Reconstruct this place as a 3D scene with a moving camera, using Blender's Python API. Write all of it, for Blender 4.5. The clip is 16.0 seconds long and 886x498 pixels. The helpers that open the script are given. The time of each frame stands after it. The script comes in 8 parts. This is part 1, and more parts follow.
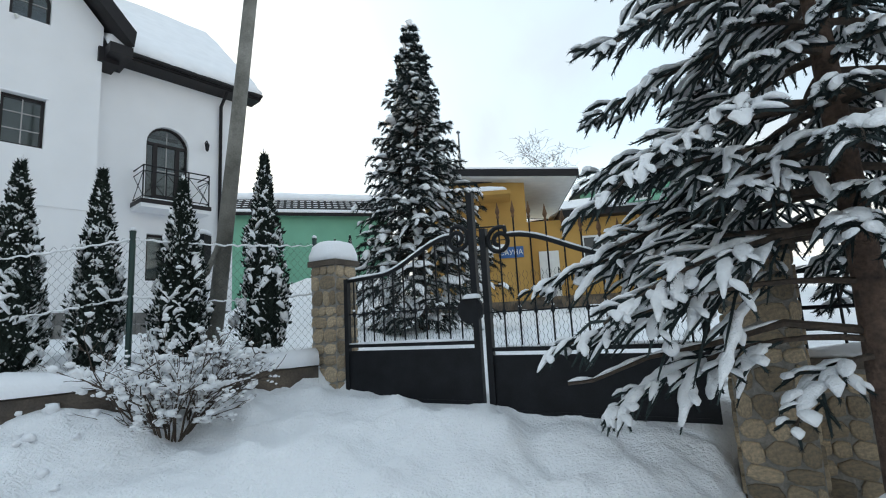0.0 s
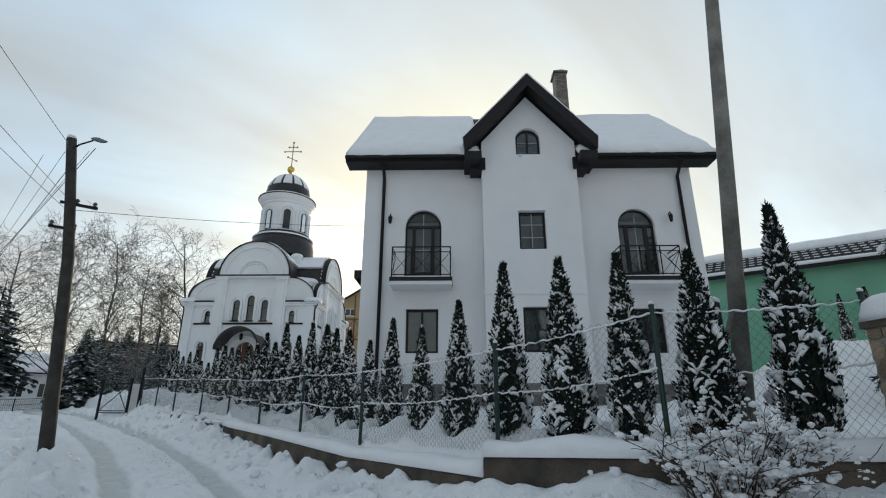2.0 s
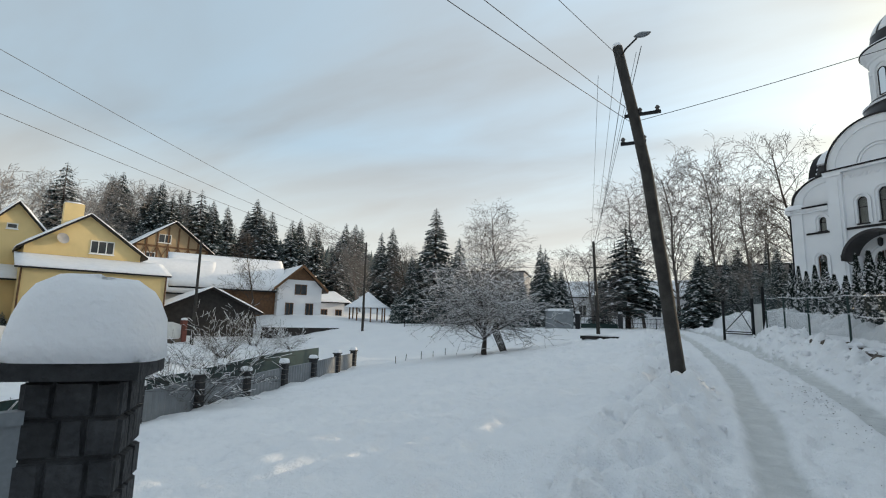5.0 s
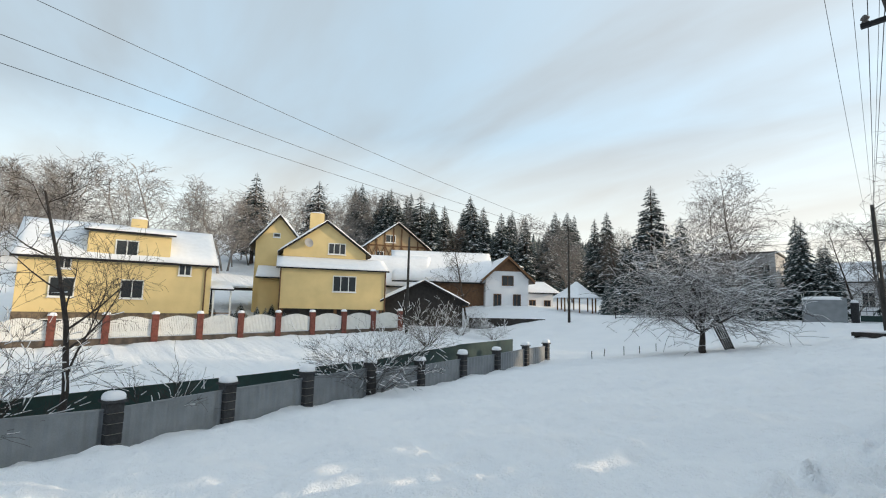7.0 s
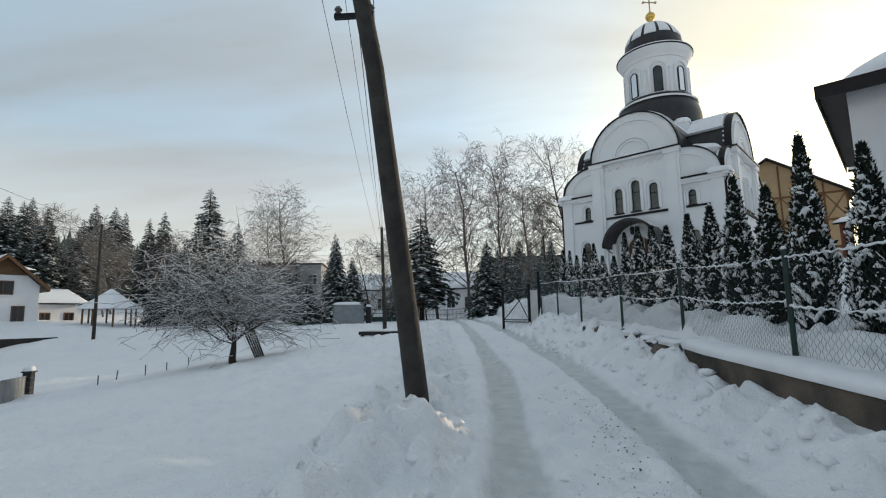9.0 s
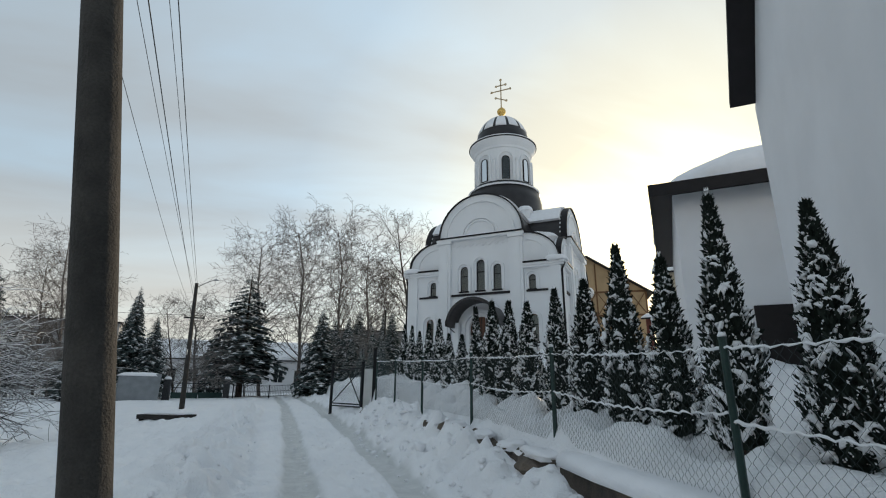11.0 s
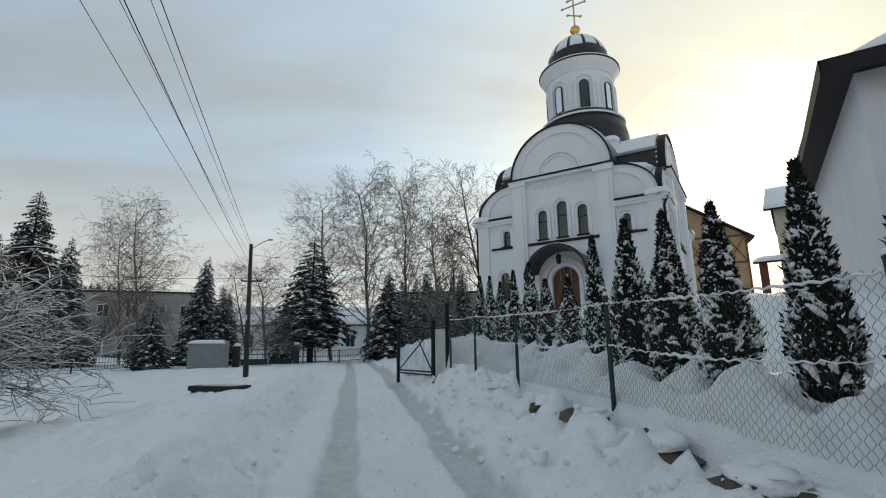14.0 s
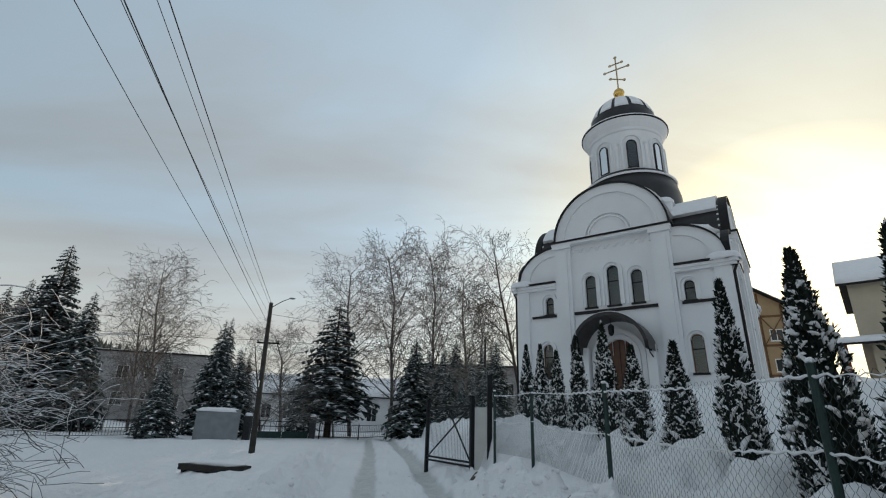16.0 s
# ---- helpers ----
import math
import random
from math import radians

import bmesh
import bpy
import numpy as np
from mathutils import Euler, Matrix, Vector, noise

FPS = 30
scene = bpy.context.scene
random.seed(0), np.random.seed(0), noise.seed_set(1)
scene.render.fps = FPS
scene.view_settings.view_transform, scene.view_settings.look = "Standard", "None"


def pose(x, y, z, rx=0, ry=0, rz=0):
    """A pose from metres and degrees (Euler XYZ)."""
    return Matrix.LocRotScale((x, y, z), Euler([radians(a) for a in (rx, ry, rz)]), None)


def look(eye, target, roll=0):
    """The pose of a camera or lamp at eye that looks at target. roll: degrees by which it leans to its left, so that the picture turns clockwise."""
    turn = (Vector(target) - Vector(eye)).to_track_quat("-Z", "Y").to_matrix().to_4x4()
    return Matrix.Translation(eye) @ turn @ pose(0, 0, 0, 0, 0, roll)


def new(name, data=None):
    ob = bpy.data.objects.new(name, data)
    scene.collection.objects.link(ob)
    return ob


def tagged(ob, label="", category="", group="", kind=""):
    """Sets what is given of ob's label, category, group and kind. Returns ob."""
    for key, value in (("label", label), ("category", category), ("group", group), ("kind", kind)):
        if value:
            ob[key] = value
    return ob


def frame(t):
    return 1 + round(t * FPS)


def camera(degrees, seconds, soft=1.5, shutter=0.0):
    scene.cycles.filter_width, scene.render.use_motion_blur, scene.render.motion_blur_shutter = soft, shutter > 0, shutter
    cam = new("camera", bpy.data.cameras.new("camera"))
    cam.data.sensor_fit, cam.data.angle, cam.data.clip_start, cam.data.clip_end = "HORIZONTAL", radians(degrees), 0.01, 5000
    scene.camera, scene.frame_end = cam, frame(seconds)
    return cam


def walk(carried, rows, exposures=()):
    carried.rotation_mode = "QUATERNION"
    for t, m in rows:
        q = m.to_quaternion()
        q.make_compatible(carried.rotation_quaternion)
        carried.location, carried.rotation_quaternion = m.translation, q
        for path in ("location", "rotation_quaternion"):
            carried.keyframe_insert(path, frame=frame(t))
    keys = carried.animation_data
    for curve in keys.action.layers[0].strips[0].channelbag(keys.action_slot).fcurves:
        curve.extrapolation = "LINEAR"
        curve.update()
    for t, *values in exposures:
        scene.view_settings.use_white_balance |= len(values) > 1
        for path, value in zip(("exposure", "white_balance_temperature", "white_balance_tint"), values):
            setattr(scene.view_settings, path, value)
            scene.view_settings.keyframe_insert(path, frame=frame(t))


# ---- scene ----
cam = camera(84.3, 16.0, soft=1.1)
PATH = [
    (0, (-0.422, 0.513, 1.236), (-0.48, 2.49, 1.534), -3.1),
    (0.5, (-0.424, 0.517, 1.239), (-0.576, 2.484, 1.571), -3.0),
    (1, (-0.477, 0.525, 1.226), (-1.058, 2.385, 1.676), -2.4),
    (1.5, (-0.74, 0.405, 1.239), (-1.97, 1.867, 1.829), -1.2),
    (2, (-1.024, 0.315, 1.253), (-2.528, 1.477, 1.876), 0.1),
    (2.5, (-1.417, 0.452, 1.252), (-2.915, 1.637, 1.846), 0.1),
    (3, (-1.891, 0.56, 1.258), (-3.421, 1.728, 1.802), 0.1),
    (3.5, (-2.397, 0.536, 1.257), (-4.191, 1.3, 1.701), 0.7),
    (4, (-2.893, 0.545, 1.235), (-4.862, 0.616, 1.577), 1.2),
    (4.5, (-3.45, 0.508, 1.268), (-5.387, 0.104, 1.565), 1.3),
    (5, (-4.014, 0.642, 1.34), (-5.791, -0.229, 1.631), 1.4),
    (5.2, (-4.22, 0.657, 1.349), (-5.88, -0.421, 1.635), 1.3),
    (7.3, (-7.007, 1.009, 1.347), (-8.237, -0.55, 1.581), 1.4),
    (7.5, (-7.212, 1.002, 1.338), (-8.539, -0.472, 1.594), 1.3),
    (8, (-8.05, 1.115, 1.332), (-9.735, 0.096, 1.683), 0.3),
    (8.5, (-8.533, 1.261, 1.371), (-10.433, 0.754, 1.736), -1.1),
    (9, (-9.2, 1.322, 1.396), (-11.176, 1.186, 1.668), -1.1),
    (9.5, (-9.855, 1.467, 1.439), (-11.832, 1.605, 1.703), -0.7),
    (10, (-10.524, 1.463, 1.45), (-12.475, 1.753, 1.785), -0.2),
    (10.2, (-10.769, 1.482, 1.487), (-12.7, 1.828, 1.878), -0.2),
    (12.3, (-13.77, 2.023, 1.8), (-15.59, 2.542, 2.446), 1.9),
    (12.5, (-14.015, 2.023, 1.809), (-15.838, 2.535, 2.454), 1.6),
    (13, (-14.652, 2.099, 1.802), (-16.554, 2.419, 2.333), 0.7),
    (13.5, (-15.24, 2.068, 1.782), (-17.194, 2.22, 2.179), -0.4),
    (14, (-15.942, 2.117, 1.76), (-17.885, 2.347, 2.174), -0.7),
    (14.5, (-16.613, 2.049, 1.805), (-18.515, 2.296, 2.372), 0.5),
    (15, (-17.248, 2.063, 1.853), (-19.119, 2.221, 2.542), 1.6),
    (15.5, (-17.854, 2.023, 1.863), (-19.72, 2.13, 2.576), 2.2),
    (16, (-18.487, 1.965, 1.891), (-20.359, 2.072, 2.587), 2.0),
]
# stops by which the phone's exposure drifts
EXPOSURE = [(0, 0.99), (0.6, 0.96), (1.1, 0.74), (1.6, 0.3), (2.5, 0.22), (3.5, 0.19), (4.3, 0.3), (5.2, 0.39), (7.4, 0.69), (8.0, 0.54), (9.0, 0.24), (10.0, 0.16), (12.4, 0.18), (14.5, 0.08), (16, -0.02)]
walk(cam, [(t, look(eye, target, roll)) for t, eye, target, roll in PATH], EXPOSURE)

# ---- world and light ----
SUN_AZ, SUN_EL = 139.0, 11.0   # degrees from +x towards +y, and above the horizon
sun_way = Vector((math.cos(radians(SUN_AZ)) * math.cos(radians(SUN_EL)), math.sin(radians(SUN_AZ)) * math.cos(radians(SUN_EL)), math.sin(radians(SUN_EL))))


def make_world():
    w = bpy.data.worlds.new("winter_sky")
    scene.world = w
    w.use_nodes = True
    nt = w.node_tree
    nt.nodes.clear()
    N, L = nt.nodes.new, nt.links.new
    out, bg = N("ShaderNodeOutputWorld"), N("ShaderNodeBackground")
    sky = N("ShaderNodeTexSky")
    sky.sky_type, sky.sun_disc = "NISHITA", False
    sky.sun_elevation, sky.sun_rotation = radians(SUN_EL), radians(90 - SUN_AZ)
    tc = N("ShaderNodeTexCoord")
    # streaks of cloud on a flat layer overhead
    cut, den, flat_, mp = N("ShaderNodeSeparateXYZ"), N("ShaderNodeMath"), N("ShaderNodeVectorMath"), N("ShaderNodeMapping")
    den.operation, flat_.operation = "ADD", "DIVIDE"
    den.inputs[1].default_value = 0.22
    L(tc.outputs["Generated"], cut.inputs[0])
    L(cut.outputs["Z"], den.inputs[0])
    L(tc.outputs["Generated"], flat_.inputs[0])
    L(den.outputs["Value"], flat_.inputs[1])
    mp.inputs["Rotation"].default_value = (0, 0, radians(6))
    mp.inputs["Scale"].default_value = (1.35, 0.5, 0.0)
    no = N("ShaderNodeTexNoise")
    no.inputs["Scale"].default_value, no.inputs["Detail"].default_value, no.inputs["Roughness"].default_value, no.inputs["Distortion"].default_value = 1.5, 7.0, 0.5, 0.35
    ramp = N("ShaderNodeValToRGB")
    ramp.color_ramp.elements[0].position, ramp.color_ramp.elements[1].position = 0.36, 0.64
    L(flat_.outputs["Vector"], mp.inputs["Vector"])
    L(mp.outputs["Vector"], no.inputs["Vector"])
    L(no.outputs["Fac"], ramp.inputs["Fac"])
    # glow of the veiled sun
    dot = N("ShaderNodeVectorMath")
    dot.operation = "DOT_PRODUCT"
    dot.inputs[1].default_value = sun_way
    L(tc.outputs["Generated"], dot.inputs[0])
    glow = N("ShaderNodeValToRGB")
    e = glow.color_ramp.elements
    e[0].position, e[0].color = 0.0, (0.37, 0.412, 0.445, 1)
    e[1].position, e[1].color = 1.0, (2.6, 2.05, 1.2, 1)
    for p, c in ((0.45, (0.452, 0.487, 0.517, 1)), (0.72, (0.535, 0.575, 0.605, 1)), (0.86, (0.75, 0.75, 0.715, 1)), (0.95, (1.10, 1.01, 0.79, 1))):
        n = e.new(p)
        n.color = c
    L(dot.outputs["Value"], glow.inputs["Fac"])
    # thin places show the clear sky
    mul = N("ShaderNodeMix")
    mul.data_type, mul.blend_type = "RGBA", "MULTIPLY"
    mul.inputs["Factor"].default_value = 1.0
    mul.inputs["B"].default_value = (0.14, 0.13, 0.12, 1)
    L(sky.outputs["Color"], mul.inputs["A"])
    add = N("ShaderNodeMix")
    add.data_type = "RGBA"
    add.inputs["Factor"].default_value = 0.7
    L(mul.outputs["Result"], add.inputs["A"])
    L(glow.outputs["Color"], add.inputs["B"])
    bright = N("ShaderNodeMix")
    bright.data_type, bright.blend_type = "RGBA", "MULTIPLY"
    bright.inputs["Factor"].default_value = 1.0
    bright.inputs["B"].default_value = (1.0, 1.10, 1.17, 1)
    L(add.outputs["Result"], bright.inputs["A"])
    mix = N("ShaderNodeMix")
    mix.data_type = "RGBA"
    L(ramp.outputs["Color"], mix.inputs["Factor"])
    L(bright.outputs["Result"], mix.inputs["A"])
    L(glow.outputs["Color"], mix.inputs["B"])
    # pale warm haze low down
    sep, hz = N("ShaderNodeSeparateXYZ"), N("ShaderNodeValToRGB")
    L(tc.outputs["Generated"], sep.inputs[0])
    L(sep.outputs["Z"], hz.inputs["Fac"])
    h = hz.color_ramp.elements
    h[0].position, h[0].color = 0.0, (0.75, 0.75, 0.75, 1)
    h[1].position, h[1].color = 0.33, (0, 0, 0, 1)
    haze = N("ShaderNodeMix")
    haze.data_type = "RGBA"
    haze.inputs["B"].default_value = (0.81, 0.755, 0.635, 1)
    L(hz.outputs["Color"], haze.inputs["Factor"])
    tone, streak = N("ShaderNodeValToRGB"), N("ShaderNodeMix")
    tone.color_ramp.elements[0].position, tone.color_ramp.elements[0].color = 0.36, (1.08, 1.12, 1.13, 1)
    tone.color_ramp.elements[1].position, tone.color_ramp.elements[1].color = 0.64, (0.79, 0.82, 0.835, 1)
    streak.data_type, streak.blend_type = "RGBA", "MULTIPLY"
    streak.inputs["Factor"].default_value = 1.0
    L(no.outputs["Fac"], tone.inputs["Fac"])
    L(mix.outputs["Result"], streak.inputs["A"])
    L(tone.outputs["Color"], streak.inputs["B"])
    L(streak.outputs["Result"], haze.inputs["A"])
    L(haze.outputs["Result"], bg.inputs["Color"])
    bg.inputs["Strength"].default_value = 1.04
    L(bg.outputs["Background"], out.inputs["Surface"])


make_world()
sun = new("sun", bpy.data.lights.new("sun", "SUN"))
sun.data.energy, sun.data.angle, sun.data.color = 2.2, radians(1.0), (1.0, 0.80, 0.56)
sun.matrix_world = look(sun_way * 50, (0, 0, 0))


# ---- materials ----
def mat(name, color, rough=0.7, metal=0.0, vary=0.12, scale=6.0, bump=0.15, fine=60.0, color2=None, spec=0.5, island=0.0, randoms=0.0):
    """A surface with broad stains, fine grain and relief. Sizes in repeats a metre."""
    m = bpy.data.materials.new(name)
    m.use_nodes = True
    nt = m.node_tree
    N, L = nt.nodes.new, nt.links.new
    b = nt.nodes["Principled BSDF"]
    b.inputs["Roughness"].default_value, b.inputs["Metallic"].default_value = rough, metal
    b.inputs["Specular IOR Level"].default_value = spec
    tc = N("ShaderNodeTexCoord")
    n1, n2 = N("ShaderNodeTexNoise"), N("ShaderNodeTexNoise")
    n1.inputs["Scale"].default_value, n1.inputs["Detail"].default_value = scale, 4.0
    n2.inputs["Scale"].default_value, n2.inputs["Detail"].default_value = fine, 3.0
    for n in (n1, n2):
        L(tc.outputs["Object"], n.inputs["Vector"])
    c2 = color2 or tuple(c * (1 - 2.2 * vary) for c in color)
    ramp = N("ShaderNodeValToRGB")
    ramp.color_ramp.elements[0].position, ramp.color_ramp.elements[0].color = 0.32, (*c2, 1)
    ramp.color_ramp.elements[1].position, ramp.color_ramp.elements[1].color = 0.68, (*color, 1)
    L(n1.outputs["Fac"], ramp.inputs["Fac"])
    grain = N("ShaderNodeMix")
    grain.data_type, grain.blend_type = "RGBA", "OVERLAY"
    grain.inputs["Factor"].default_value = min(1.0, vary * 2)
    L(ramp.outputs["Color"], grain.inputs["A"])
    L(n2.outputs["Fac"], grain.inputs["B"])
    last = grain.outputs["Result"]
    if island or randoms:
        src = N("ShaderNodeNewGeometry").outputs["Random Per Island"] if island else N("ShaderNodeObjectInfo").outputs["Random"]
        hsv, mr = N("ShaderNodeHueSaturation"), N("ShaderNodeMapRange")
        amount = island or randoms
        mr.inputs["To Min"].default_value, mr.inputs["To Max"].default_value = 1 - amount, 1 + amount
        L(src, mr.inputs["Value"])
        L(mr.outputs["Result"], hsv.inputs["Value"])
        L(last, hsv.inputs["Color"])
        last = hsv.outputs["Color"]
    L(last, b.inputs["Base Color"])
    if bump:
        ad, bp = N("ShaderNodeMath"), N("ShaderNodeBump")
        ad.operation = "ADD"
        L(n1.outputs["Fac"], ad.inputs[0])
        L(n2.outputs["Fac"], ad.inputs[1])
        bp.inputs["Strength"].default_value, bp.inputs["Distance"].default_value = bump, 0.02
        L(ad.outputs["Value"], bp.inputs["Height"])
        L(bp.outputs["Normal"], b.inputs["Normal"])
    return m


M = dict(
    snow=mat("snow", (0.88, 0.885, 0.915), 0.55, vary=0.03, scale=2.5, bump=0.5, fine=40, spec=0.3),
    rime=mat("rime", (0.91, 0.915, 0.935), 0.6, vary=0.05, scale=14, bump=0.6, fine=90, spec=0.3),
    plaster=mat("white_plaster", (0.80, 0.80, 0.82), 0.85, vary=0.03, scale=0.7, bump=0.25, fine=120),
    church=mat("church_plaster", (0.82, 0.83, 0.85), 0.8, vary=0.035, scale=0.5, bump=0.15, fine=60),
    dark=mat("dark_brown_trim", (0.014, 0.012, 0.014), 0.6, spec=0.3, vary=0.15, scale=3, bump=0.1),
    frame=mat("dark_window_frame", (0.014, 0.011, 0.012), 0.5, spec=0.3, vary=0.1, scale=8, bump=0.05),
    roofmetal=mat("dark_roof_metal", (0.035, 0.032, 0.034), 0.4, metal=0.3, vary=0.15, scale=2, bump=0.05),
    gold=mat("gold", (0.80, 0.52, 0.16), 0.25, metal=1.0, vary=0.08, scale=6, bump=0.02),
    goldpale=mat("worn_gilding", (0.62, 0.47, 0.30), 0.4, metal=0.8, vary=0.12, scale=5, bump=0.05),
    iron=mat("black_iron", (0.012, 0.013, 0.016), 0.5, metal=0.0, spec=0.22, vary=0.2, scale=5, bump=0.12),
    greenpost=mat("green_coated_steel", (0.012, 0.040, 0.036), 0.4, metal=0.2, vary=0.15, scale=4, bump=0.05),
    wire=mat("green_wire", (0.05, 0.07, 0.07), 0.45, metal=0.4, vary=0.2, scale=20, bump=0.0),
    concrete=mat("stained_concrete", (0.145, 0.115, 0.088), 0.9, vary=0.22, scale=2.2, bump=0.6, fine=50, color2=(0.05, 0.042, 0.038)),
    poleconc=mat("weathered_pole", (0.25, 0.24, 0.215), 0.9, vary=0.25, scale=3, bump=0.45, color2=(0.11, 0.105, 0.09)),
    polewood=mat("tarred_pole", (0.050, 0.045, 0.040), 0.85, vary=0.25, scale=4, bump=0.6, color2=(0.022, 0.02, 0.018)),
    stone=mat("field_stone", (0.45, 0.34, 0.22), 0.85, vary=0.25, scale=7, bump=0.5, color2=(0.23, 0.19, 0.14), randoms=0.45),
    mortar=mat("mortar", (0.32, 0.30, 0.27), 0.95, vary=0.15, scale=20, bump=0.6),
    block=mat("dark_split_block", (0.045, 0.046, 0.05), 0.9, vary=0.25, scale=9, bump=0.9, fine=35, color2=(0.022, 0.023, 0.026), randoms=0.3),
    bark=mat("spruce_bark", (0.085, 0.055, 0.042), 0.95, vary=0.3, scale=9, bump=1.0, fine=40, color2=(0.035, 0.025, 0.02)),
    redbark=mat("reddish_bark", (0.15, 0.095, 0.068), 0.95, vary=0.3, scale=9, bump=1.0, fine=40, color2=(0.06, 0.04, 0.032)),
    twigs=mat("twig_bark", (0.085, 0.060, 0.044), 0.9, vary=0.25, scale=20, bump=0.3, color2=(0.045, 0.035, 0.028)),
    applewood=mat("apple_bark", (0.055, 0.045, 0.04), 0.9, vary=0.25, scale=12, bump=0.4, color2=(0.025, 0.021, 0.02)),
    birch=mat("frosted_birch_bark", (0.36, 0.335, 0.32), 0.85, vary=0.25, scale=6, bump=0.2, color2=(0.10, 0.088, 0.08)),
    birchbark=mat("pale_birch_bark", (0.23, 0.20, 0.185), 0.85, vary=0.25, scale=6, bump=0.2, color2=(0.085, 0.072, 0.065)),
    needles=mat("spruce_needles", (0.042, 0.056, 0.055), 0.85, spec=0.12, vary=0.3, scale=4, bump=0.0, color2=(0.014, 0.020, 0.021), island=0.35),
    thuja=mat("thuja_foliage", (0.024, 0.032, 0.026), 0.85, spec=0.12, vary=0.3, scale=5, bump=0.0, color2=(0.012, 0.018, 0.015), island=0.45),
    # paler than the near needles: distance haze is put into the colour
    farneedles=mat("haze_pale_spruce_needles", (0.082, 0.110, 0.107), 0.8, vary=0.25, scale=0.6, bump=0.0, color2=(0.028, 0.045, 0.043), island=0.3),
    yellow=mat("yellow_render", (0.74, 0.57, 0.28), 0.85, vary=0.05, scale=0.8, bump=0.15),
    ochre=mat("ochre_render", (0.50, 0.29, 0.075), 0.85, vary=0.08, scale=0.8, bump=0.15),
    green=mat("mint_green_render", (0.22, 0.50, 0.35), 0.8, vary=0.06, scale=0.7, bump=0.1),
    tan=mat("tan_render", (0.40, 0.29, 0.17), 0.85, vary=0.08, scale=0.8, bump=0.15),
    beige=mat("beige_render", (0.52, 0.46, 0.36), 0.85, vary=0.06, scale=0.8, bump=0.15),
    # lightened to carry the haze over the blocks at the lane's end
    greywall=mat("hazed_grey_render", (0.42, 0.41, 0.41), 0.9, vary=0.12, scale=0.7, bump=0.15),
    stonebase=mat("rubble_base", (0.20, 0.15, 0.10), 0.9, vary=0.3, scale=2.5, bump=0.5, color2=(0.09, 0.07, 0.055)),
    plinth=mat("grey_plinth_tile", (0.20, 0.19, 0.18), 0.8, vary=0.2, scale=3.5, bump=0.2, color2=(0.12, 0.115, 0.11), randoms=0.25),
    timber=mat("brown_timber", (0.17, 0.085, 0.038), 0.75, vary=0.2, scale=4, bump=0.3),
    blackwood=mat("blackened_boards", (0.030, 0.026, 0.024), 0.85, vary=0.25, scale=3, bump=0.4),
    oak=mat("varnished_door", (0.12, 0.045, 0.02), 0.45, vary=0.15, scale=5, bump=0.15),
    zinc=mat("grey_sheet_steel", (0.24, 0.26, 0.28), 0.5, metal=0.3, vary=0.1, scale=2, bump=0.05),
    redbrick=mat("red_brick", (0.20, 0.065, 0.05), 0.9, vary=0.2, scale=8, bump=0.4),
    white=mat("white_paint", (0.74, 0.74, 0.72), 0.55, vary=0.05, scale=3, bump=0.05),
    bluesign=mat("blue_enamel", (0.03, 0.11, 0.30), 0.35, vary=0.05, scale=4, bump=0.0),
    cable=mat("black_cable", (0.02, 0.02, 0.022), 0.6, vary=0.1, scale=10, bump=0.0),
    ceramic=mat("insulator", (0.10, 0.09, 0.085), 0.3, vary=0.1, scale=10, bump=0.0),
    curtain=mat("net_curtain", (0.30, 0.31, 0.33), 0.9, vary=0.1, scale=5, bump=0.3),
    # near-black that stands for the shade inside rooms and under the raised wing
    room=mat("room_shade", (0.05, 0.05, 0.052), 0.9, vary=0.2, scale=2, bump=0.0),
    brickgrey=mat("grey_brick", (0.24, 0.215, 0.19), 0.9, vary=0.2, scale=6, bump=0.4, randoms=0.25),
)


def glass_mat():
    m = bpy.data.materials.new("window_glass")
    m.use_nodes = True
    nt = m.node_tree
    nt.nodes.clear()
    N, L = nt.nodes.new, nt.links.new
    out, mx, tr, gl, fr = N("ShaderNodeOutputMaterial"), N("ShaderNodeMixShader"), N("ShaderNodeBsdfTransparent"), N("ShaderNodeBsdfGlossy"), N("ShaderNodeFresnel")
    tr.inputs["Color"].default_value = (0.75, 0.8, 0.8, 1)
    gl.inputs["Roughness"].default_value = 0.03
    fr.inputs["IOR"].default_value = 1.6
    L(fr.outputs["Fac"], mx.inputs["Fac"])
    L(tr.outputs["BSDF"], mx.inputs[1])
    L(gl.outputs["BSDF"], mx.inputs[2])
    L(mx.outputs["Shader"], out.inputs["Surface"])
    return m


M["glass"] = glass_mat()


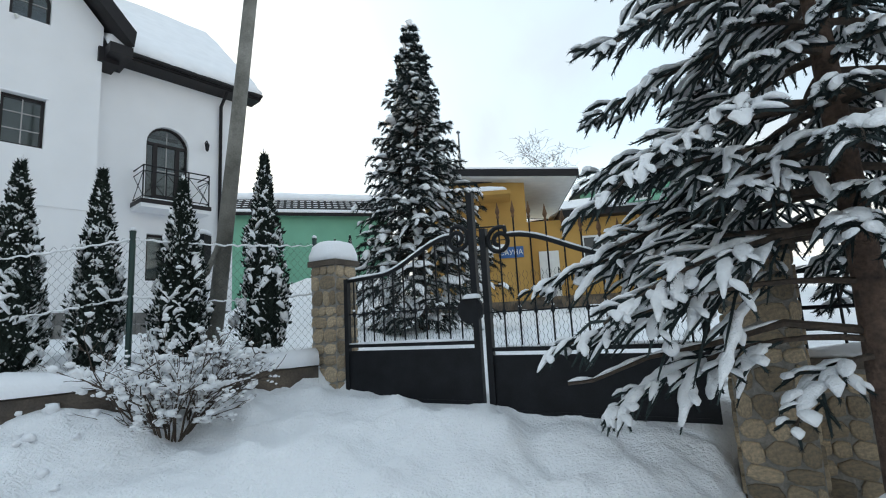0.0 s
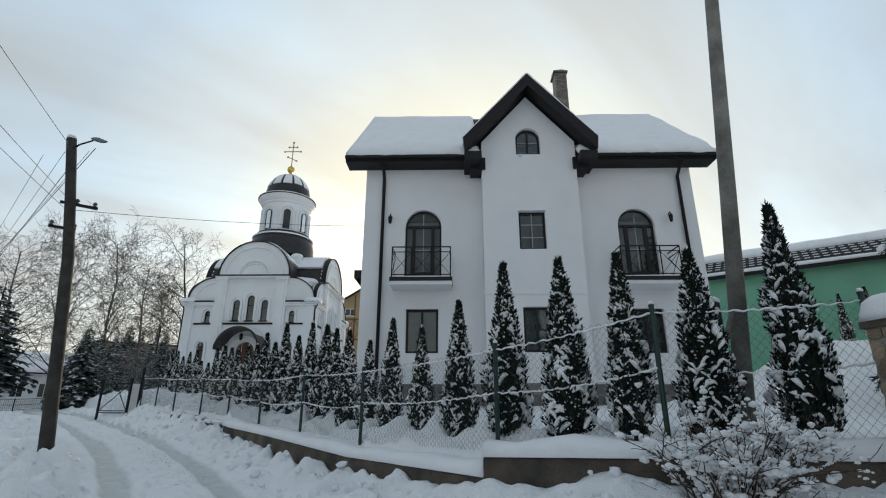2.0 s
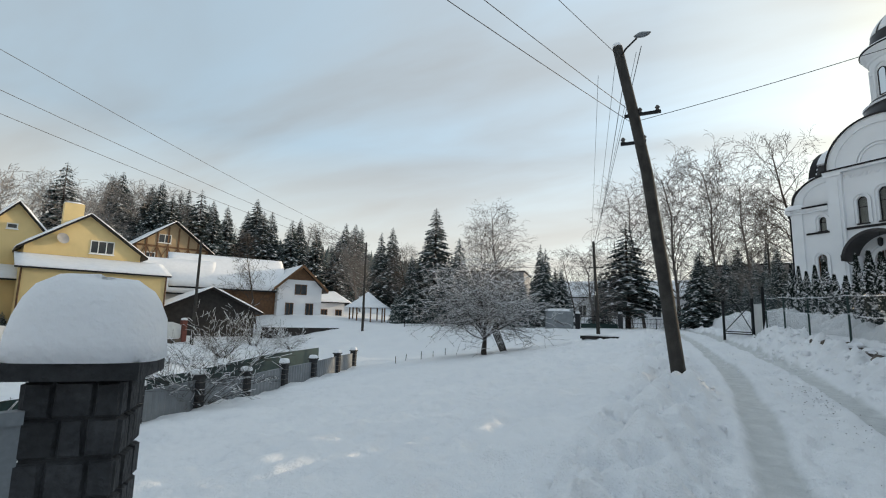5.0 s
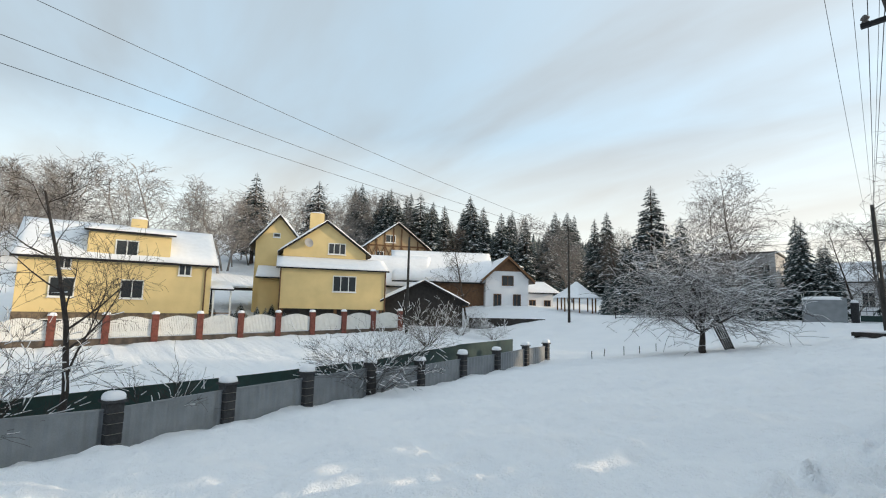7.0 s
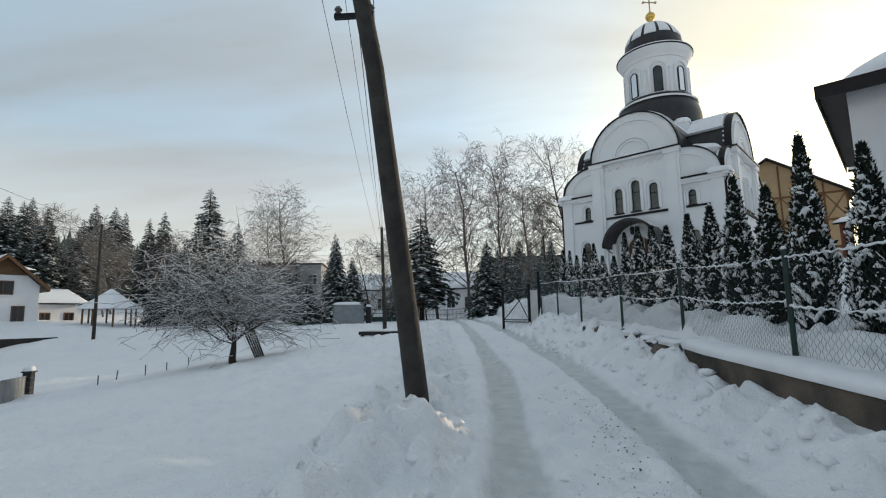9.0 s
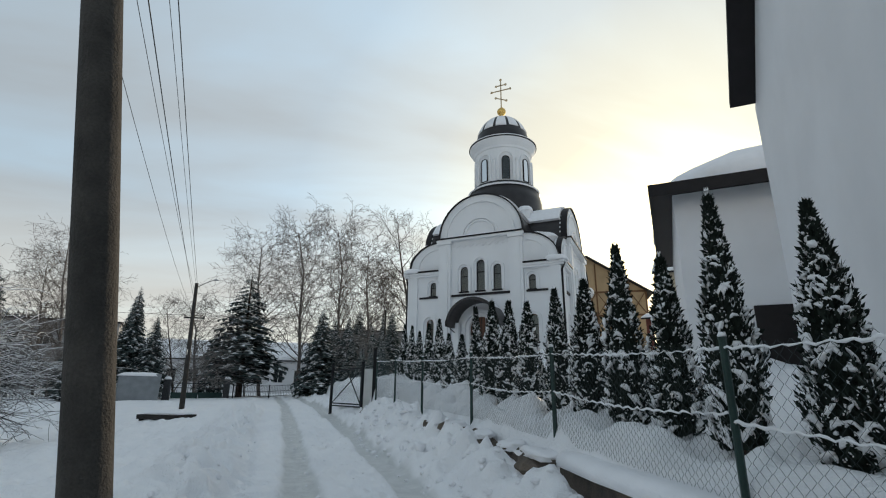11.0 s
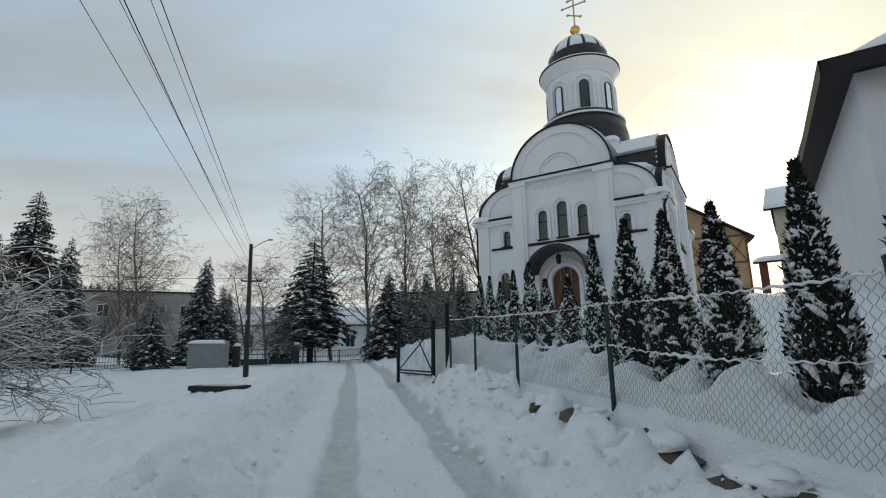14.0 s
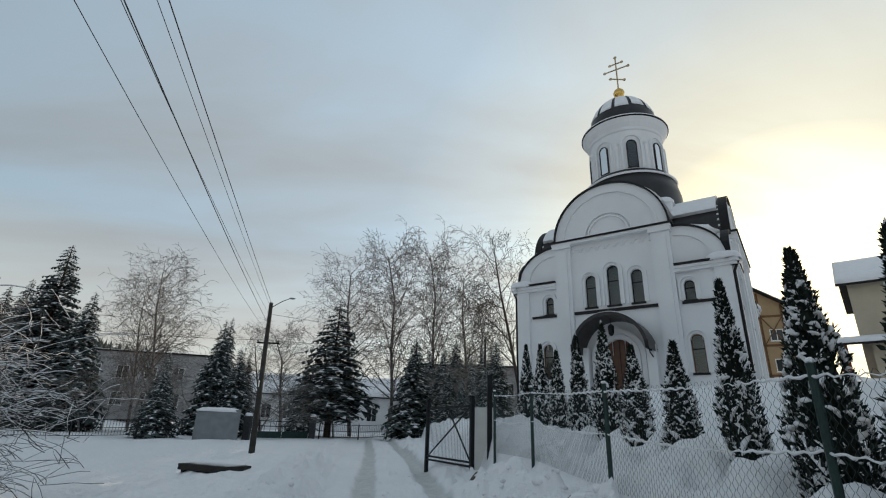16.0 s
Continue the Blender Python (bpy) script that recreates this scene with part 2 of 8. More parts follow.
def ground_mat():
    m = bpy.data.materials.new("snow_cover")
    m.use_nodes = True
    nt = m.node_tree
    N, L = nt.nodes.new, nt.links.new
    b = nt.nodes["Principled BSDF"]
    at, geo = N("ShaderNodeAttribute"), N("ShaderNodeNewGeometry")
    at.attribute_name = "packed"
    n1, n2, n3 = N("ShaderNodeTexNoise"), N("ShaderNodeTexNoise"), N("ShaderNodeTexNoise")
    for n, s, d in ((n1, 0.6, 4), (n2, 4.0, 6), (n3, 45.0, 3)):
        n.inputs["Scale"].default_value, n.inputs["Detail"].default_value = s, d
        L(geo.outputs["Position"], n.inputs["Vector"])
    fresh, ice = N("ShaderNodeValToRGB"), N("ShaderNodeValToRGB")
    for r, a, c, p, q in ((fresh, (0.88, 0.89, 0.92), (0.93, 0.935, 0.955), 0.3, 0.7), (ice, (0.55, 0.565, 0.57), (0.71, 0.725, 0.73), 0.3, 0.7)):
        r.color_ramp.elements[0].position, r.color_ramp.elements[0].color = p, (*a, 1)
        r.color_ramp.elements[1].position, r.color_ramp.elements[1].color = q, (*c, 1)
    L(n1.outputs["Fac"], fresh.inputs["Fac"])
    L(n2.outputs["Fac"], ice.inputs["Fac"])
    wob = N("ShaderNodeMath")
    wob.operation = "MULTIPLY_ADD"
    wob.inputs[1].default_value, wob.inputs[2].default_value = 0.5, -0.2
    L(n2.outputs["Fac"], wob.inputs[0])
    sm = N("ShaderNodeMath")
    sm.operation, sm.use_clamp = "ADD", True
    L(at.outputs["Fac"], sm.inputs[0])
    L(wob.outputs["Value"], sm.inputs[1])
    gate_ = N("ShaderNodeMath")
    gate_.operation = "MULTIPLY"
    L(sm.outputs["Value"], gate_.inputs[0])
    L(at.outputs["Fac"], gate_.inputs[1])
    mx = N("ShaderNodeMix")
    mx.data_type = "RGBA"
    L(gate_.outputs["Value"], mx.inputs["Factor"])
    L(fresh.outputs["Color"], mx.inputs["A"])
    L(ice.outputs["Color"], mx.inputs["B"])
    L(mx.outputs["Result"], b.inputs["Base Color"])
    rr = N("ShaderNodeMapRange")
    rr.inputs["To Min"].default_value, rr.inputs["To Max"].default_value = 0.6, 0.33
    L(gate_.outputs["Value"], rr.inputs["Value"])
    L(rr.outputs["Result"], b.inputs["Roughness"])
    b.inputs["Specular IOR Level"].default_value = 0.3
    ad = N("ShaderNodeMath")
    ad.operation = "MULTIPLY_ADD"
    ad.inputs[1].default_value = 0.25
    L(n3.outputs["Fac"], ad.inputs[0])
    L(n2.outputs["Fac"], ad.inputs[2])
    bp = N("ShaderNodeBump")
    bp.inputs["Strength"].default_value, bp.inputs["Distance"].default_value = 0.8, 0.14
    L(ad.outputs["Value"], bp.inputs["Height"])
    L(bp.outputs["Normal"], b.inputs["Normal"])
    return m


M["ground"] = ground_mat()


# ---- building tools ----
class Geo:
    """Gathers vertices and faces for one mesh. dz lowers what is given in world height to the thing's base."""

    def __init__(self, dz=0.0):
        self.v, self.f, self.dz = [], [], dz

    def add(self, vs, fs):
        o = len(self.v)
        self.v += [(x, y, z - self.dz) for x, y, z in vs]
        self.f += [tuple(i + o for i in f) for f in fs]
        return self

    def box(self, x0, x1, y0, y1, z0, z1):
        return self.add([(x, y, z) for z in (z0, z1) for y in (y0, y1) for x in (x0, x1)],
                        [(0, 2, 3, 1), (4, 5, 7, 6), (0, 1, 5, 4), (2, 6, 7, 3), (0, 4, 6, 2), (1, 3, 7, 5)])

    def prism(self, pts, y0, y1, axis="y"):
        """A polygon in x, z (counter-clockwise seen from -y) pushed from y0 to y1; axis "x": polygon in y, z."""
        n = len(pts)
        if axis == "y":
            vs = [(a, y0, b) for a, b in pts] + [(a, y1, b) for a, b in pts]
        elif axis == "x":
            vs = [(y0, a, b) for a, b in pts] + [(y1, a, b) for a, b in pts]
        else:
            vs = [(a, b, y0) for a, b in pts] + [(a, b, y1) for a, b in pts]
        fs = [tuple(range(n)), tuple(range(2 * n - 1, n - 1, -1))]
        fs += [(i, i + n, (i + 1) % n + n, (i + 1) % n) for i in range(n)]
        return self.add(vs, fs)

    def band(self, outer, inner, y0, y1, axis="y"):
        """A frame between two open lines of equally many points."""
        put = {"y": lambda p, w: (p[0], w, p[1]), "x": lambda p, w: (w, p[0], p[1]), "z": lambda p, w: (p[0], p[1], w)}[axis]
        vs = [put(p, w) for a, b in zip(outer, inner) for p, w in ((a, y0), (b, y0), (b, y1), (a, y1))]
        n = len(outer)
        fs = [(4 * i + k, 4 * i + (k + 1) % 4, 4 * i + 4 + (k + 1) % 4, 4 * i + 4 + k) for i in range(n - 1) for k in range(4)]
        return self.add(vs, fs + [(3, 2, 1, 0), (4 * n - 4, 4 * n - 3, 4 * n - 2, 4 * n - 1)])

    def tube(self, pts, radii, n=6, cap=True):
        pts = [Vector(p) for p in pts]
        if not isinstance(radii, (list, tuple)):
            radii = [radii] * len(pts)
        rings, side = [], None
        for i, p in enumerate(pts):
            d = (pts[min(i + 1, len(pts) - 1)] - pts[max(i - 1, 0)])
            d = d.normalized() if d.length > 1e-9 else Vector((0, 0, 1))
            if side is None:
                side = d.orthogonal().normalized()
            side = (side - d * side.dot(d))
            side = side.normalized() if side.length > 1e-6 else d.orthogonal().normalized()
            up = d.cross(side)
            rings.append([p + radii[i] * (math.cos(2 * math.pi * k / n) * side + math.sin(2 * math.pi * k / n) * up) for k in range(n)])
        vs = [tuple(q) for r in rings for q in r]
        fs = [(i * n + k, i * n + (k + 1) % n, (i + 1) * n + (k + 1) % n, (i + 1) * n + k) for i in range(len(pts) - 1) for k in range(n)]
        if cap:
            fs += [tuple(range(n - 1, -1, -1)), tuple((len(pts) - 1) * n + k for k in range(n))]
        return self.add(vs, fs)

    def lathe(self, prof, n=32, cx=0.0, cy=0.0, a0=0.0, a1=360.0):
        full = abs(a1 - a0) >= 359.9
        m = n if full else n + 1
        vs = [(cx + r * math.cos(radians(a0 + (a1 - a0) * k / n)), cy + r * math.sin(radians(a0 + (a1 - a0) * k / n)), z) for r, z in prof for k in range(m)]
        fs = [(i * m + k, i * m + (k + 1) % m, (i + 1) * m + (k + 1) % m, (i + 1) * m + k) for i in range(len(prof) - 1) for k in range(n)]
        return self.add(vs, fs)

    def mound(self, cx, cy, z, sx, sy, h, rz=0.0, n=12, rough=0.12, sq=2.6, seed=0):
        """A rounded heap of snow with a flat underside."""
        rings, c, s = 6, math.cos(rz), math.sin(rz)
        vs = []
        for j in range(rings + 1):
            a = j / rings * math.pi / 2
            for k in range(n):
                t = 2 * math.pi * k / n
                ex, ey = math.cos(t), math.sin(t)
                q = (abs(ex) ** sq + abs(ey) ** sq) ** (-1 / sq)
                w = 1 + rough * noise.noise((ex * 1.7 + seed, ey * 1.7 + seed * 0.37, j * 0.6))
                r = math.cos(a) ** 0.45 * q * w if j < rings else 0.02
                x, y = r * ex * sx / 2, r * ey * sy / 2
                vs.append((cx + c * x - s * y, cy + s * x + c * y, z + h * math.sin(a) * (1 + rough * noise.noise((ex + seed, ey, 3.1)))))
        fs = [(j * n + k, j * n + (k + 1) % n, (j + 1) * n + (k + 1) % n, (j + 1) * n + k) for j in range(rings) for k in range(n)]
        fs += [tuple(range(n - 1, -1, -1)), tuple(rings * n + k for k in range(n))]
        return self.add(vs, fs)

    def blob(self, p, sx, sy, sz, seed=0.0, n=7, rings=5, rough=0.3):
        vs, fs = [], []
        for j in range(rings + 1):
            a = math.pi * j / rings
            for k in range(n):
                t = 2 * math.pi * k / n
                d = (math.sin(a) * math.cos(t), math.sin(a) * math.sin(t), math.cos(a))
                w = 1 + rough * noise.noise((d[0] * 1.3 + seed, d[1] * 1.3 + seed * 1.7, d[2] * 1.3 - seed))
                vs.append((p[0] + d[0] * sx * w, p[1] + d[1] * sy * w, p[2] + d[2] * sz * w))
        fs = [(j * n + k, j * n + (k + 1) % n, (j + 1) * n + (k + 1) % n, (j + 1) * n + k) for j in range(rings) for k in range(n)]
        return self.add(vs, fs)

    def pad(self, pts, w, h, seed=0.0, step=0.035):
        """A soft tapering bolster of snow lying along a line, rounded above and nearly flat below."""
        pts = [Vector(p) for p in pts]
        total = sum((b - a).length for a, b in zip(pts, pts[1:]))
        m = max(4, min(14, int(total / step)))
        rings = []
        for i in range(m + 1):
            u = i / m
            d, k = u * total, 0
            while k < len(pts) - 2 and d > (pts[k + 1] - pts[k]).length:
                d -= (pts[k + 1] - pts[k]).length
                k += 1
            p = pts[k].lerp(pts[k + 1], min(1.0, d / max(1e-6, (pts[k + 1] - pts[k]).length)))
            way = (pts[k + 1] - pts[k]).normalized()
            side = Vector((-way.y, way.x, 0))
            side = side.normalized() if side.length > 1e-4 else Vector((1, 0, 0))
            up = side.cross(way) if side.cross(way).z > 0 else way.cross(side)
            taper = math.sin(math.pi * (0.04 + 0.92 * u)) ** 0.75
            ww = w * taper * (1 + 0.75 * noise.noise((u * total * 13 + seed, seed * 1.7, 0.3)))
            hh = h * taper * (1 + 0.6 * noise.noise((u * total * 10 + seed, 4.0, seed)))
            rings.append([p + side * ww * math.cos(math.pi * j / 4) + up * hh * (math.sin(math.pi * j / 4) + 0.12) for j in range(5)] + [p - up * hh * 0.2])
        n = 6
        fs = [(i * n + k, (i + 1) * n + k, (i + 1) * n + (k + 1) % n, i * n + (k + 1) % n) for i in range(m) for k in range(n)]
        fs += [tuple(range(n)), tuple(m * n + k for k in range(n - 1, -1, -1))]
        return self.add([tuple(v) for r in rings for v in r], fs)

    def weld(self):
        """Joins corners that coincide, so that a wall built of panels is one piece."""
        seen, keep, to = {}, [], []
        for v in self.v:
            k = (round(v[0], 3), round(v[1], 3), round(v[2], 3))
            if k not in seen:
                seen[k] = len(keep)
                keep.append(v)
            to.append(seen[k])
        self.v = keep
        self.f = [g for g in (tuple(dict.fromkeys(to[i] for i in f)) for f in self.f) if len(g) > 2]
        return self

    def mesh(self, name, material, smooth=False):
        me = bpy.data.meshes.new(name)
        me.from_pydata(self.v, [], self.f)
        me.materials.append(M[material] if isinstance(material, str) else material)
        if smooth:
            me.polygons.foreach_set("use_smooth", [True] * len(me.polygons))
        me.update()
        return me


def part(name, geo, material, parent, label="", smooth=False, kind=""):
    me = geo if isinstance(geo, bpy.types.Mesh) else geo.mesh(name, material, smooth)
    ob = new(name, me)
    ob.parent = parent
    if label:
        ob["label"] = label
    if kind:
        tagged(ob, label, kind=kind)
    return ob


def thing(name, m, label, category, group="", kind=""):
    ob = new(name)
    ob.matrix_basis = m
    return tagged(ob, label, category, group, kind)


def solid(name, geo, material, label, category, m=None, group="", kind="", smooth=False):
    ob = new(name, geo.mesh(name, material, smooth))
    if m:
        ob.matrix_basis = m
    return tagged(ob, label, category, group, kind)


def lerp_table(rows, x):
    return float(np.interp(x, [r[0] for r in rows], [r[1] for r in rows]))


def arc(cx, cz, r, a0, a1, n=16):
    return [(cx + r * math.cos(radians(a0 + (a1 - a0) * i / n)), cz + r * math.sin(radians(a0 + (a1 - a0) * i / n))) for i in range(n + 1)]


def arch_line(cx, z0, w, top, n=12):
    """From the foot on the right up over the round head to the foot on the left."""
    r = w / 2
    return [(cx + r, z0)] + arc(cx, top - r, r, 0, 180, n) + [(cx - r, z0)]


# ---- ground ----
# thujas of the hedge: x, y, foot, height, width
HEDGE = [(-2.98, 6.85, 1.0, 2.65, 1.0), (-3.75, 6.25, 1.0, 2.15, 0.95), (-4.55, 5.95, 0.95, 2.3, 0.95), (-5.27, 5.65, 0.88, 2.42, 1.0), (-6.32, 5.6, 0.86, 2.6, 1.0), (-7.42, 5.6, 0.74, 2.3, 0.85),
         (-8.5, 5.6, 0.72, 1.98, 0.85), (-9.6, 5.65, 0.74, 2.3, 0.8), (-10.6, 5.7, 0.8, 1.9, 0.8), (-11.6, 5.7, 0.85, 2.2, 0.85), (-12.5, 5.8, 0.9, 2.3, 0.85), (-13.2, 5.85, 0.95, 2.45, 0.95),
         (-14.05, 5.8, 1.0, 2.55, 0.88), (-14.98, 5.8, 1.05, 2.25, 0.88), (-16.04, 5.8, 1.1, 2.68, 0.97), (-16.92, 5.8, 1.15, 2.15, 0.97), (-17.83, 5.8, 1.2, 2.52, 0.97), (-18.75, 5.8, 1.28, 2.12, 0.97),
         (-19.75, 5.8, 1.36, 2.09, 0.92), (-20.95, 5.8, 1.4, 2.02, 0.92), (-21.92, 5.8, 1.45, 2.15, 1.01), (-22.98, 5.8, 1.5, 2.28, 0.97), (-24.2, 5.8, 1.55, 2.25, 0.84), (-25.5, 5.8, 1.65, 1.6, 0.84),
         (-26.9, 5.8, 1.7, 1.73, 0.84), (-28.15, 5.8, 1.75, 2.3, 0.84), (-29.75, 5.8, 1.8, 2.3, 0.84), (-31.4, 5.8, 1.85, 2.15, 0.84), (-33.0, 5.8, 1.95, 2.47, 0.88), (-34.8, 5.8, 2.0, 2.7, 0.88)]
HEDGE_X = np.array([row[0] for row in HEDGE])

ROAD_Y = [(-90, -2.5), (-60, -0.9), (-42, 0.6), (-28, 1.65), (-25, 1.75), (-18, 2.25), (-15, 2.4), (-8, 2.1), (0, 1.5), (10, 1.0), (40, 0.0)]
ROAD_Z = [(-90, 1.3), (-60, 1.05), (-42, 0.85), (-30, 0.62), (-23, 0.38), (-17.3, 0.2), (-14, 0.10), (-10.8, -0.08), (-8, -0.2), (0, -0.28), (10, -0.4), (60, -0.8)]
RUT_Y = [(-90, -1.7), (-60, -0.2), (-42, 1.2), (-28, 2.05), (-24.5, 2.26), (-20, 2.5), (-17, 2.5), (-13.4, 2.42), (-8, 2.15), (0, 1.5), (10, 1.0), (40, 0.0)]
FOOT_Z = [(-60, 1.3), (-36, 1.1), (-32, 0.9), (-30.8, 0.85), (-28, 1.2), (-25, 1.05), (-22, 0.9), (-18.6, 0.66), (-17, 0.48), (-15.4, 0.35), (-13.8, 0.24), (-12.4, 0.12), (-9.5, 0.09), (-7.4, 0.24), (-5.9, 0.33), (-4, 0.52), (-2, 0.48), (0, 0.28), (1.6, 0.12), (4, 0.1), (20, 0.1)]
BED_Z = [(-60, 2.1), (-36, 1.9), (-28, 1.6), (-25, 1.38), (-22, 1.25), (-18, 1.1), (-15, 0.9), (-12, 0.85), (-9, 0.72), (-6, 0.78), (-3.5, 1.0), (-2.4, 0.9), (-1.6, 0.5), (20, 0.4)]
BACK_Z = [(-60, 2.5), (-36, 3.4), (-28, 3.2), (-22, 2.2), (-18, 1.7), (-14, 1.35), (-6, 1.25), (-2, 1.1), (0, 1.0), (20, 1.0)]
WALL_Y = [(-60, 3.0), (-40, 3.3), (-32, 3.9), (-28, 4.3), (-25, 4.5), (-22, 4.75), (-6, 4.8), (-2.0, 6.7), (-0.25, 5.85), (1.6, 4.85), (4.5, 3.3), (8, 3.0), (20, 3.0)]


def sstep(a, b, x):
    t = min(1.0, max(0.0, (x - a) / (b - a)))
    return t * t * (3 - 2 * t)


def ground_z(x, y, rough=True):
    yc, zr = lerp_table(ROAD_Y, x), lerp_table(ROAD_Z, x)
    wy = lerp_table(WALL_Y, x)
    if y >= yc:
        foot, bed, back = lerp_table(FOOT_Z, x), lerp_table(BED_Z, x), lerp_table(BACK_Z, x)
        z = zr + (foot - zr) * sstep(yc + 1.2, wy - 0.15, y)
        z += (bed - foot) * sstep(wy + 0.02, wy + 0.35, y)
        z += (back - bed) * sstep(wy + 0.8, wy + 6.5, y)
        z += 0.055 * min(max(0.0, y - wy - 7.0), 40.0) * sstep(-20, -2, x)
        z += 0.10 * min(max(0.0, y - 40.0), 300.0)
        z += 1.7 * sstep(10, 21, y) * sstep(-8.5, -6.5, x) * (1 - sstep(-4.2, -2.4, x))
    else:
        k = max(0.0, yc - 1.25 - y)
        slope = 0.135
        zf = zr + 0.10 * sstep(0.0, 1.0, k) - slope * max(0.0, min(k, 17.0) - 1.0)
        flat = zr - 0.1
        z = zf + (flat - zf) * sstep(-40, -52, x)
        # the far side of the dip climbs to the houses and the wooded hill
        far = max(0.0, -24.0 - y)
        z += 0.09 * min(max(0.0, far - 8.0), 18.0) + 0.20 * min(max(0.0, far - 26.0), 80.0) + 0.12 * min(max(0.0, far - 106.0), 200.0)
    if x < -170:
        z += 0.055 * min(-170 - x, 420.0) * (0.75 + 0.5 * noise.noise((x * 0.004, y * 0.004, 7.7)))
    packed = 0.0
    if rough:
        ry = lerp_table(RUT_Y, x)
        d = abs(abs(y - ry) - 0.80)
        wob = 0.07 * noise.noise((x * 0.5, y * 0.3, 4.0)) + 0.05 * noise.noise((x * 2.3, y * 2.0, 4.0))
        rut = 1 - sstep(0.19, 0.33, d + wob)
        mid = 1 - sstep(1.2, 1.7, abs(y - yc) + wob)
        fade = 1 - sstep(8, 14, x)
        packed = fade * max(rut, 0.14 * mid)
        z -= 0.085 * rut * fade
        near = 1 - sstep(30, 60, abs(x + 14)) * 1.0
        inlane = sstep(-3.0, -2.2, y - yc) * (1 - sstep(wy - 0.3, wy, y))
        if near > 0:
            z += near * 0.13 * noise.noise((x * 0.7, y * 0.7, 0.0)) * (1 - 0.6 * mid)
            z += near * (0.06 + 0.05 * inlane) * noise.noise((x * 2.3, y * 2.3, 5.0)) * (1 - 0.85 * rut) * (1 - 0.4 * mid)
            bank = sstep(yc + 1.3, yc + 1.9, y) * (1 - sstep(wy - 0.25, wy - 0.05, y)) if y > yc else 0.0
            clod = max(0.0, noise.noise((x * 1.5, y * 1.7, 9.0)) - 0.05) * 0.40 + max(0.0, noise.noise((x * 3.1, y * 3.1, 2.0)) - 0.02) * 0.30 + max(0.0, noise.noise((x * 5.5, y * 5.5, 3.0))) * 0.18
            z += near * bank * (0.06 + 0.94 * sstep(-3.5, -9, x)) * clod
            left = sstep(-3.2, -2.4, y - yc) * (1 - sstep(-1.5, -1.25, y - yc))
            z += near * left * (0.10 + 0.26 * noise.noise((x * 2.6, y * 2.9, 6.0)) + 0.09 * noise.noise((x * 6.0, y * 6.0, 1.0)))
            # wind-worked crust over the field
            z += near * 0.14 * noise.noise((x * 1.1 + 0.5 * y, y * 2.0, 8.0)) * (1 - mid) + near * (0.042 + 0.028 * inlane) * noise.noise((x * 5.0, y * 5.0, 12.0)) * (1 - 0.9 * rut)
            for cell in (0, 1):
                # trodden prints
                u, v = x * 1.7 + 0.5 * cell, (y - yc) * 2.6 + 0.5 * cell
                iu, iv = math.floor(u), math.floor(v)
                hsh = math.sin(iu * 127.1 + iv * 311.7 + cell * 74.7) * 43758.5453
                hsh -= math.floor(hsh)
                lane = -2.7 < y - yc < -1.15 or abs(y - ry) < 0.45
                if hsh < (0.62 if lane else 0.0):
                    du, dv = (u - iu - 0.5) / 1.7, (v - iv - 0.5) / 2.6
                    r2 = (du / 0.15) ** 2 + (dv / 0.075) ** 2
                    z -= 0.11 * math.exp(-r2 * r2 * 0.6) * (1.0 if not abs(y - ry) < 0.45 else 0.42)
            # heaps under the hedge
            if wy + 0.1 < y < wy + 2.2 and x < -5:
                z += near * sstep(wy + 0.1, wy + 0.4, y) * (1 - sstep(wy + 1.6, wy + 2.2, y)) * (0.05 + 0.26 * noise.noise((x * 1.5, y * 1.8, 15.0)) + 0.10 * noise.noise((x * 4.0, y * 4.0, 16.0)))
                # snow banked up between the shrubs, with a well round each
                gap = min(1.0, float(np.min(np.abs(HEDGE_X - x))) / 0.5)
                z += near * 0.30 * gap ** 1.4 * sstep(wy + 0.35, wy + 0.75, y) * (1 - sstep(wy + 1.3, wy + 2.0, y)) * (1 + 0.6 * noise.noise((x * 1.1, 3.0, 1.0)))
            # hollow at the foot of the gate pillar
            z -= 0.5 * sstep(-0.25, 0.25, x - 1.37 - 0.518 * (y - 4.0)) * sstep(2.4, 3.3, y) * (1 - sstep(4.9, 5.3, y + 0.53 * (x - 1.7))) * (1 - sstep(5, 7, x))
            # footprints in the middle strip and on the shoulder
            if abs(y - yc) < 0.55:
                z -= 0.05 * max(0.0, noise.noise((x * 4.2, y * 6.0, 3.0)) - 0.10) * 2
                z += 0.035 * max(0.0, noise.noise((x * 7.5, y * 8.0, 21.0))) * (1 - rut)
    return z, packed


def spread(a, b, step, grow=1.18, far0=-3000.0, far1=3000.0):
    mid = list(np.arange(a, b + step / 2, step))
    lo, hi, s = [a], [mid[-1]], step
    while lo[-1] > far0:
        s *= grow
        lo.append(lo[-1] - s)
    s = step
    while hi[-1] < far1:
        s *= grow
        hi.append(hi[-1] + s)
    return lo[:0:-1] + mid + hi[1:]


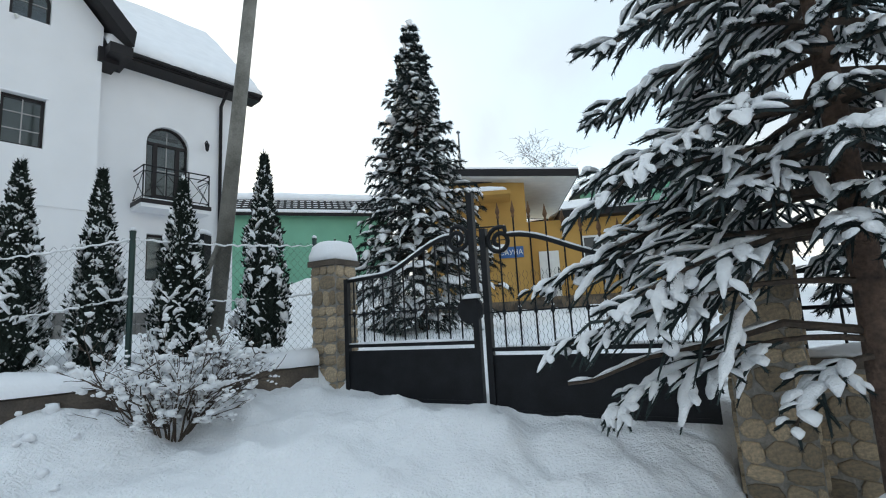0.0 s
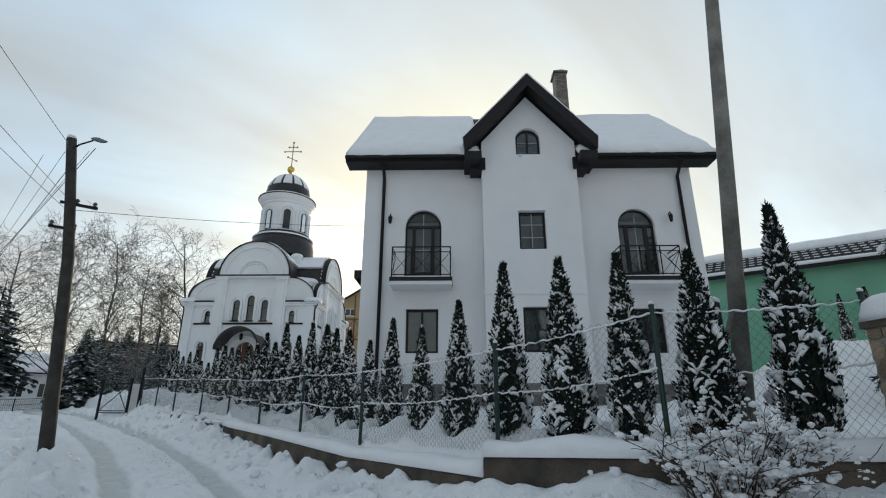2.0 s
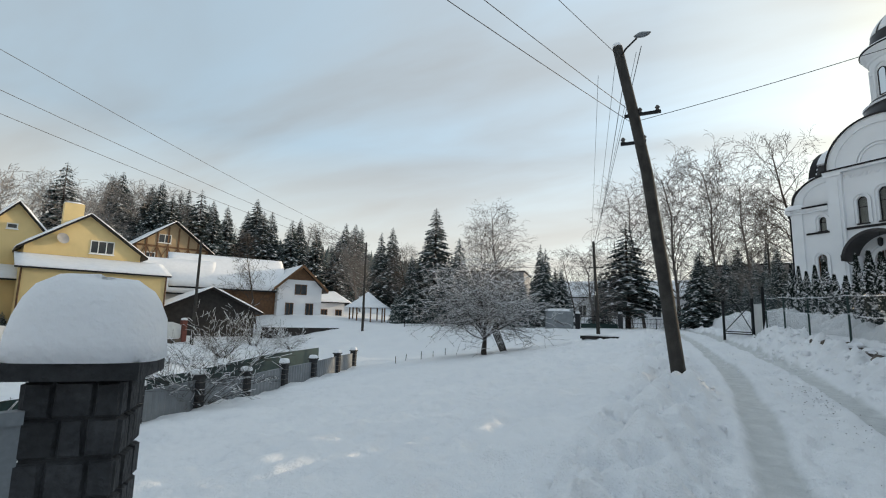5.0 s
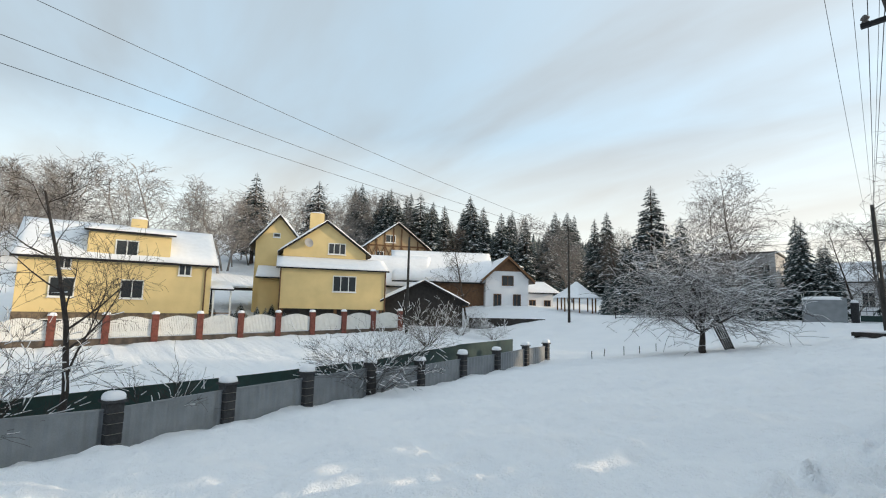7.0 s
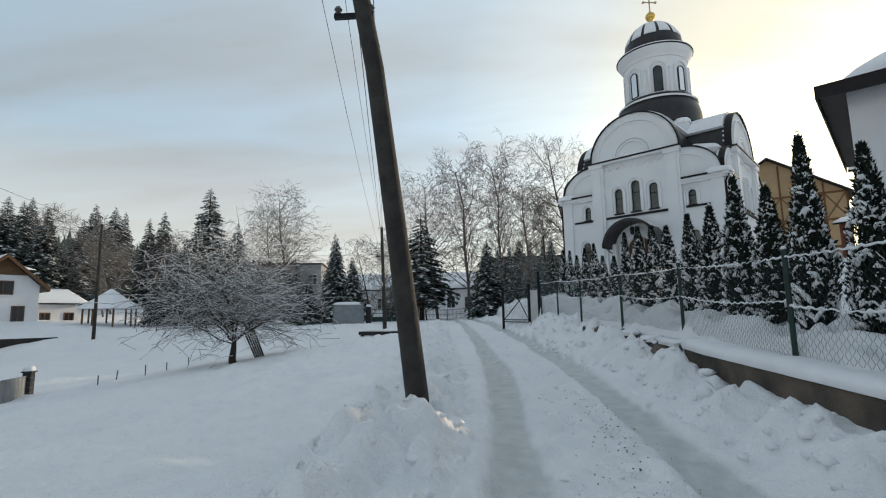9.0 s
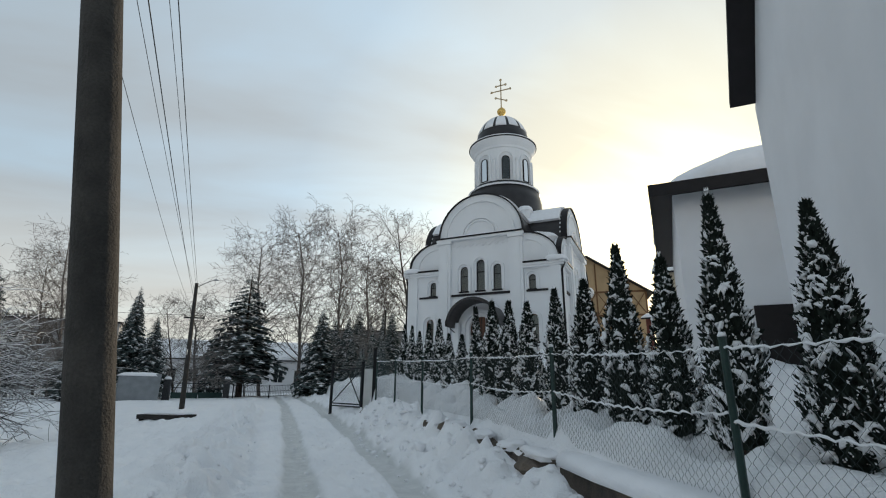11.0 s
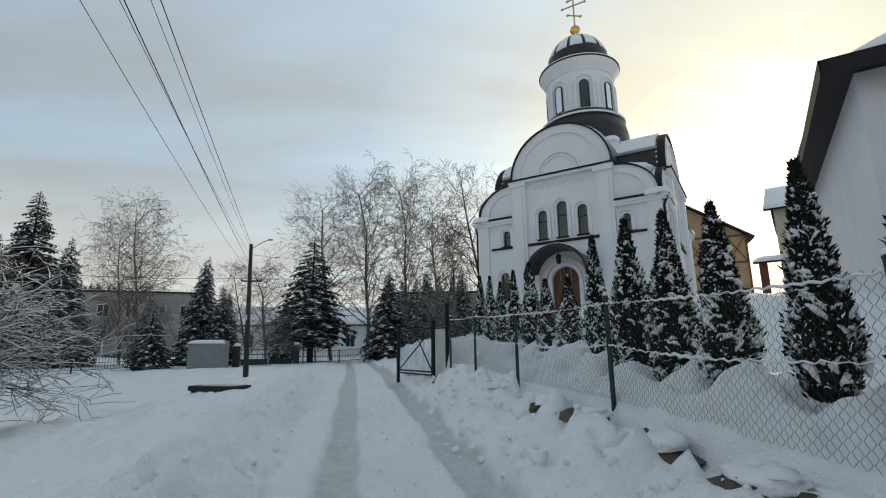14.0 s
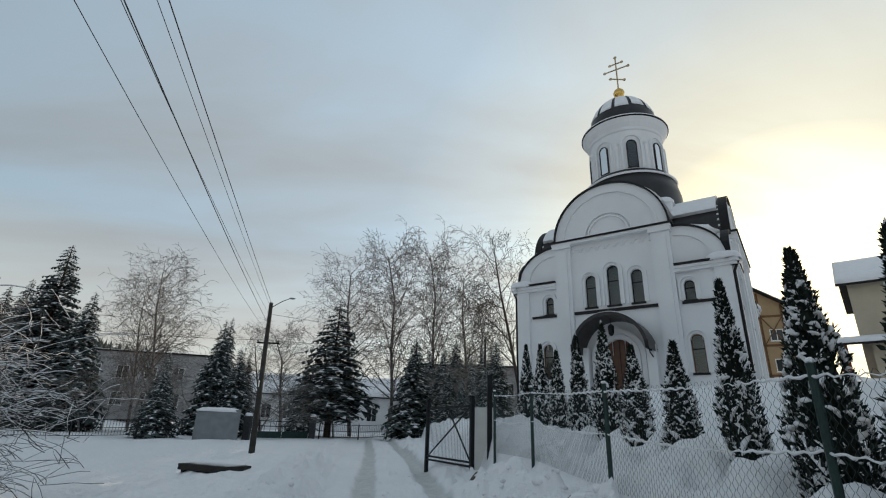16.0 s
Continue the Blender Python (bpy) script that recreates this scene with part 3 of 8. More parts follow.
def make_ground():
    xs = spread(-29.0, 2.5, 0.066, 1.07)
    ys = spread(-4.6, 5.4, 0.06, 1.065)
    vs, pk = [], []
    for y in ys:
        for x in xs:
            z, p = ground_z(x, y)
            vs.append((x, y, z))
            pk.append(p)
    w = len(xs)
    fs = [(j * w + i, j * w + i + 1, (j + 1) * w + i + 1, (j + 1) * w + i) for j in range(len(ys) - 1) for i in range(w - 1)]
    me = bpy.data.meshes.new("ground")
    me.from_pydata(vs, [], fs)
    me.materials.append(M["ground"])
    me.polygons.foreach_set("use_smooth", [True] * len(me.polygons))
    a = me.attributes.new("packed", "FLOAT", "POINT")
    a.data.foreach_set("value", pk)
    return tagged(new("ground", me), "white snow cover with a rutted icy lane and footprints", "ground", kind="structure")


make_ground()


def gz(x, y):
    return ground_z(x, y)[0]


# loose lumps thrown up along the lane, and grit in its middle
def scatter():
    rnd = random.Random(33)
    clods, grit = Geo(), Geo()
    for i in range(520):
        x = rnd.uniform(-30, -3)
        yc, wy = lerp_table(ROAD_Y, x), lerp_table(WALL_Y, x)
        side = rnd.random()
        y = rnd.uniform(yc + 1.25, wy - 0.15) if side < 0.6 else (rnd.uniform(yc - 2.7, yc - 1.2) if side < 0.85 else rnd.uniform(yc - 0.4, yc + 0.5))
        r = rnd.uniform(0.02, 0.055) * (1.7 if rnd.random() < 0.12 and side < 0.6 else 1.0) * (0.6 if side >= 0.85 else 1.0)
        clods.blob((x, y, gz(x, y) + r * 0.25), r * rnd.uniform(0.9, 1.5), r * rnd.uniform(0.9, 1.5), r * rnd.uniform(0.6, 1.0), seed=i * 0.73, n=7, rings=4, rough=0.7)
    solid("snow_clods", clods, "snow", "loose lumps of snow thrown up beside the ruts", "snow", kind="stuff", smooth=True)
    for i in range(420):
        x = rnd.gauss(-14.6, 1.3) if i < 260 else rnd.uniform(-34, -5)
        y = lerp_table(RUT_Y, x) + rnd.gauss(0.25, 0.22)
        r = rnd.uniform(0.003, 0.009)
        grit.blob((x, y, gz(x, y) + r * 0.3), r * rnd.uniform(0.8, 1.8), r * rnd.uniform(0.8, 1.8), r * 0.6, seed=i, n=5, rings=3, rough=0.6)
    solid("grit", grit, "concrete", "dark crumbs of grit on the trodden snow", "grit", kind="stuff")


scatter()


# ---- the white house ----
def window(parent, cx, z0, w, h, face, dz, arched=False, mullions=1, bars=0, curtain=True, fr="frame", name="window", fw=0.07, deep=0.13):
    """A window set into a wall whose face lies at y = face. The wall has a real opening there."""
    top = z0 + h
    if arched:
        outer, inner = arch_line(cx, z0, w, top), arch_line(cx, z0 + fw, w - 2 * fw, top - fw)
    else:
        a, b = w / 2, w / 2 - fw
        outer = [(cx + a, z0), (cx + a, top), (cx - a, top), (cx - a, z0)]
        inner = [(cx + b, z0 + fw), (cx + b, top - fw), (cx - b, top - fw), (cx - b, z0 + fw)]
    y0, y1 = face + deep, face + deep + 0.07
    g = Geo(dz).band(outer, inner, y0, y1)
    g.prism([(cx - w / 2, z0), (cx + w / 2, z0), (cx + w / 2 - fw, z0 + fw), (cx - w / 2 + fw, z0 + fw)], y0, y1)
    win = part(name, g, fr, parent)
    part("pane", Geo(dz).prism(inner[::-1], y0 + 0.03, y0 + 0.04), "glass", win).visible_shadow = False
    if mullions:
        gm = Geo(dz)
        for i in range(mullions):
            x = cx - w / 2 + w * (i + 1) / (mullions + 1)
            gm.box(x - fw * 0.5, x + fw * 0.5, y0 - 0.01, y1, z0 + fw, top - fw * (1.2 if not arched else 1.0) - (0 if not arched else 0.02))
        part("mullion", gm, fr, win)
    if bars:
        gb = Geo(dz)
        for i in range(bars):
            z = z0 + h * (i + 1) / (bars + 1)
            gb.box(cx - w / 2 + fw, cx + w / 2 - fw, y0 + 0.005, y0 + 0.028, z - 0.012, z + 0.012)
        gb.box(cx - 0.012, cx + 0.012, y0 + 0.005, y0 + 0.028, z0 + fw, top - fw)
        part("glazing_bar", gb, "greywall", win)
    if curtain:
        part("curtain", Geo(dz).box(cx - w / 2 + 0.02, cx + w / 2 - 0.02, y1 + 0.10, y1 + 0.12, z0 + 0.02, top - 0.05 - (w * 0.25 if arched else 0)), "curtain", win, "pale net curtain")
    # the room's dimness is the colour of this slab
    part("room_back", Geo(dz).box(cx - w / 2 - 0.1, cx + w / 2 + 0.1, y1 + 0.9, y1 + 0.95, z0 - 0.1, top + 0.1), "room", win, "dark backing in place of the dim room behind the glass")
    return win


def wall_with_holes(g, x0, x1, z0, top, holes, y0, y1):
    """A wall slab in x, z from y0 to y1. top(x): its upper edge. holes: (centre, sill, width, height, arched), none above another's span unless aligned."""
    xs = sorted({x0, x1, *[c + s * w / 2 for c, _, w, _, _ in holes for s in (-1, 1)]})
    for a, b in zip(xs, xs[1:]):
        if b - a < 1e-6:
            continue
        mid = (a + b) / 2
        col = sorted((h for h in holes if abs(h[0] - mid) < h[2] / 2), key=lambda h: h[1])
        n = 10 if any(h[4] for h in col) else 1
        m = 6
        tops = [a + (b - a) * i / m for i in range(m + 1)]
        z = z0
        if not col:
            g.prism([(a, z0), (b, z0)] + [(x, top(x)) for x in tops[::-1]], y0, y1)
            continue
        arcs = None
        for c, s, w, h, arched in col:
            if arcs is None:
                g.prism([(a, z), (b, z), (b, s), (a, s)], y0, y1)
            else:
                g.prism([(a, arcs[0][1])] + [] + [(x, zz) for x, zz in arcs[1:-1]] + [(b, arcs[-1][1]), (b, s), (a, s)], y0, y1)
            if arched:
                r = w / 2
                arcs = [(c - r * math.cos(math.pi * i / 12), s + h - r + r * math.sin(math.pi * i / 12)) for i in range(13)]
                arcs = [(min(max(x, a), b), zz) for x, zz in arcs]
            else:
                arcs = [(a, s + h), (b, s + h)]
        for (xa, za), (xb, zb) in zip(arcs, arcs[1:]):
            if xb - xa > 1e-6:
                g.prism([(xa, za), (xb, zb), (xb, top(xb)), (xa, top(xa))], y0, y1)


def snow_slab(g, p00, p10, p11, p01, thick, nu=24, nv=10, wave=0.05, seed=0.0):
    """A soft layer of snow on a sloping roof given by its corners."""
    p00, p10, p11, p01 = map(Vector, (p00, p10, p11, p01))
    nrm = (p10 - p00).cross(p01 - p00).normalized()
    if nrm.z < 0:
        nrm.negate()
    top, bot = [], []
    for j in range(nv + 1):
        for i in range(nu + 1):
            u, v = i / nu, j / nv
            p = (p00 * (1 - u) + p10 * u) * (1 - v) + (p01 * (1 - u) + p11 * u) * v
            e = min(1.0, min(u, 1 - u) * nu / 1.2, min(v, 1 - v) * nv / 1.2)
            h = thick * (0.35 + 0.65 * math.sqrt(e)) * (1 + 0.25 * noise.noise((p.x * 0.8 + seed, p.y * 0.8, p.z * 0.8)))
            q = p + (p01 - p00).normalized() * (wave * noise.noise((u * 9 + seed, 0, 1.3)) if j == 0 else 0)
            top.append(tuple(q + nrm * h))
            bot.append(tuple(q + nrm * 0.004))
    w, n = nu + 1, (nu + 1) * (nv + 1)
    fs = [(j * w + i, j * w + i + 1, (j + 1) * w + i + 1, (j + 1) * w + i) for j in range(nv) for i in range(nu)]
    ring = [i for i in range(w)] + [j * w + nu for j in range(1, nv + 1)] + [nv * w + i for i in range(nu - 1, -1, -1)] + [j * w for j in range(nv - 1, 0, -1)]
    fs += [(b, a, a + n, b + n) for a, b in zip(ring, ring[1:] + ring[:1])]
    g.add(top + bot, fs)
    return g


def balcony(house, cx, face, dz, width=1.85, z=4.92):
    """Slab, railing posts, rails and crossed bars."""
    out = face - 0.82
    b = part("balcony", Geo(dz).box(cx - width / 2, cx + width / 2, out, face, z - 0.13, z), "plaster", house, "white balcony slab")
    part("slab_edge", Geo(dz).box(cx - width / 2 - 0.02, cx + width / 2 + 0.02, out - 0.025, face, z - 0.02, z + 0.10), "frame", b, "dark brown edge board")
    x0, x1, top = cx - width / 2 + 0.04, cx + width / 2 - 0.04, z + 1.05
    r = 0.016
    part("top_rail", Geo(dz).tube([(x0, face, top), (x0, out + 0.03, top), (x1, out + 0.03, top), (x1, face, top)], 0.022, 5), "iron", b)
    part("mid_rail", Geo(dz).tube([(x0, face, top - 0.16), (x0, out + 0.03, top - 0.16), (x1, out + 0.03, top - 0.16), (x1, face, top - 0.16)], r, 5), "iron", b)
    part("bottom_rail", Geo(dz).tube([(x0, face, z + 0.18), (x0, out + 0.03, z + 0.18), (x1, out + 0.03, z + 0.18), (x1, face, z + 0.18)], r, 5), "iron", b)
    for x in (x0, x0 + (x1 - x0) * 0.33, x0 + (x1 - x0) * 0.67, x1):
        part("railing_post", Geo(dz).tube([(x, out + 0.03, z), (x, out + 0.03, top)], 0.02, 5), "iron", b)
    third = (x1 - x0) / 3
    for i in range(3):
        a = x0 + third * i
        for s in (0, 1):
            part("crossed_bar", Geo(dz).tube([(a + third * s, out + 0.03, z + 0.18), (a + third * (1 - s), out + 0.03, top - 0.16)], 0.01, 4), "iron", b)
    for x in (x0, x1):
        for s in (0, 1):
            part("crossed_bar", Geo(dz).tube([(x, out + 0.03 + (face - out - 0.03) * s, z + 0.18), (x, out + 0.03 + (face - out - 0.03) * (1 - s), top - 0.16)], 0.01, 4), "iron", b)
    part("snow_line", Geo(dz).mound(cx, out + 0.02, z + 0.10, width, 0.07, 0.035, n=20), "snow", b, "thin ridge of snow")
    return b


def make_house():
    dz = 1.1
    h = thing("house", pose(-10.635, 11.27, dz, 0, 0, 51), "white plastered three-storey house with dark trim and snowy roof", "house")
    main, bay = 0.6, 0.0          # faces of the main wall and of the middle bay
    X0, X1, D = -5.4, 5.45, 8.4
    eave, ridge_y, ridge_z = 9.05, 4.4, 13.25
    holes_l = [(-3.45, 4.97, 1.18, 2.55, True), (-3.45, 2.86, 1.0, 1.35, False)]
    holes_r = [(3.45, 4.97, 1.18, 2.55, True), (3.45, 2.86, 1.0, 1.35, False)]
    g = Geo(dz)
    flat = lambda x: eave
    wall_with_holes(g, X0, -1.5, 0.6, flat, holes_l, main, main + 0.35)
    wall_with_holes(g, 1.5, X1, 0.6, flat, holes_r, main, main + 0.35)
    part("front_wall", g.weld(), "plaster", h)
    g = Geo(dz)
    gable = lambda x: 11.42 - 1.14 * abs(x)
    wall_with_holes(g, -1.53, 1.53, 0.6, gable, [(0, 5.95, 0.84, 1.26, False), (0, 9.22, 0.80, 0.98, True), (0, 2.82, 0.84, 1.33, False)], bay, bay + 0.35)
    g.box(-1.53, -1.2, bay + 0.35, main + 0.3, 0.6, 9.1).box(1.2, 1.53, bay + 0.35, main + 0.3, 0.6, 9.1)
    part("bay_wall", g.weld(), "plaster", h)
    part("string_course", Geo(dz).box(-1.56, 1.56, bay - 0.03, bay, 4.53, 4.60), "plaster", h)
    g = Geo(dz)
    side = [(main + 0.35, 0.6), (main + D, 0.6), (main + D, eave), (ridge_y, ridge_z - 0.15), (main + 0.35, eave)]
    g.prism(side, X0, X0 + 0.35, "x").prism(side, X1 - 0.35, X1, "x")
    g.box(X0 + 0.35, X1 - 0.35, main + D - 0.35, main + D, 0.6, eave)
    part("side_wall", g, "plaster", h)
    # plinth tiles
    for i in range(18):
        for a, b, f in ((X0, -1.55, main), (1.55, X1, main), (-1.55, 1.55, bay)):
            x = a + i * 0.6
            if x < b - 0.05:
                for z in (1.35, 1.66):
                    part("plinth_tile", Geo(dz).box(x + 0.004, min(x + 0.596, b - 0.004), f - 0.03, f, z, z + 0.302), "plinth", h)
    # roof
    ov, t = 0.62, 0.16
    e0 = (main - ov, eave + 0.08)
    slope = (ridge_z - e0[1]) / (ridge_y - e0[0])
    back = (2 * ridge_y - e0[0], e0[1])
    em = (0.45, e0[1] + slope * (0.45 - e0[0]))
    for a, b, q in ((X0 - 0.6, -1.54, e0), (-1.54, 1.54, em), (1.54, X1 + 0.62, e0)):
        part("roof", Geo(dz).prism([q, (ridge_y, ridge_z), back, (back[0], back[1] + t), (ridge_y, ridge_z + t), (q[0], q[1] + t)], a, b, "x"), "dark", h, "dark roof boards")
    for a, b in ((X0 - 0.6, -1.95), (1.95, X1 + 0.62)):
        part("fascia", Geo(dz).box(a, b, main - ov - 0.05, main - ov, eave - 0.02, eave + 0.12), "dark", h)
        part("gutter", Geo(dz).tube([(a, main - ov - 0.10, eave + 0.07), (b, main - ov - 0.10, eave + 0.07)], 0.06, 8), "dark", h)
        part("soffit", Geo(dz).box(a, b, main - ov, main, eave - 0.06, eave - 0.02), "dark", h)
    for a, b in ((X0 - 0.58, -1.6), (1.6, X1 + 0.6)):
        g = Geo(dz)
        snow_slab(g, (a, e0[0] - 0.12, e0[1] + 0.03), (b, e0[0] - 0.12, e0[1] + 0.03), (b, ridge_y, ridge_z + t), (a, ridge_y, ridge_z + t), 0.24, 30, 14, 0.10, a)
        part("roof_snow", g, "snow", h, "thick layer of snow", smooth=True)
    g = Geo(dz)
    snow_slab(g, (X1 + 0.6, back[0], e0[1] + t), (X0 - 0.58, back[0], e0[1] + t), (X0 - 0.58, ridge_y, ridge_z + t), (X1 + 0.6, ridge_y, ridge_z + t), 0.24, 30, 8, 0.1, 4.0)
    part("roof_snow", g, "snow", h, "thick layer of snow", smooth=True)
    # cross gable over the bay
    gx, gz0, ga = 2.1, 9.08, 11.45
    front = bay - 0.55
    rear = ridge_y
    for s in (-1, 1):
        pts = [(s * gx, gz0), (0, ga), (0, ga + 0.46), (s * (gx + 0.05), gz0 + 0.44)]
        pts = pts if s > 0 else pts[::-1]
        part("gable_board", Geo(dz).prism(pts[::-1], front - 0.06, front), "dark", h)
        rp = [(s * gx, gz0 + 0.05), (0, ga + 0.05), (0, ga + 0.40), (s * gx, gz0 + 0.40)]
        part("gable_roof", Geo(dz).prism(rp if s < 0 else rp[::-1], front, rear, "y"), "dark", h)
        g = Geo(dz)
        snow_slab(g, (s * (gx + 0.03), front - 0.03, gz0 + 0.45), (s * (gx + 0.03), rear - 0.6, gz0 + 0.45), (0, rear, ga + 0.47), (0, front - 0.05, ga + 0.47), 0.13, 20, 8, 0.05, s)
        part("gable_snow", g, "snow", h, "layer of snow", smooth=True)
        part("eave_return", Geo(dz).box(min(s * 1.56, s * gx), max(s * 1.56, s * gx), front, main - 0.02, gz0 - 0.30, gz0 - 0.02), "dark", h)
        part("eave_end", Geo(dz).box(min(s * 1.42, s * 1.9), max(s * 1.42, s * 1.9), bay - 0.10, main, gz0 - 0.42, gz0 - 0.02), "dark", h)
    # chimney of bricks
    ch = part("chimney", Geo(dz).box(1.91, 2.37, 3.3, 3.9, 11.2, 14.95), "mortar", h)
    row = 0
    z = 13.0
    while z < 14.9:
        for i in range(2):
            x = 1.90 + i * 0.225
            part("brick", Geo(dz).box(x + 0.004 + 0.05 * (row % 2) * (i < 1), min(x + 0.215 + 0.05 * (row % 2), 2.38), 3.285, 3.30, z, z + 0.062), "brickgrey", ch)
            y = 3.29 + i * 0.21
            part("brick", Geo(dz).box(2.37, 2.385, y + 0.004, min(y + 0.20, 3.91), z, z + 0.062), "brickgrey", ch)
        z += 0.075
        row += 1
    part("chimney_cap", Geo(dz).box(1.84, 2.44, 3.23, 3.97, 14.95, 15.03), "concrete", ch)
    part("chimney_snow", Geo(dz).mound(2.14, 3.6, 15.03, 0.62, 0.76, 0.13, n=14), "snow", ch, "cap of snow", smooth=True)
    # windows and balconies
    for s in (-1, 1):
        cx = 3.45 * s
        door = window(h, cx, 4.97, 1.18, 2.55, main, dz, arched=True, mullions=0, curtain=True, name="balcony_door", fw=0.06)
        part("transom", Geo(dz).box(cx - 0.55, cx + 0.55, main + 0.12, main + 0.20, 6.92, 7.0), "frame", door)
        for x in (cx - 0.31, cx + 0.31):
            part("door_stile", Geo(dz).box(x - 0.055, x + 0.055, main + 0.115, main + 0.205, 4.99, 6.96), "frame", door)
        part("kick_panel", Geo(dz).box(cx - 0.27, cx + 0.27, main + 0.12, main + 0.2, 4.99, 5.42), "frame", door)
        part("glazing_bar", Geo(dz).box(cx - 0.011, cx + 0.011, main + 0.13, main + 0.155, 5.42, 7.40).box(cx - 0.27, cx + 0.27, main + 0.13, main + 0.155, 6.15, 6.172), "greywall", door)
        window(h, cx, 2.86, 1.0, 1.35, main, dz, mullions=1)
        balcony(h, cx, main, dz)
        lx = 4.52 * s
        lan = part("wall_lantern", Geo(dz).tube([(lx, main, 7.28), (lx, main - 0.12, 7.34), (lx, main - 0.18, 7.26)], 0.014, 5), "iron", h, "black iron wall lantern")
        part("lantern_body", Geo(dz).lathe([(0.03, 6.98), (0.055, 7.03), (0.075, 7.20), (0.02, 7.27), (0.008, 7.33)], 6, lx, main - 0.18), "iron", lan)
        px = -4.78 if s < 0 else 4.98
        pts = [(px, main - ov - 0.08, eave + 0.12), (px + 0.0, main - 0.42, eave - 0.12), (px, main - 0.09, eave - 0.42), (px, main - 0.09, 1.4)]
        part("downpipe", Geo(dz).tube(pts, 0.055, 8), "dark", h, smooth=True)
    window(h, 0, 5.95, 0.84, 1.26, bay, dz, mullions=0, bars=2)
    window(h, 0, 9.22, 0.80, 0.98, bay, dz, arched=True, mullions=1, bars=1, curtain=False)
    window(h, 0, 2.82, 0.84, 1.33, bay, dz, mullions=1)
    part("window_hood", Geo(dz).box(-0.46, 0.46, bay - 0.05, bay, 7.215, 7.245), "snow", h, "thin line of snow")
    part("security_camera", Geo(dz).blob((-0.27, bay - 0.07, 9.14), 0.05, 0.07, 0.05, n=8), "white", h, "small white dome camera")
    return h


make_house()


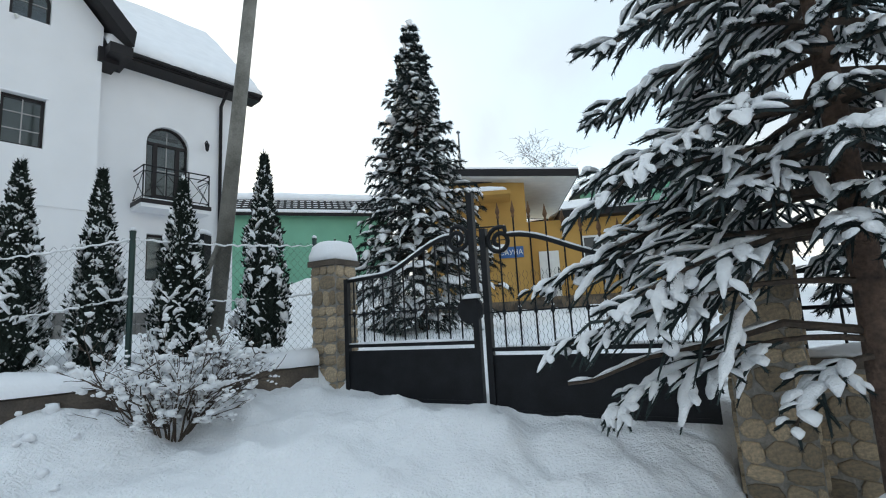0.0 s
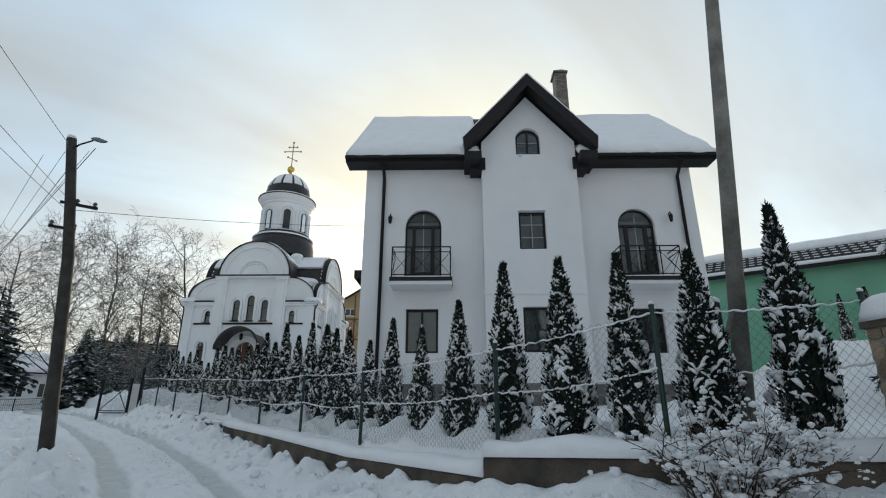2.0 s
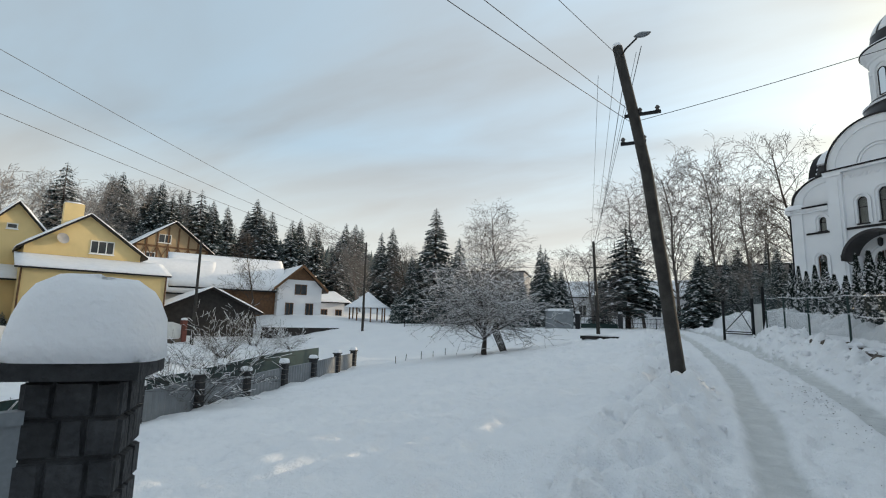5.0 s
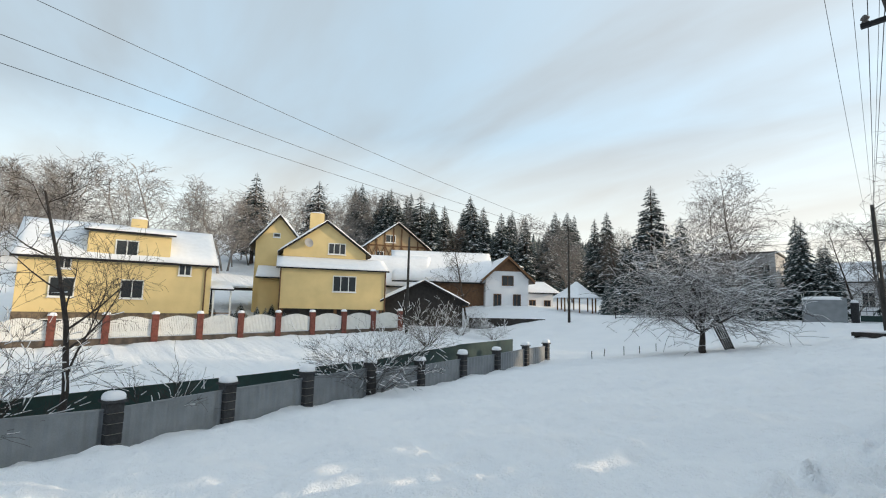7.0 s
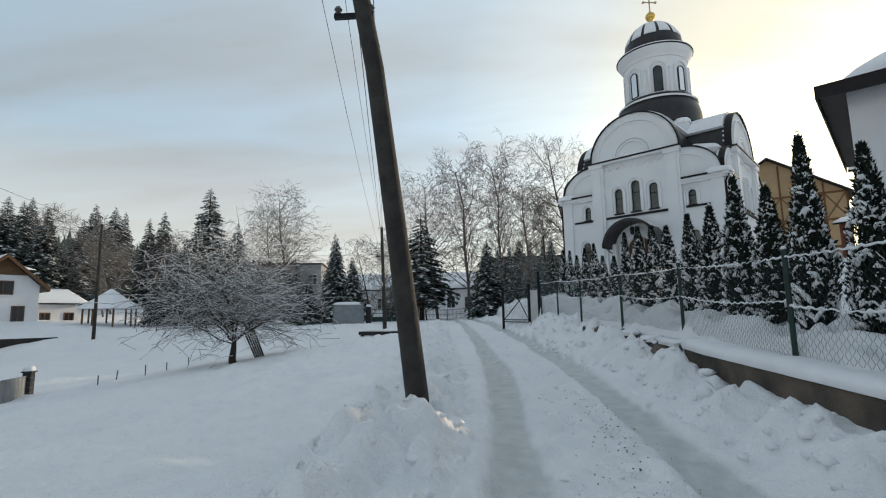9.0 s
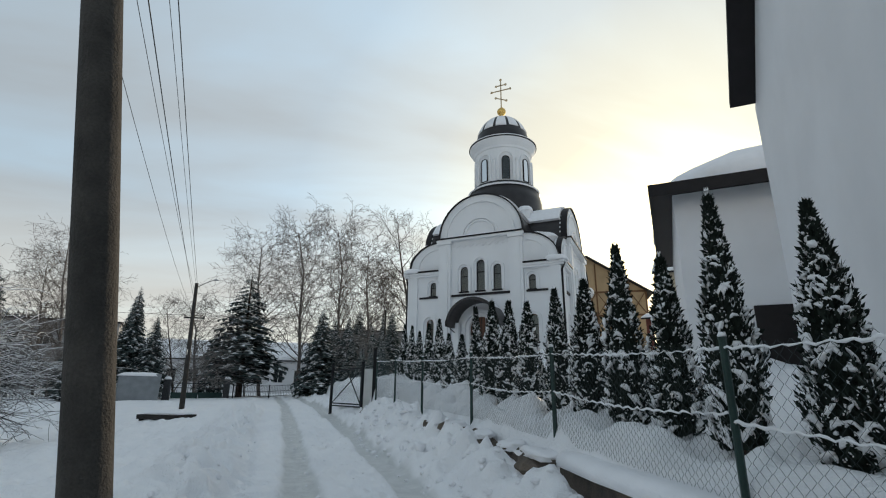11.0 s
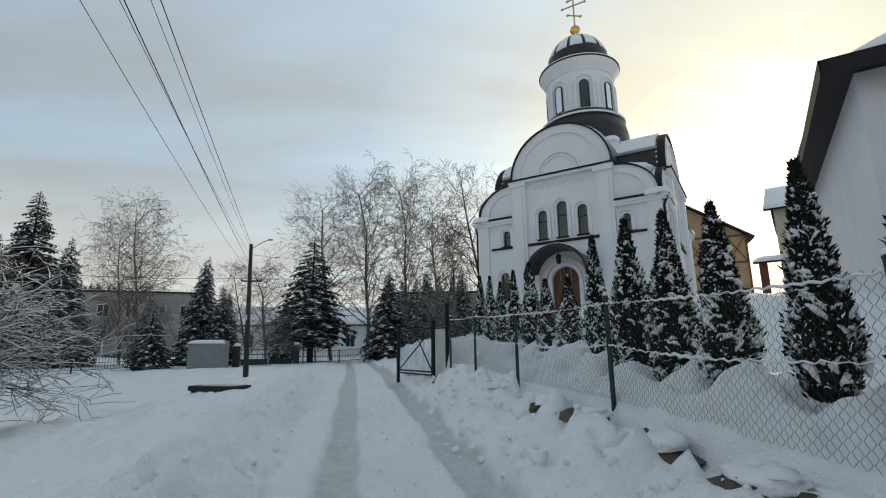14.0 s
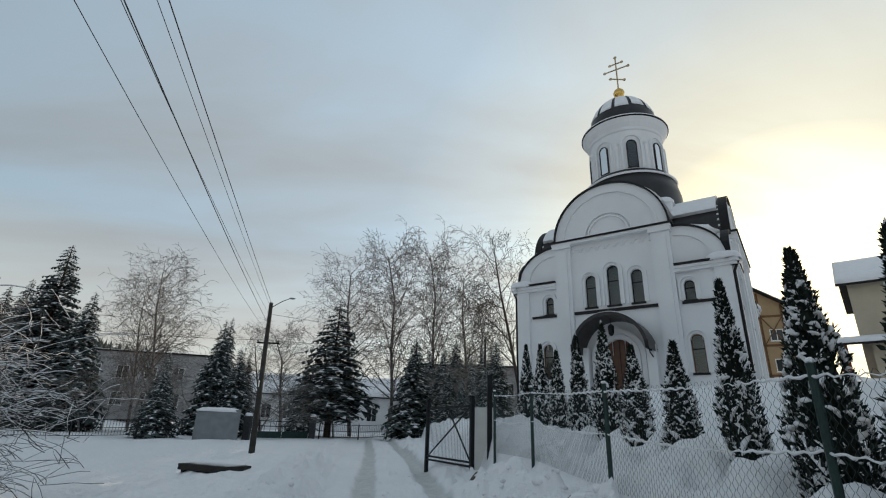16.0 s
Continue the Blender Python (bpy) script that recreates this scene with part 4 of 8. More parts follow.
# ---- the church ----
def make_church():
    dz = 3.0
    c = thing("church", pose(-41.485, 11.877, dz, 0, 0, 51), "white plastered church with arched gables, dome and gilded cross", "church")
    W, R, ZC = 5.2, 2.92, 11.75
    CY = W + 0.5                  # middle of the deeper plan
    DEP = 2 * CY
    outer_z, inner_z = 9.6, 11.55

    def corner(x):
        """Quarter-round shoulder from the inner to the outer edge."""
        t = min(1.0, max(0.0, (abs(x) - R) / (W - R)))
        return outer_z + (inner_z - outer_z) * math.sqrt(max(0.0, 1 - t * t))

    def top(x):
        return ZC + math.sqrt(max(0.0, R * R - x * x)) if abs(x) < R - 1e-6 else corner(x)

    holes = [(-1.15, 8.0, 0.56, 1.70, True), (0, 8.0, 0.60, 2.08, True), (1.15, 8.0, 0.56, 1.70, True), (-3.42, 7.85, 0.46, 0.95, True), (3.42, 7.85, 0.46, 0.95, True),
             (-3.62, 4.6, 0.56, 1.7, True), (3.42, 4.6, 0.56, 1.7, True), (0, 3.2, 1.5, 3.1, True)]
    for k, (name, m) in enumerate((("front_wall", None), ("side_wall", 1), ("side_wall", -1), ("back_wall", 0))):
        hs = holes if m is None else [h for h in holes[:7] if m != 0]
        face = Geo(dz)
        wall_with_holes(face, -W, -R, 2.0, top, [h for h in hs if h[0] < -R + 0.2], 0, 0.4)
        n = 24
        mids = [h for h in hs if abs(h[0]) < R]
        wall_with_holes(face, -R, R, 2.0, lambda x: ZC, mids, 0, 0.4)
        face.prism([(R * math.cos(math.pi * i / n), ZC + R * math.sin(math.pi * i / n)) for i in range(n, -1, -1)][::-1], 0, 0.4)
        wall_with_holes(face, R, W, 2.0, top, [h for h in hs if h[0] > R - 0.2], 0, 0.4)
        ob = part(name, face, "church", c)
        ob.matrix_basis = {None: Matrix(), 1: pose(W, CY, 0, 0, 0, 90) @ Matrix.Diagonal((CY / W, 1, 1, 1)), -1: pose(-W, CY, 0, 0, 0, -90) @ Matrix.Diagonal((CY / W, 1, 1, 1)), 0: pose(0, DEP, 0, 0, 0, 180)}[m]
        # trim of each face: pilasters, cornices, bands, niche mouldings, all one level below the wall
        for s in (-1, 1):
            part("pilaster", Geo(dz).box(min(s * 2.05, s * R), max(s * 2.05, s * R), -0.22, 0, 2.2, 11.35), "church", ob)
            part("pilaster", Geo(dz).box(min(s * 2.22, s * 2.75), max(s * 2.22, s * 2.75), -0.30, -0.22, 2.2, 11.1), "church", ob)
            part("pilaster", Geo(dz).box(min(s * 4.55, s * (W + 0.05)), max(s * 4.55, s * (W + 0.05)), -0.16, 0, 2.2, 9.2), "church", ob)
            part("pilaster_cap", Geo(dz).box(min(s * 1.98, s * 3.0), max(s * 1.98, s * 3.0), -0.36, 0, 11.3, 11.48), "church", ob)
            part("cornice", Geo(dz).box(min(s * R, s * (W + 0.28)), max(s * R, s * (W + 0.28)), -0.22, 0, 9.18, 9.32).box(min(s * R, s * (W + 0.36)), max(s * R, s * (W + 0.36)), -0.30, 0, 9.32, 9.46), "church", ob)
            part("cornice_sheet", Geo(dz).box(min(s * (R + 0.02), s * 4.6), max(s * (R + 0.02), s * 4.6), -0.34, 0, 9.46, 9.58), "dark", ob, "dark metal flashing")
            part("cornice_snow", Geo(dz).mound(s * 4.95, -0.08, 9.47, 1.35, 0.8, 0.38, n=14, seed=s), "snow", ob, "lump of snow", smooth=True)
            part("band", Geo(dz).box(min(s * 3.05, s * 4.4), max(s * 3.05, s * 4.4), -0.09, 0, 7.68, 7.80), "dark", ob, "dark metal band")
            pr = [(s * (R + (W - R) * i / 12), corner(R + (W - R) * i / 12)) for i in range(13)]
            out = [(x + s * 0.015, z + 0.07) for x, z in pr]
            inn = [(x, z - 0.02) for x, z in pr]
            part("archivolt_sheet", Geo(dz).band(out if s > 0 else out[::-1], inn if s > 0 else inn[::-1], -0.10, 0.25), "dark", ob, "dark metal edge")
            ip = [(s * (R + 0.1 + (W - R - 0.75) * i / 10), 9.6 + (inner_z - 10.1) * math.sqrt(max(0, 1 - (i / 10) ** 2))) for i in range(11)]
            op = [(x * 1.012, z + 0.07) for x, z in ip]
            part("niche_moulding", Geo(dz).band(op if s > 0 else op[::-1], ip if s > 0 else ip[::-1], -0.10, 0), "church", ob)
        part("cornice", Geo(dz).box(-R - 0.12, R + 0.12, -0.36, 0, 11.48, 11.62), "church", ob)
        part("cornice_sheet", Geo(dz).box(-R - 0.18, R + 0.18, -0.42, 0, 11.62, 11.72), "dark", ob, "dark metal flashing")
        part("cornice_snow", Geo(dz).mound(0, -0.22, 11.72, 2 * R + 0.3, 0.36, 0.07, n=24), "snow", ob, "thin ridge of snow", smooth=True)
        for i in range(9):
            x = -1.8 + 0.45 * i
            part("dentil", Geo(dz).band(arch_line(x, 11.02, 0.40, 11.28, 6), arch_line(x, 11.02, 0.26, 11.20, 6), -0.06, 0), "church", ob)
        part("band", Geo(dz).box(-2.05, 2.05, -0.10, 0, 7.68, 7.82), "dark", ob, "dark metal band")
        part("archivolt_sheet", Geo(dz).band(arc(0, ZC, R + 0.07, 0, 180, 32), arc(0, ZC, R - 0.01, 0, 180, 32), -0.12, 0.3), "dark", ob, "dark metal edge")
        part("niche_moulding", Geo(dz).band(arc(0, ZC, 2.45, 0, 180, 24), arc(0, ZC, 2.37, 0, 180, 24), -0.13, 0), "church", ob)
        part("niche_moulding", Geo(dz).band(arc(0, ZC, 1.28, 0, 180, 20), arc(0, ZC, 1.18, 0, 180, 20), -0.12, 0), "church", ob)
        part("niche_moulding", Geo(dz).band(arc(0, ZC, 1.08, 0, 180, 20), arc(0, ZC, 1.0, 0, 180, 20), -0.12, 0), "church", ob)
        for x, z0, w, h, a in ([] if m == 0 else hs):
            if z0 > 4:
                wd = Geo(dz).band(arch_line(x, z0, w, z0 + h), arch_line(x, z0 + 0.05, w - 0.1, z0 + h - 0.05), 0.16, 0.22)
                wn = part("window", wd, "frame" if z0 > 7 else "timber", ob)
                part("pane", Geo(dz).prism(arch_line(x, z0, w - 0.1, z0 + h - 0.05)[::-1], 0.19, 0.20), "glass", wn).visible_shadow = False
                part("glazing_bar", Geo(dz).box(x - w / 2, x + w / 2, 0.17, 0.21, z0 + h * 0.6, z0 + h * 0.6 + 0.05), "frame", wn)
                part("room_back", Geo(dz).box(x - w, x + w, 0.62, 0.68, z0 - 0.1, z0 + h + 0.1), "greywall", wn)
                part("window_moulding", Geo(dz).band(arch_line(x, z0, w + 0.46, z0 + h + 0.23), arch_line(x, z0, w + 0.26, z0 + h + 0.13), -0.11, 0), "church", ob)
                part("window_sill", Geo(dz).box(x - w / 2 - 0.06, x + w / 2 + 0.06, -0.08, 0.15, z0 - 0.09, z0), "dark", ob)
    # barrel roofs of the cross arms and rounded corners between them
    def arm(axis, z, r, a0, a1, n):
        line = arc(0, z, r, a0, a1, n)
        return line if axis == "y" else [(CY + x * CY / W, zz) for x, zz in line]

    for k, axis in enumerate("yx"):
        prof, a0, a1 = arm(axis, ZC, R, 0, 180, 28), (0.28 if axis == "y" else -W + 0.28), (DEP - 0.28 if axis == "y" else W - 0.28)
        part("barrel_roof", Geo(dz).band(prof, arm(axis, ZC, R - 0.12, 0, 180, 28), a0, a1, axis), "roofmetal", c, "dark metal barrel roof")
        for lo, hi, b0, b1 in ((28, 152, 0.02, 0.62), (40, 140, 0.80, 0.99)):
            pa, pb = arm(axis, ZC, R + 0.20, lo, hi, 24), arm(axis, ZC, R + 0.004, lo, hi, 24)
            for s in (0, 1):
                mid = (a0 + a1) / 2
                e0, e1 = (a0 + (mid - a0) * b0, a0 + (mid - a0) * b1) if s == 0 else (a1 - (mid - a0) * b1, a1 - (mid - a0) * b0)
                part("roof_snow", Geo(dz).band(pa, pb, e0, e1, axis), "snow", c, "curved blanket of snow")
    for sx in (-1, 1):
        for sy in (-1, 1):
            vs, n = [], 10
            for j in range(n + 1):
                for i in range(n + 1):
                    x, y = R - 0.05 + (W - R - 0.02) * i / n, R - 0.05 + (W - R - 0.02) * j / n
                    vs.append((sx * x, CY + sy * y * CY / W, min(corner(x), corner(y)) - 0.03))
            fs = [(j * (n + 1) + i, j * (n + 1) + i + 1, (j + 1) * (n + 1) + i + 1, (j + 1) * (n + 1) + i) for j in range(n) for i in range(n)]
            part("corner_roof", Geo(dz).add(vs, fs), "roofmetal", c, "dark metal corner roof")
            part("corner_snow", Geo(dz).mound(sx * 3.75, CY + sy * 4.05, 11.05, 2.4, 2.4, 0.85, n=16, seed=sx + 2 * sy, rough=0.35), "snow", c, "heap of snow", smooth=True)
            # small stepped shoulder at the drum's foot
            part("shoulder", Geo(dz).box(min(sx * 1.9, sx * 2.75), max(sx * 1.9, sx * 2.75), CY + min(sy * 1.9, sy * 2.75), CY + max(sy * 1.9, sy * 2.75), 12.0, 14.2), "church", c, "white shoulder block")
            part("shoulder_snow", Geo(dz).mound(sx * 2.3, CY + sy * 2.3, 14.2, 1.1, 1.1, 0.45, n=12, seed=sy), "snow", c, "heap of snow", smooth=True)
    # drum, cornice and dome
    cy = CY
    part("drum_skirt", Geo(dz).lathe([(3.0, 14.7), (2.95, 15.7), (2.75, 16.6), (2.55, 16.7), (2.5, 17.05), (2.3, 17.12)], 40, 0, cy), "roofmetal", c, "dark metal skirt", smooth=True)
    part("drum_snow", Geo(dz).lathe([(2.78, 16.62), (2.85, 16.7), (2.72, 16.80), (2.52, 16.74)], 40, 0, cy), "snow", c, "ring of snow", smooth=True)
    drum = part("drum", Geo(dz).lathe([(2.22, 16.6), (2.22, 19.9), (2.32, 19.95), (2.36, 20.1), (2.55, 20.35), (2.68, 20.6), (2.70, 20.72), (0.2, 20.85)], 48, 0, cy), "church", c, "round white drum")
    part("cornice_snow", Geo(dz).lathe([(2.15, 20.84), (2.72, 20.74), (2.70, 20.84), (2.3, 21.0), (2.1, 21.02)], 48, 0, cy), "snow", drum, "ring of snow", smooth=True)
    part("cornice_sheet", Geo(dz).lathe([(2.69, 20.66), (2.75, 20.68), (2.75, 20.745), (2.69, 20.745)], 48, 0, cy), "dark", drum)
    for k in range(8):
        a = 22.5 + 45 * k
        turn = pose(0, cy, 0, 0, 0, a)
        # the drum is not cut open; a dark slab gives the shade inside
        wdw = part("window", Geo(dz).prism(arch_line(0, 17.25, 0.56, 19.15)[::-1], -2.26, -2.17), "room", drum, "slit window with a dark slab for its unlit inside")
        wdw.matrix_basis = turn
        part("window_frame", Geo(dz).band(arch_line(0, 17.25, 0.62, 19.18), arch_line(0, 17.25, 0.50, 19.12), -2.30, -2.2), "frame", wdw)
        part("pane", Geo(dz).prism(arch_line(0, 17.3, 0.5, 19.12)[::-1], -2.275, -2.268), "glass", wdw)
        mo = part("moulding", Geo(dz).band(arch_line(0, 17.15, 1.25, 19.6), arch_line(0, 17.15, 1.05, 19.5), -2.30, -2.12), "church", drum)
        mo.matrix_basis = turn
        hc = part("half_column", Geo(dz).lathe([(0.13, 17.1), (0.10, 17.2), (0.10, 18.85), (0.15, 18.95), (0.15, 19.05)], 10, 0, 0), "church", drum)
        hc.matrix_basis = turn @ pose(2.24 * math.sin(radians(22.5)), -2.24 * math.cos(radians(22.5)), 0)
    dome = part("dome", Geo(dz).lathe([(2.14, 20.85), (2.14, 21.15)] + [(2.12 * math.cos(radians(a)), 21.2 + 2.45 * math.sin(radians(a))) for a in range(6, 86, 8)] + [(0.2, 23.68)], 40, 0, cy), "roofmetal", c, "dark metal dome", smooth=True)
    for k in range(12):
        lo, hi = 30 * k + 3.0, 30 * k + 27.0
        start = 15 + 6 * random.random()
        prof = [(2.125 * math.cos(radians(a)), 21.2 + 2.455 * math.sin(radians(a))) for a in (start,)] + [(2.165 * math.cos(radians(start + (80 - start) * i / 8)), 21.2 + 2.50 * math.sin(radians(start + (80 - start) * i / 8))) for i in range(9)]
        part("dome_snow", Geo(dz).lathe(prof, 5, 0, cy, lo, hi), "snow", dome, "panel of snow between ribs", smooth=True)
    fin = part("finial", Geo(dz).lathe([(0.26, 23.6), (0.20, 23.85), (0.14, 23.9), (0.16, 24.0), (0.33, 24.2), (0.38, 24.38), (0.33, 24.56), (0.16, 24.72), (0.05, 24.85)], 20, 0, cy), "gold", c, "gilded ball", smooth=True)
    cross = part("cross", Geo(dz).box(-0.045, 0.045, cy - 0.03, cy + 0.03, 24.75, 27.5), "goldpale", c, "gilded openwork cross")
    for z, w in ((26.95, 0.42), (26.45, 0.82)):
        part("cross_arm", Geo(dz).box(-w, w, cy - 0.03, cy + 0.03, z - 0.04, z + 0.04), "goldpale", cross)
        for s in (-1, 1):
            part("cross_tip", Geo(dz).blob((s * w, cy, z), 0.12, 0.04, 0.12, n=6, rings=4), "goldpale", cross)
    part("cross_arm", Geo(dz).prism([(-0.46, 25.86), (-0.46, 25.78), (0.46, 25.34), (0.46, 25.42)][::-1], cy - 0.03, cy + 0.03), "goldpale", cross)
    for s in (-1, 1):
        part("cross_tip", Geo(dz).blob((s * 0.46, cy, 25.6 - s * 0.22), 0.12, 0.04, 0.12, n=6, rings=4), "goldpale", cross)
    part("cross_tip", Geo(dz).blob((0, cy, 27.5), 0.13, 0.04, 0.13, n=6, rings=4), "goldpale", cross)
    # porch with a round canopy, its door and lamp
    pc = part("porch", Geo(dz).band(arch_line(0, 5.9, 3.5, 7.30, 20), arch_line(0, 5.9, 3.2, 7.15, 20), -1.7, -0.02), "roofmetal", c, "dark round porch canopy")
    part("canopy_snow", Geo(dz).band(arc(0, 5.55, 1.80, 40, 140, 14), arc(0, 5.55, 1.755, 40, 140, 14), -1.6, -0.3), "snow", pc, "snow on the canopy")
    for s in (-1, 1):
        part("porch_column", Geo(dz).box(min(s * 1.35, s * 1.75), max(s * 1.35, s * 1.75), -0.5, -0.02, 2.5, 5.9), "church", pc)
        part("canopy_bracket", Geo(dz).tube([(s * 1.62, -0.45, 5.3), (s * 1.64, -1.1, 5.45), (s * 1.66, -1.65, 5.95)], 0.03, 5), "iron", pc)
        part("canopy_tie", Geo(dz).tube([(s * 1.64, -1.65, 5.95), (s * 1.64, -0.5, 5.95)], 0.025, 5), "iron", pc)
    part("portal_moulding", Geo(dz).band(arch_line(0, 2.8, 2.5, 6.75, 16), arch_line(0, 2.8, 2.1, 6.55, 16), -0.2, 0), "church", pc)
    part("portal_moulding", Geo(dz).band(arch_line(0, 2.8, 1.95, 6.48, 16), arch_line(0, 2.8, 1.5, 6.3, 16), -0.1, 0.1), "church", pc)
    door = part("door", Geo(dz).prism(arch_line(0, 2.9, 1.5, 6.3, 16)[::-1], 0.15, 0.25), "oak", c, "brown wooden double door")
    part("door_seam", Geo(dz).box(-0.02, 0.02, 0.135, 0.15, 2.9, 6.25), "frame", door)
    for s in (-1, 1):
        for z in (3.3, 4.4):
            part("door_panel", Geo(dz).box(s * 0.38 - 0.22, s * 0.38 + 0.22, 0.12, 0.15, z, z + 0.9), "oak", door)
    lamp = part("porch_lamp", Geo(dz).lathe([(0.05, 6.3), (0.13, 6.4), (0.15, 6.75), (0.04, 6.85)], 6, 0, -1.0), "iron", c, "black hanging lantern")
    part("lamp_chain", Geo(dz).tube([(0, -1.0, 6.85), (0, -1.0, 7.15)], 0.012, 4), "iron", lamp)
    for s in (-1, 1):
        part("downpipe", Geo(dz).tube([(s * (W + 0.32), -0.12, 9.35), (s * (W + 0.12), -0.12, 8.9), (s * (W + 0.12), -0.12, 3.0)], 0.06, 8), "dark", c, smooth=True)
    return c


make_church()


# ---- gate, pillars and stone wall ----
def stone_block(w, d, h, rnd, seed):
    """A rough stone: a box with jittered corners and a bulged face."""
    g = Geo()
    n = 9
    ring = []
    for k in range(n):
        t = 2 * math.pi * (k + rnd.uniform(-0.25, 0.25)) / n
        c, s = math.cos(t), math.sin(t)
        q = 0.52 * (abs(c) ** 3.4 + abs(s) ** 3.4) ** (-1 / 3.4) * rnd.uniform(0.86, 1.04)
        ring.append((c * q * w, s * q * h))
    vs = [(x, 0, z) for x, z in ring] + [(x * 0.96, -d * 0.8, z * 0.96) for x, z in ring] + [(x * 0.78, -d, z * 0.78) for x, z in ring] + [(0.05, -d * 1.12, 0)]
    g.add(vs, [(r * n + k, r * n + (k + 1) % n, (r + 1) * n + (k + 1) % n, (r + 1) * n + k) for r in (0, 1) for k in range(n)] + [(2 * n + k, 2 * n + (k + 1) % n, 3 * n) for k in range(n)])
    return g.mesh("stone", "stone")


def clad(parent, width, z0, z1, rnd, stones, mats):
    """Irregular stones over one upright face lying in x, z at y = 0 of each matrix in mats."""
    for m in mats:
        z = z0
        while z < z1 - 0.04:
            hh = min(rnd.uniform(0.12, 0.21), z1 - z)
            x = -width / 2
            while x < width / 2 - 0.03:
                ww = min(rnd.uniform(0.11, 0.27), width / 2 - x)
                if width / 2 - x - ww < 0.06:
                    ww = width / 2 - x
                ob = new("stone", rnd.choice(stones))
                ob.parent = parent
                ob.matrix_basis = m @ pose(x + ww / 2, 0, z + hh / 2, 0, rnd.uniform(-9, 9), 0) @ Matrix.Diagonal((ww * 0.96, 1, hh * 0.94, 1))
                x += ww
            z += hh


_sr = random.Random(5)
STONES = [stone_block(1, 0.018 + 0.012 * i / 7, 1, _sr, i) for i in range(8)]


def stone_pillar(x, y, z0, z1, rz, w, label, snow_h):
    p = thing("gate_pillar", pose(x, y, z0, 0, 0, rz), label, "gate pillar", "gate pillars")
    h = z1 - z0
    part("core", Geo().box(-w / 2, w / 2, -w / 2, w / 2, -0.3, h - 0.07), "mortar", p)
    part("cap_stone", Geo().box(-w / 2 - 0.04, w / 2 + 0.04, -w / 2 - 0.04, w / 2 + 0.04, h - 0.07, h), "concrete", p)
    part("snow_cap", Geo().mound(0, 0, h, w + 0.18, w + 0.18, snow_h, n=20, rough=0.1, seed=x, sq=3.0), "snow", p, "thick rounded cap of snow", smooth=True)
    rnd = random.Random(int(abs(x) * 100))
    clad(p, w, -0.2, h - 0.075, rnd, STONES, [pose(0, -w / 2, 0), pose(w / 2, 0, 0, 0, 0, 90), pose(-w / 2, 0, 0, 0, 0, -90)])
    return p


GATE_A, GATE_M, GATE_B = Vector((-1.88, 6.72, 0)), Vector((-0.22, 5.86, 0)), Vector((1.70, 4.84, 0))
gate_turn = math.degrees(math.atan2(GATE_B.y - GATE_A.y, GATE_B.x - GATE_A.x))
stone_pillar(-2.08, 6.95, 0.45, 2.12, gate_turn, 0.40, "square fieldstone gate pillar with a cap of snow", 0.27)
stone_pillar(2.0, 4.64, -0.45, 1.72, gate_turn, 0.50, "square fieldstone gate pillar behind snowy spruce branches", 0.2)


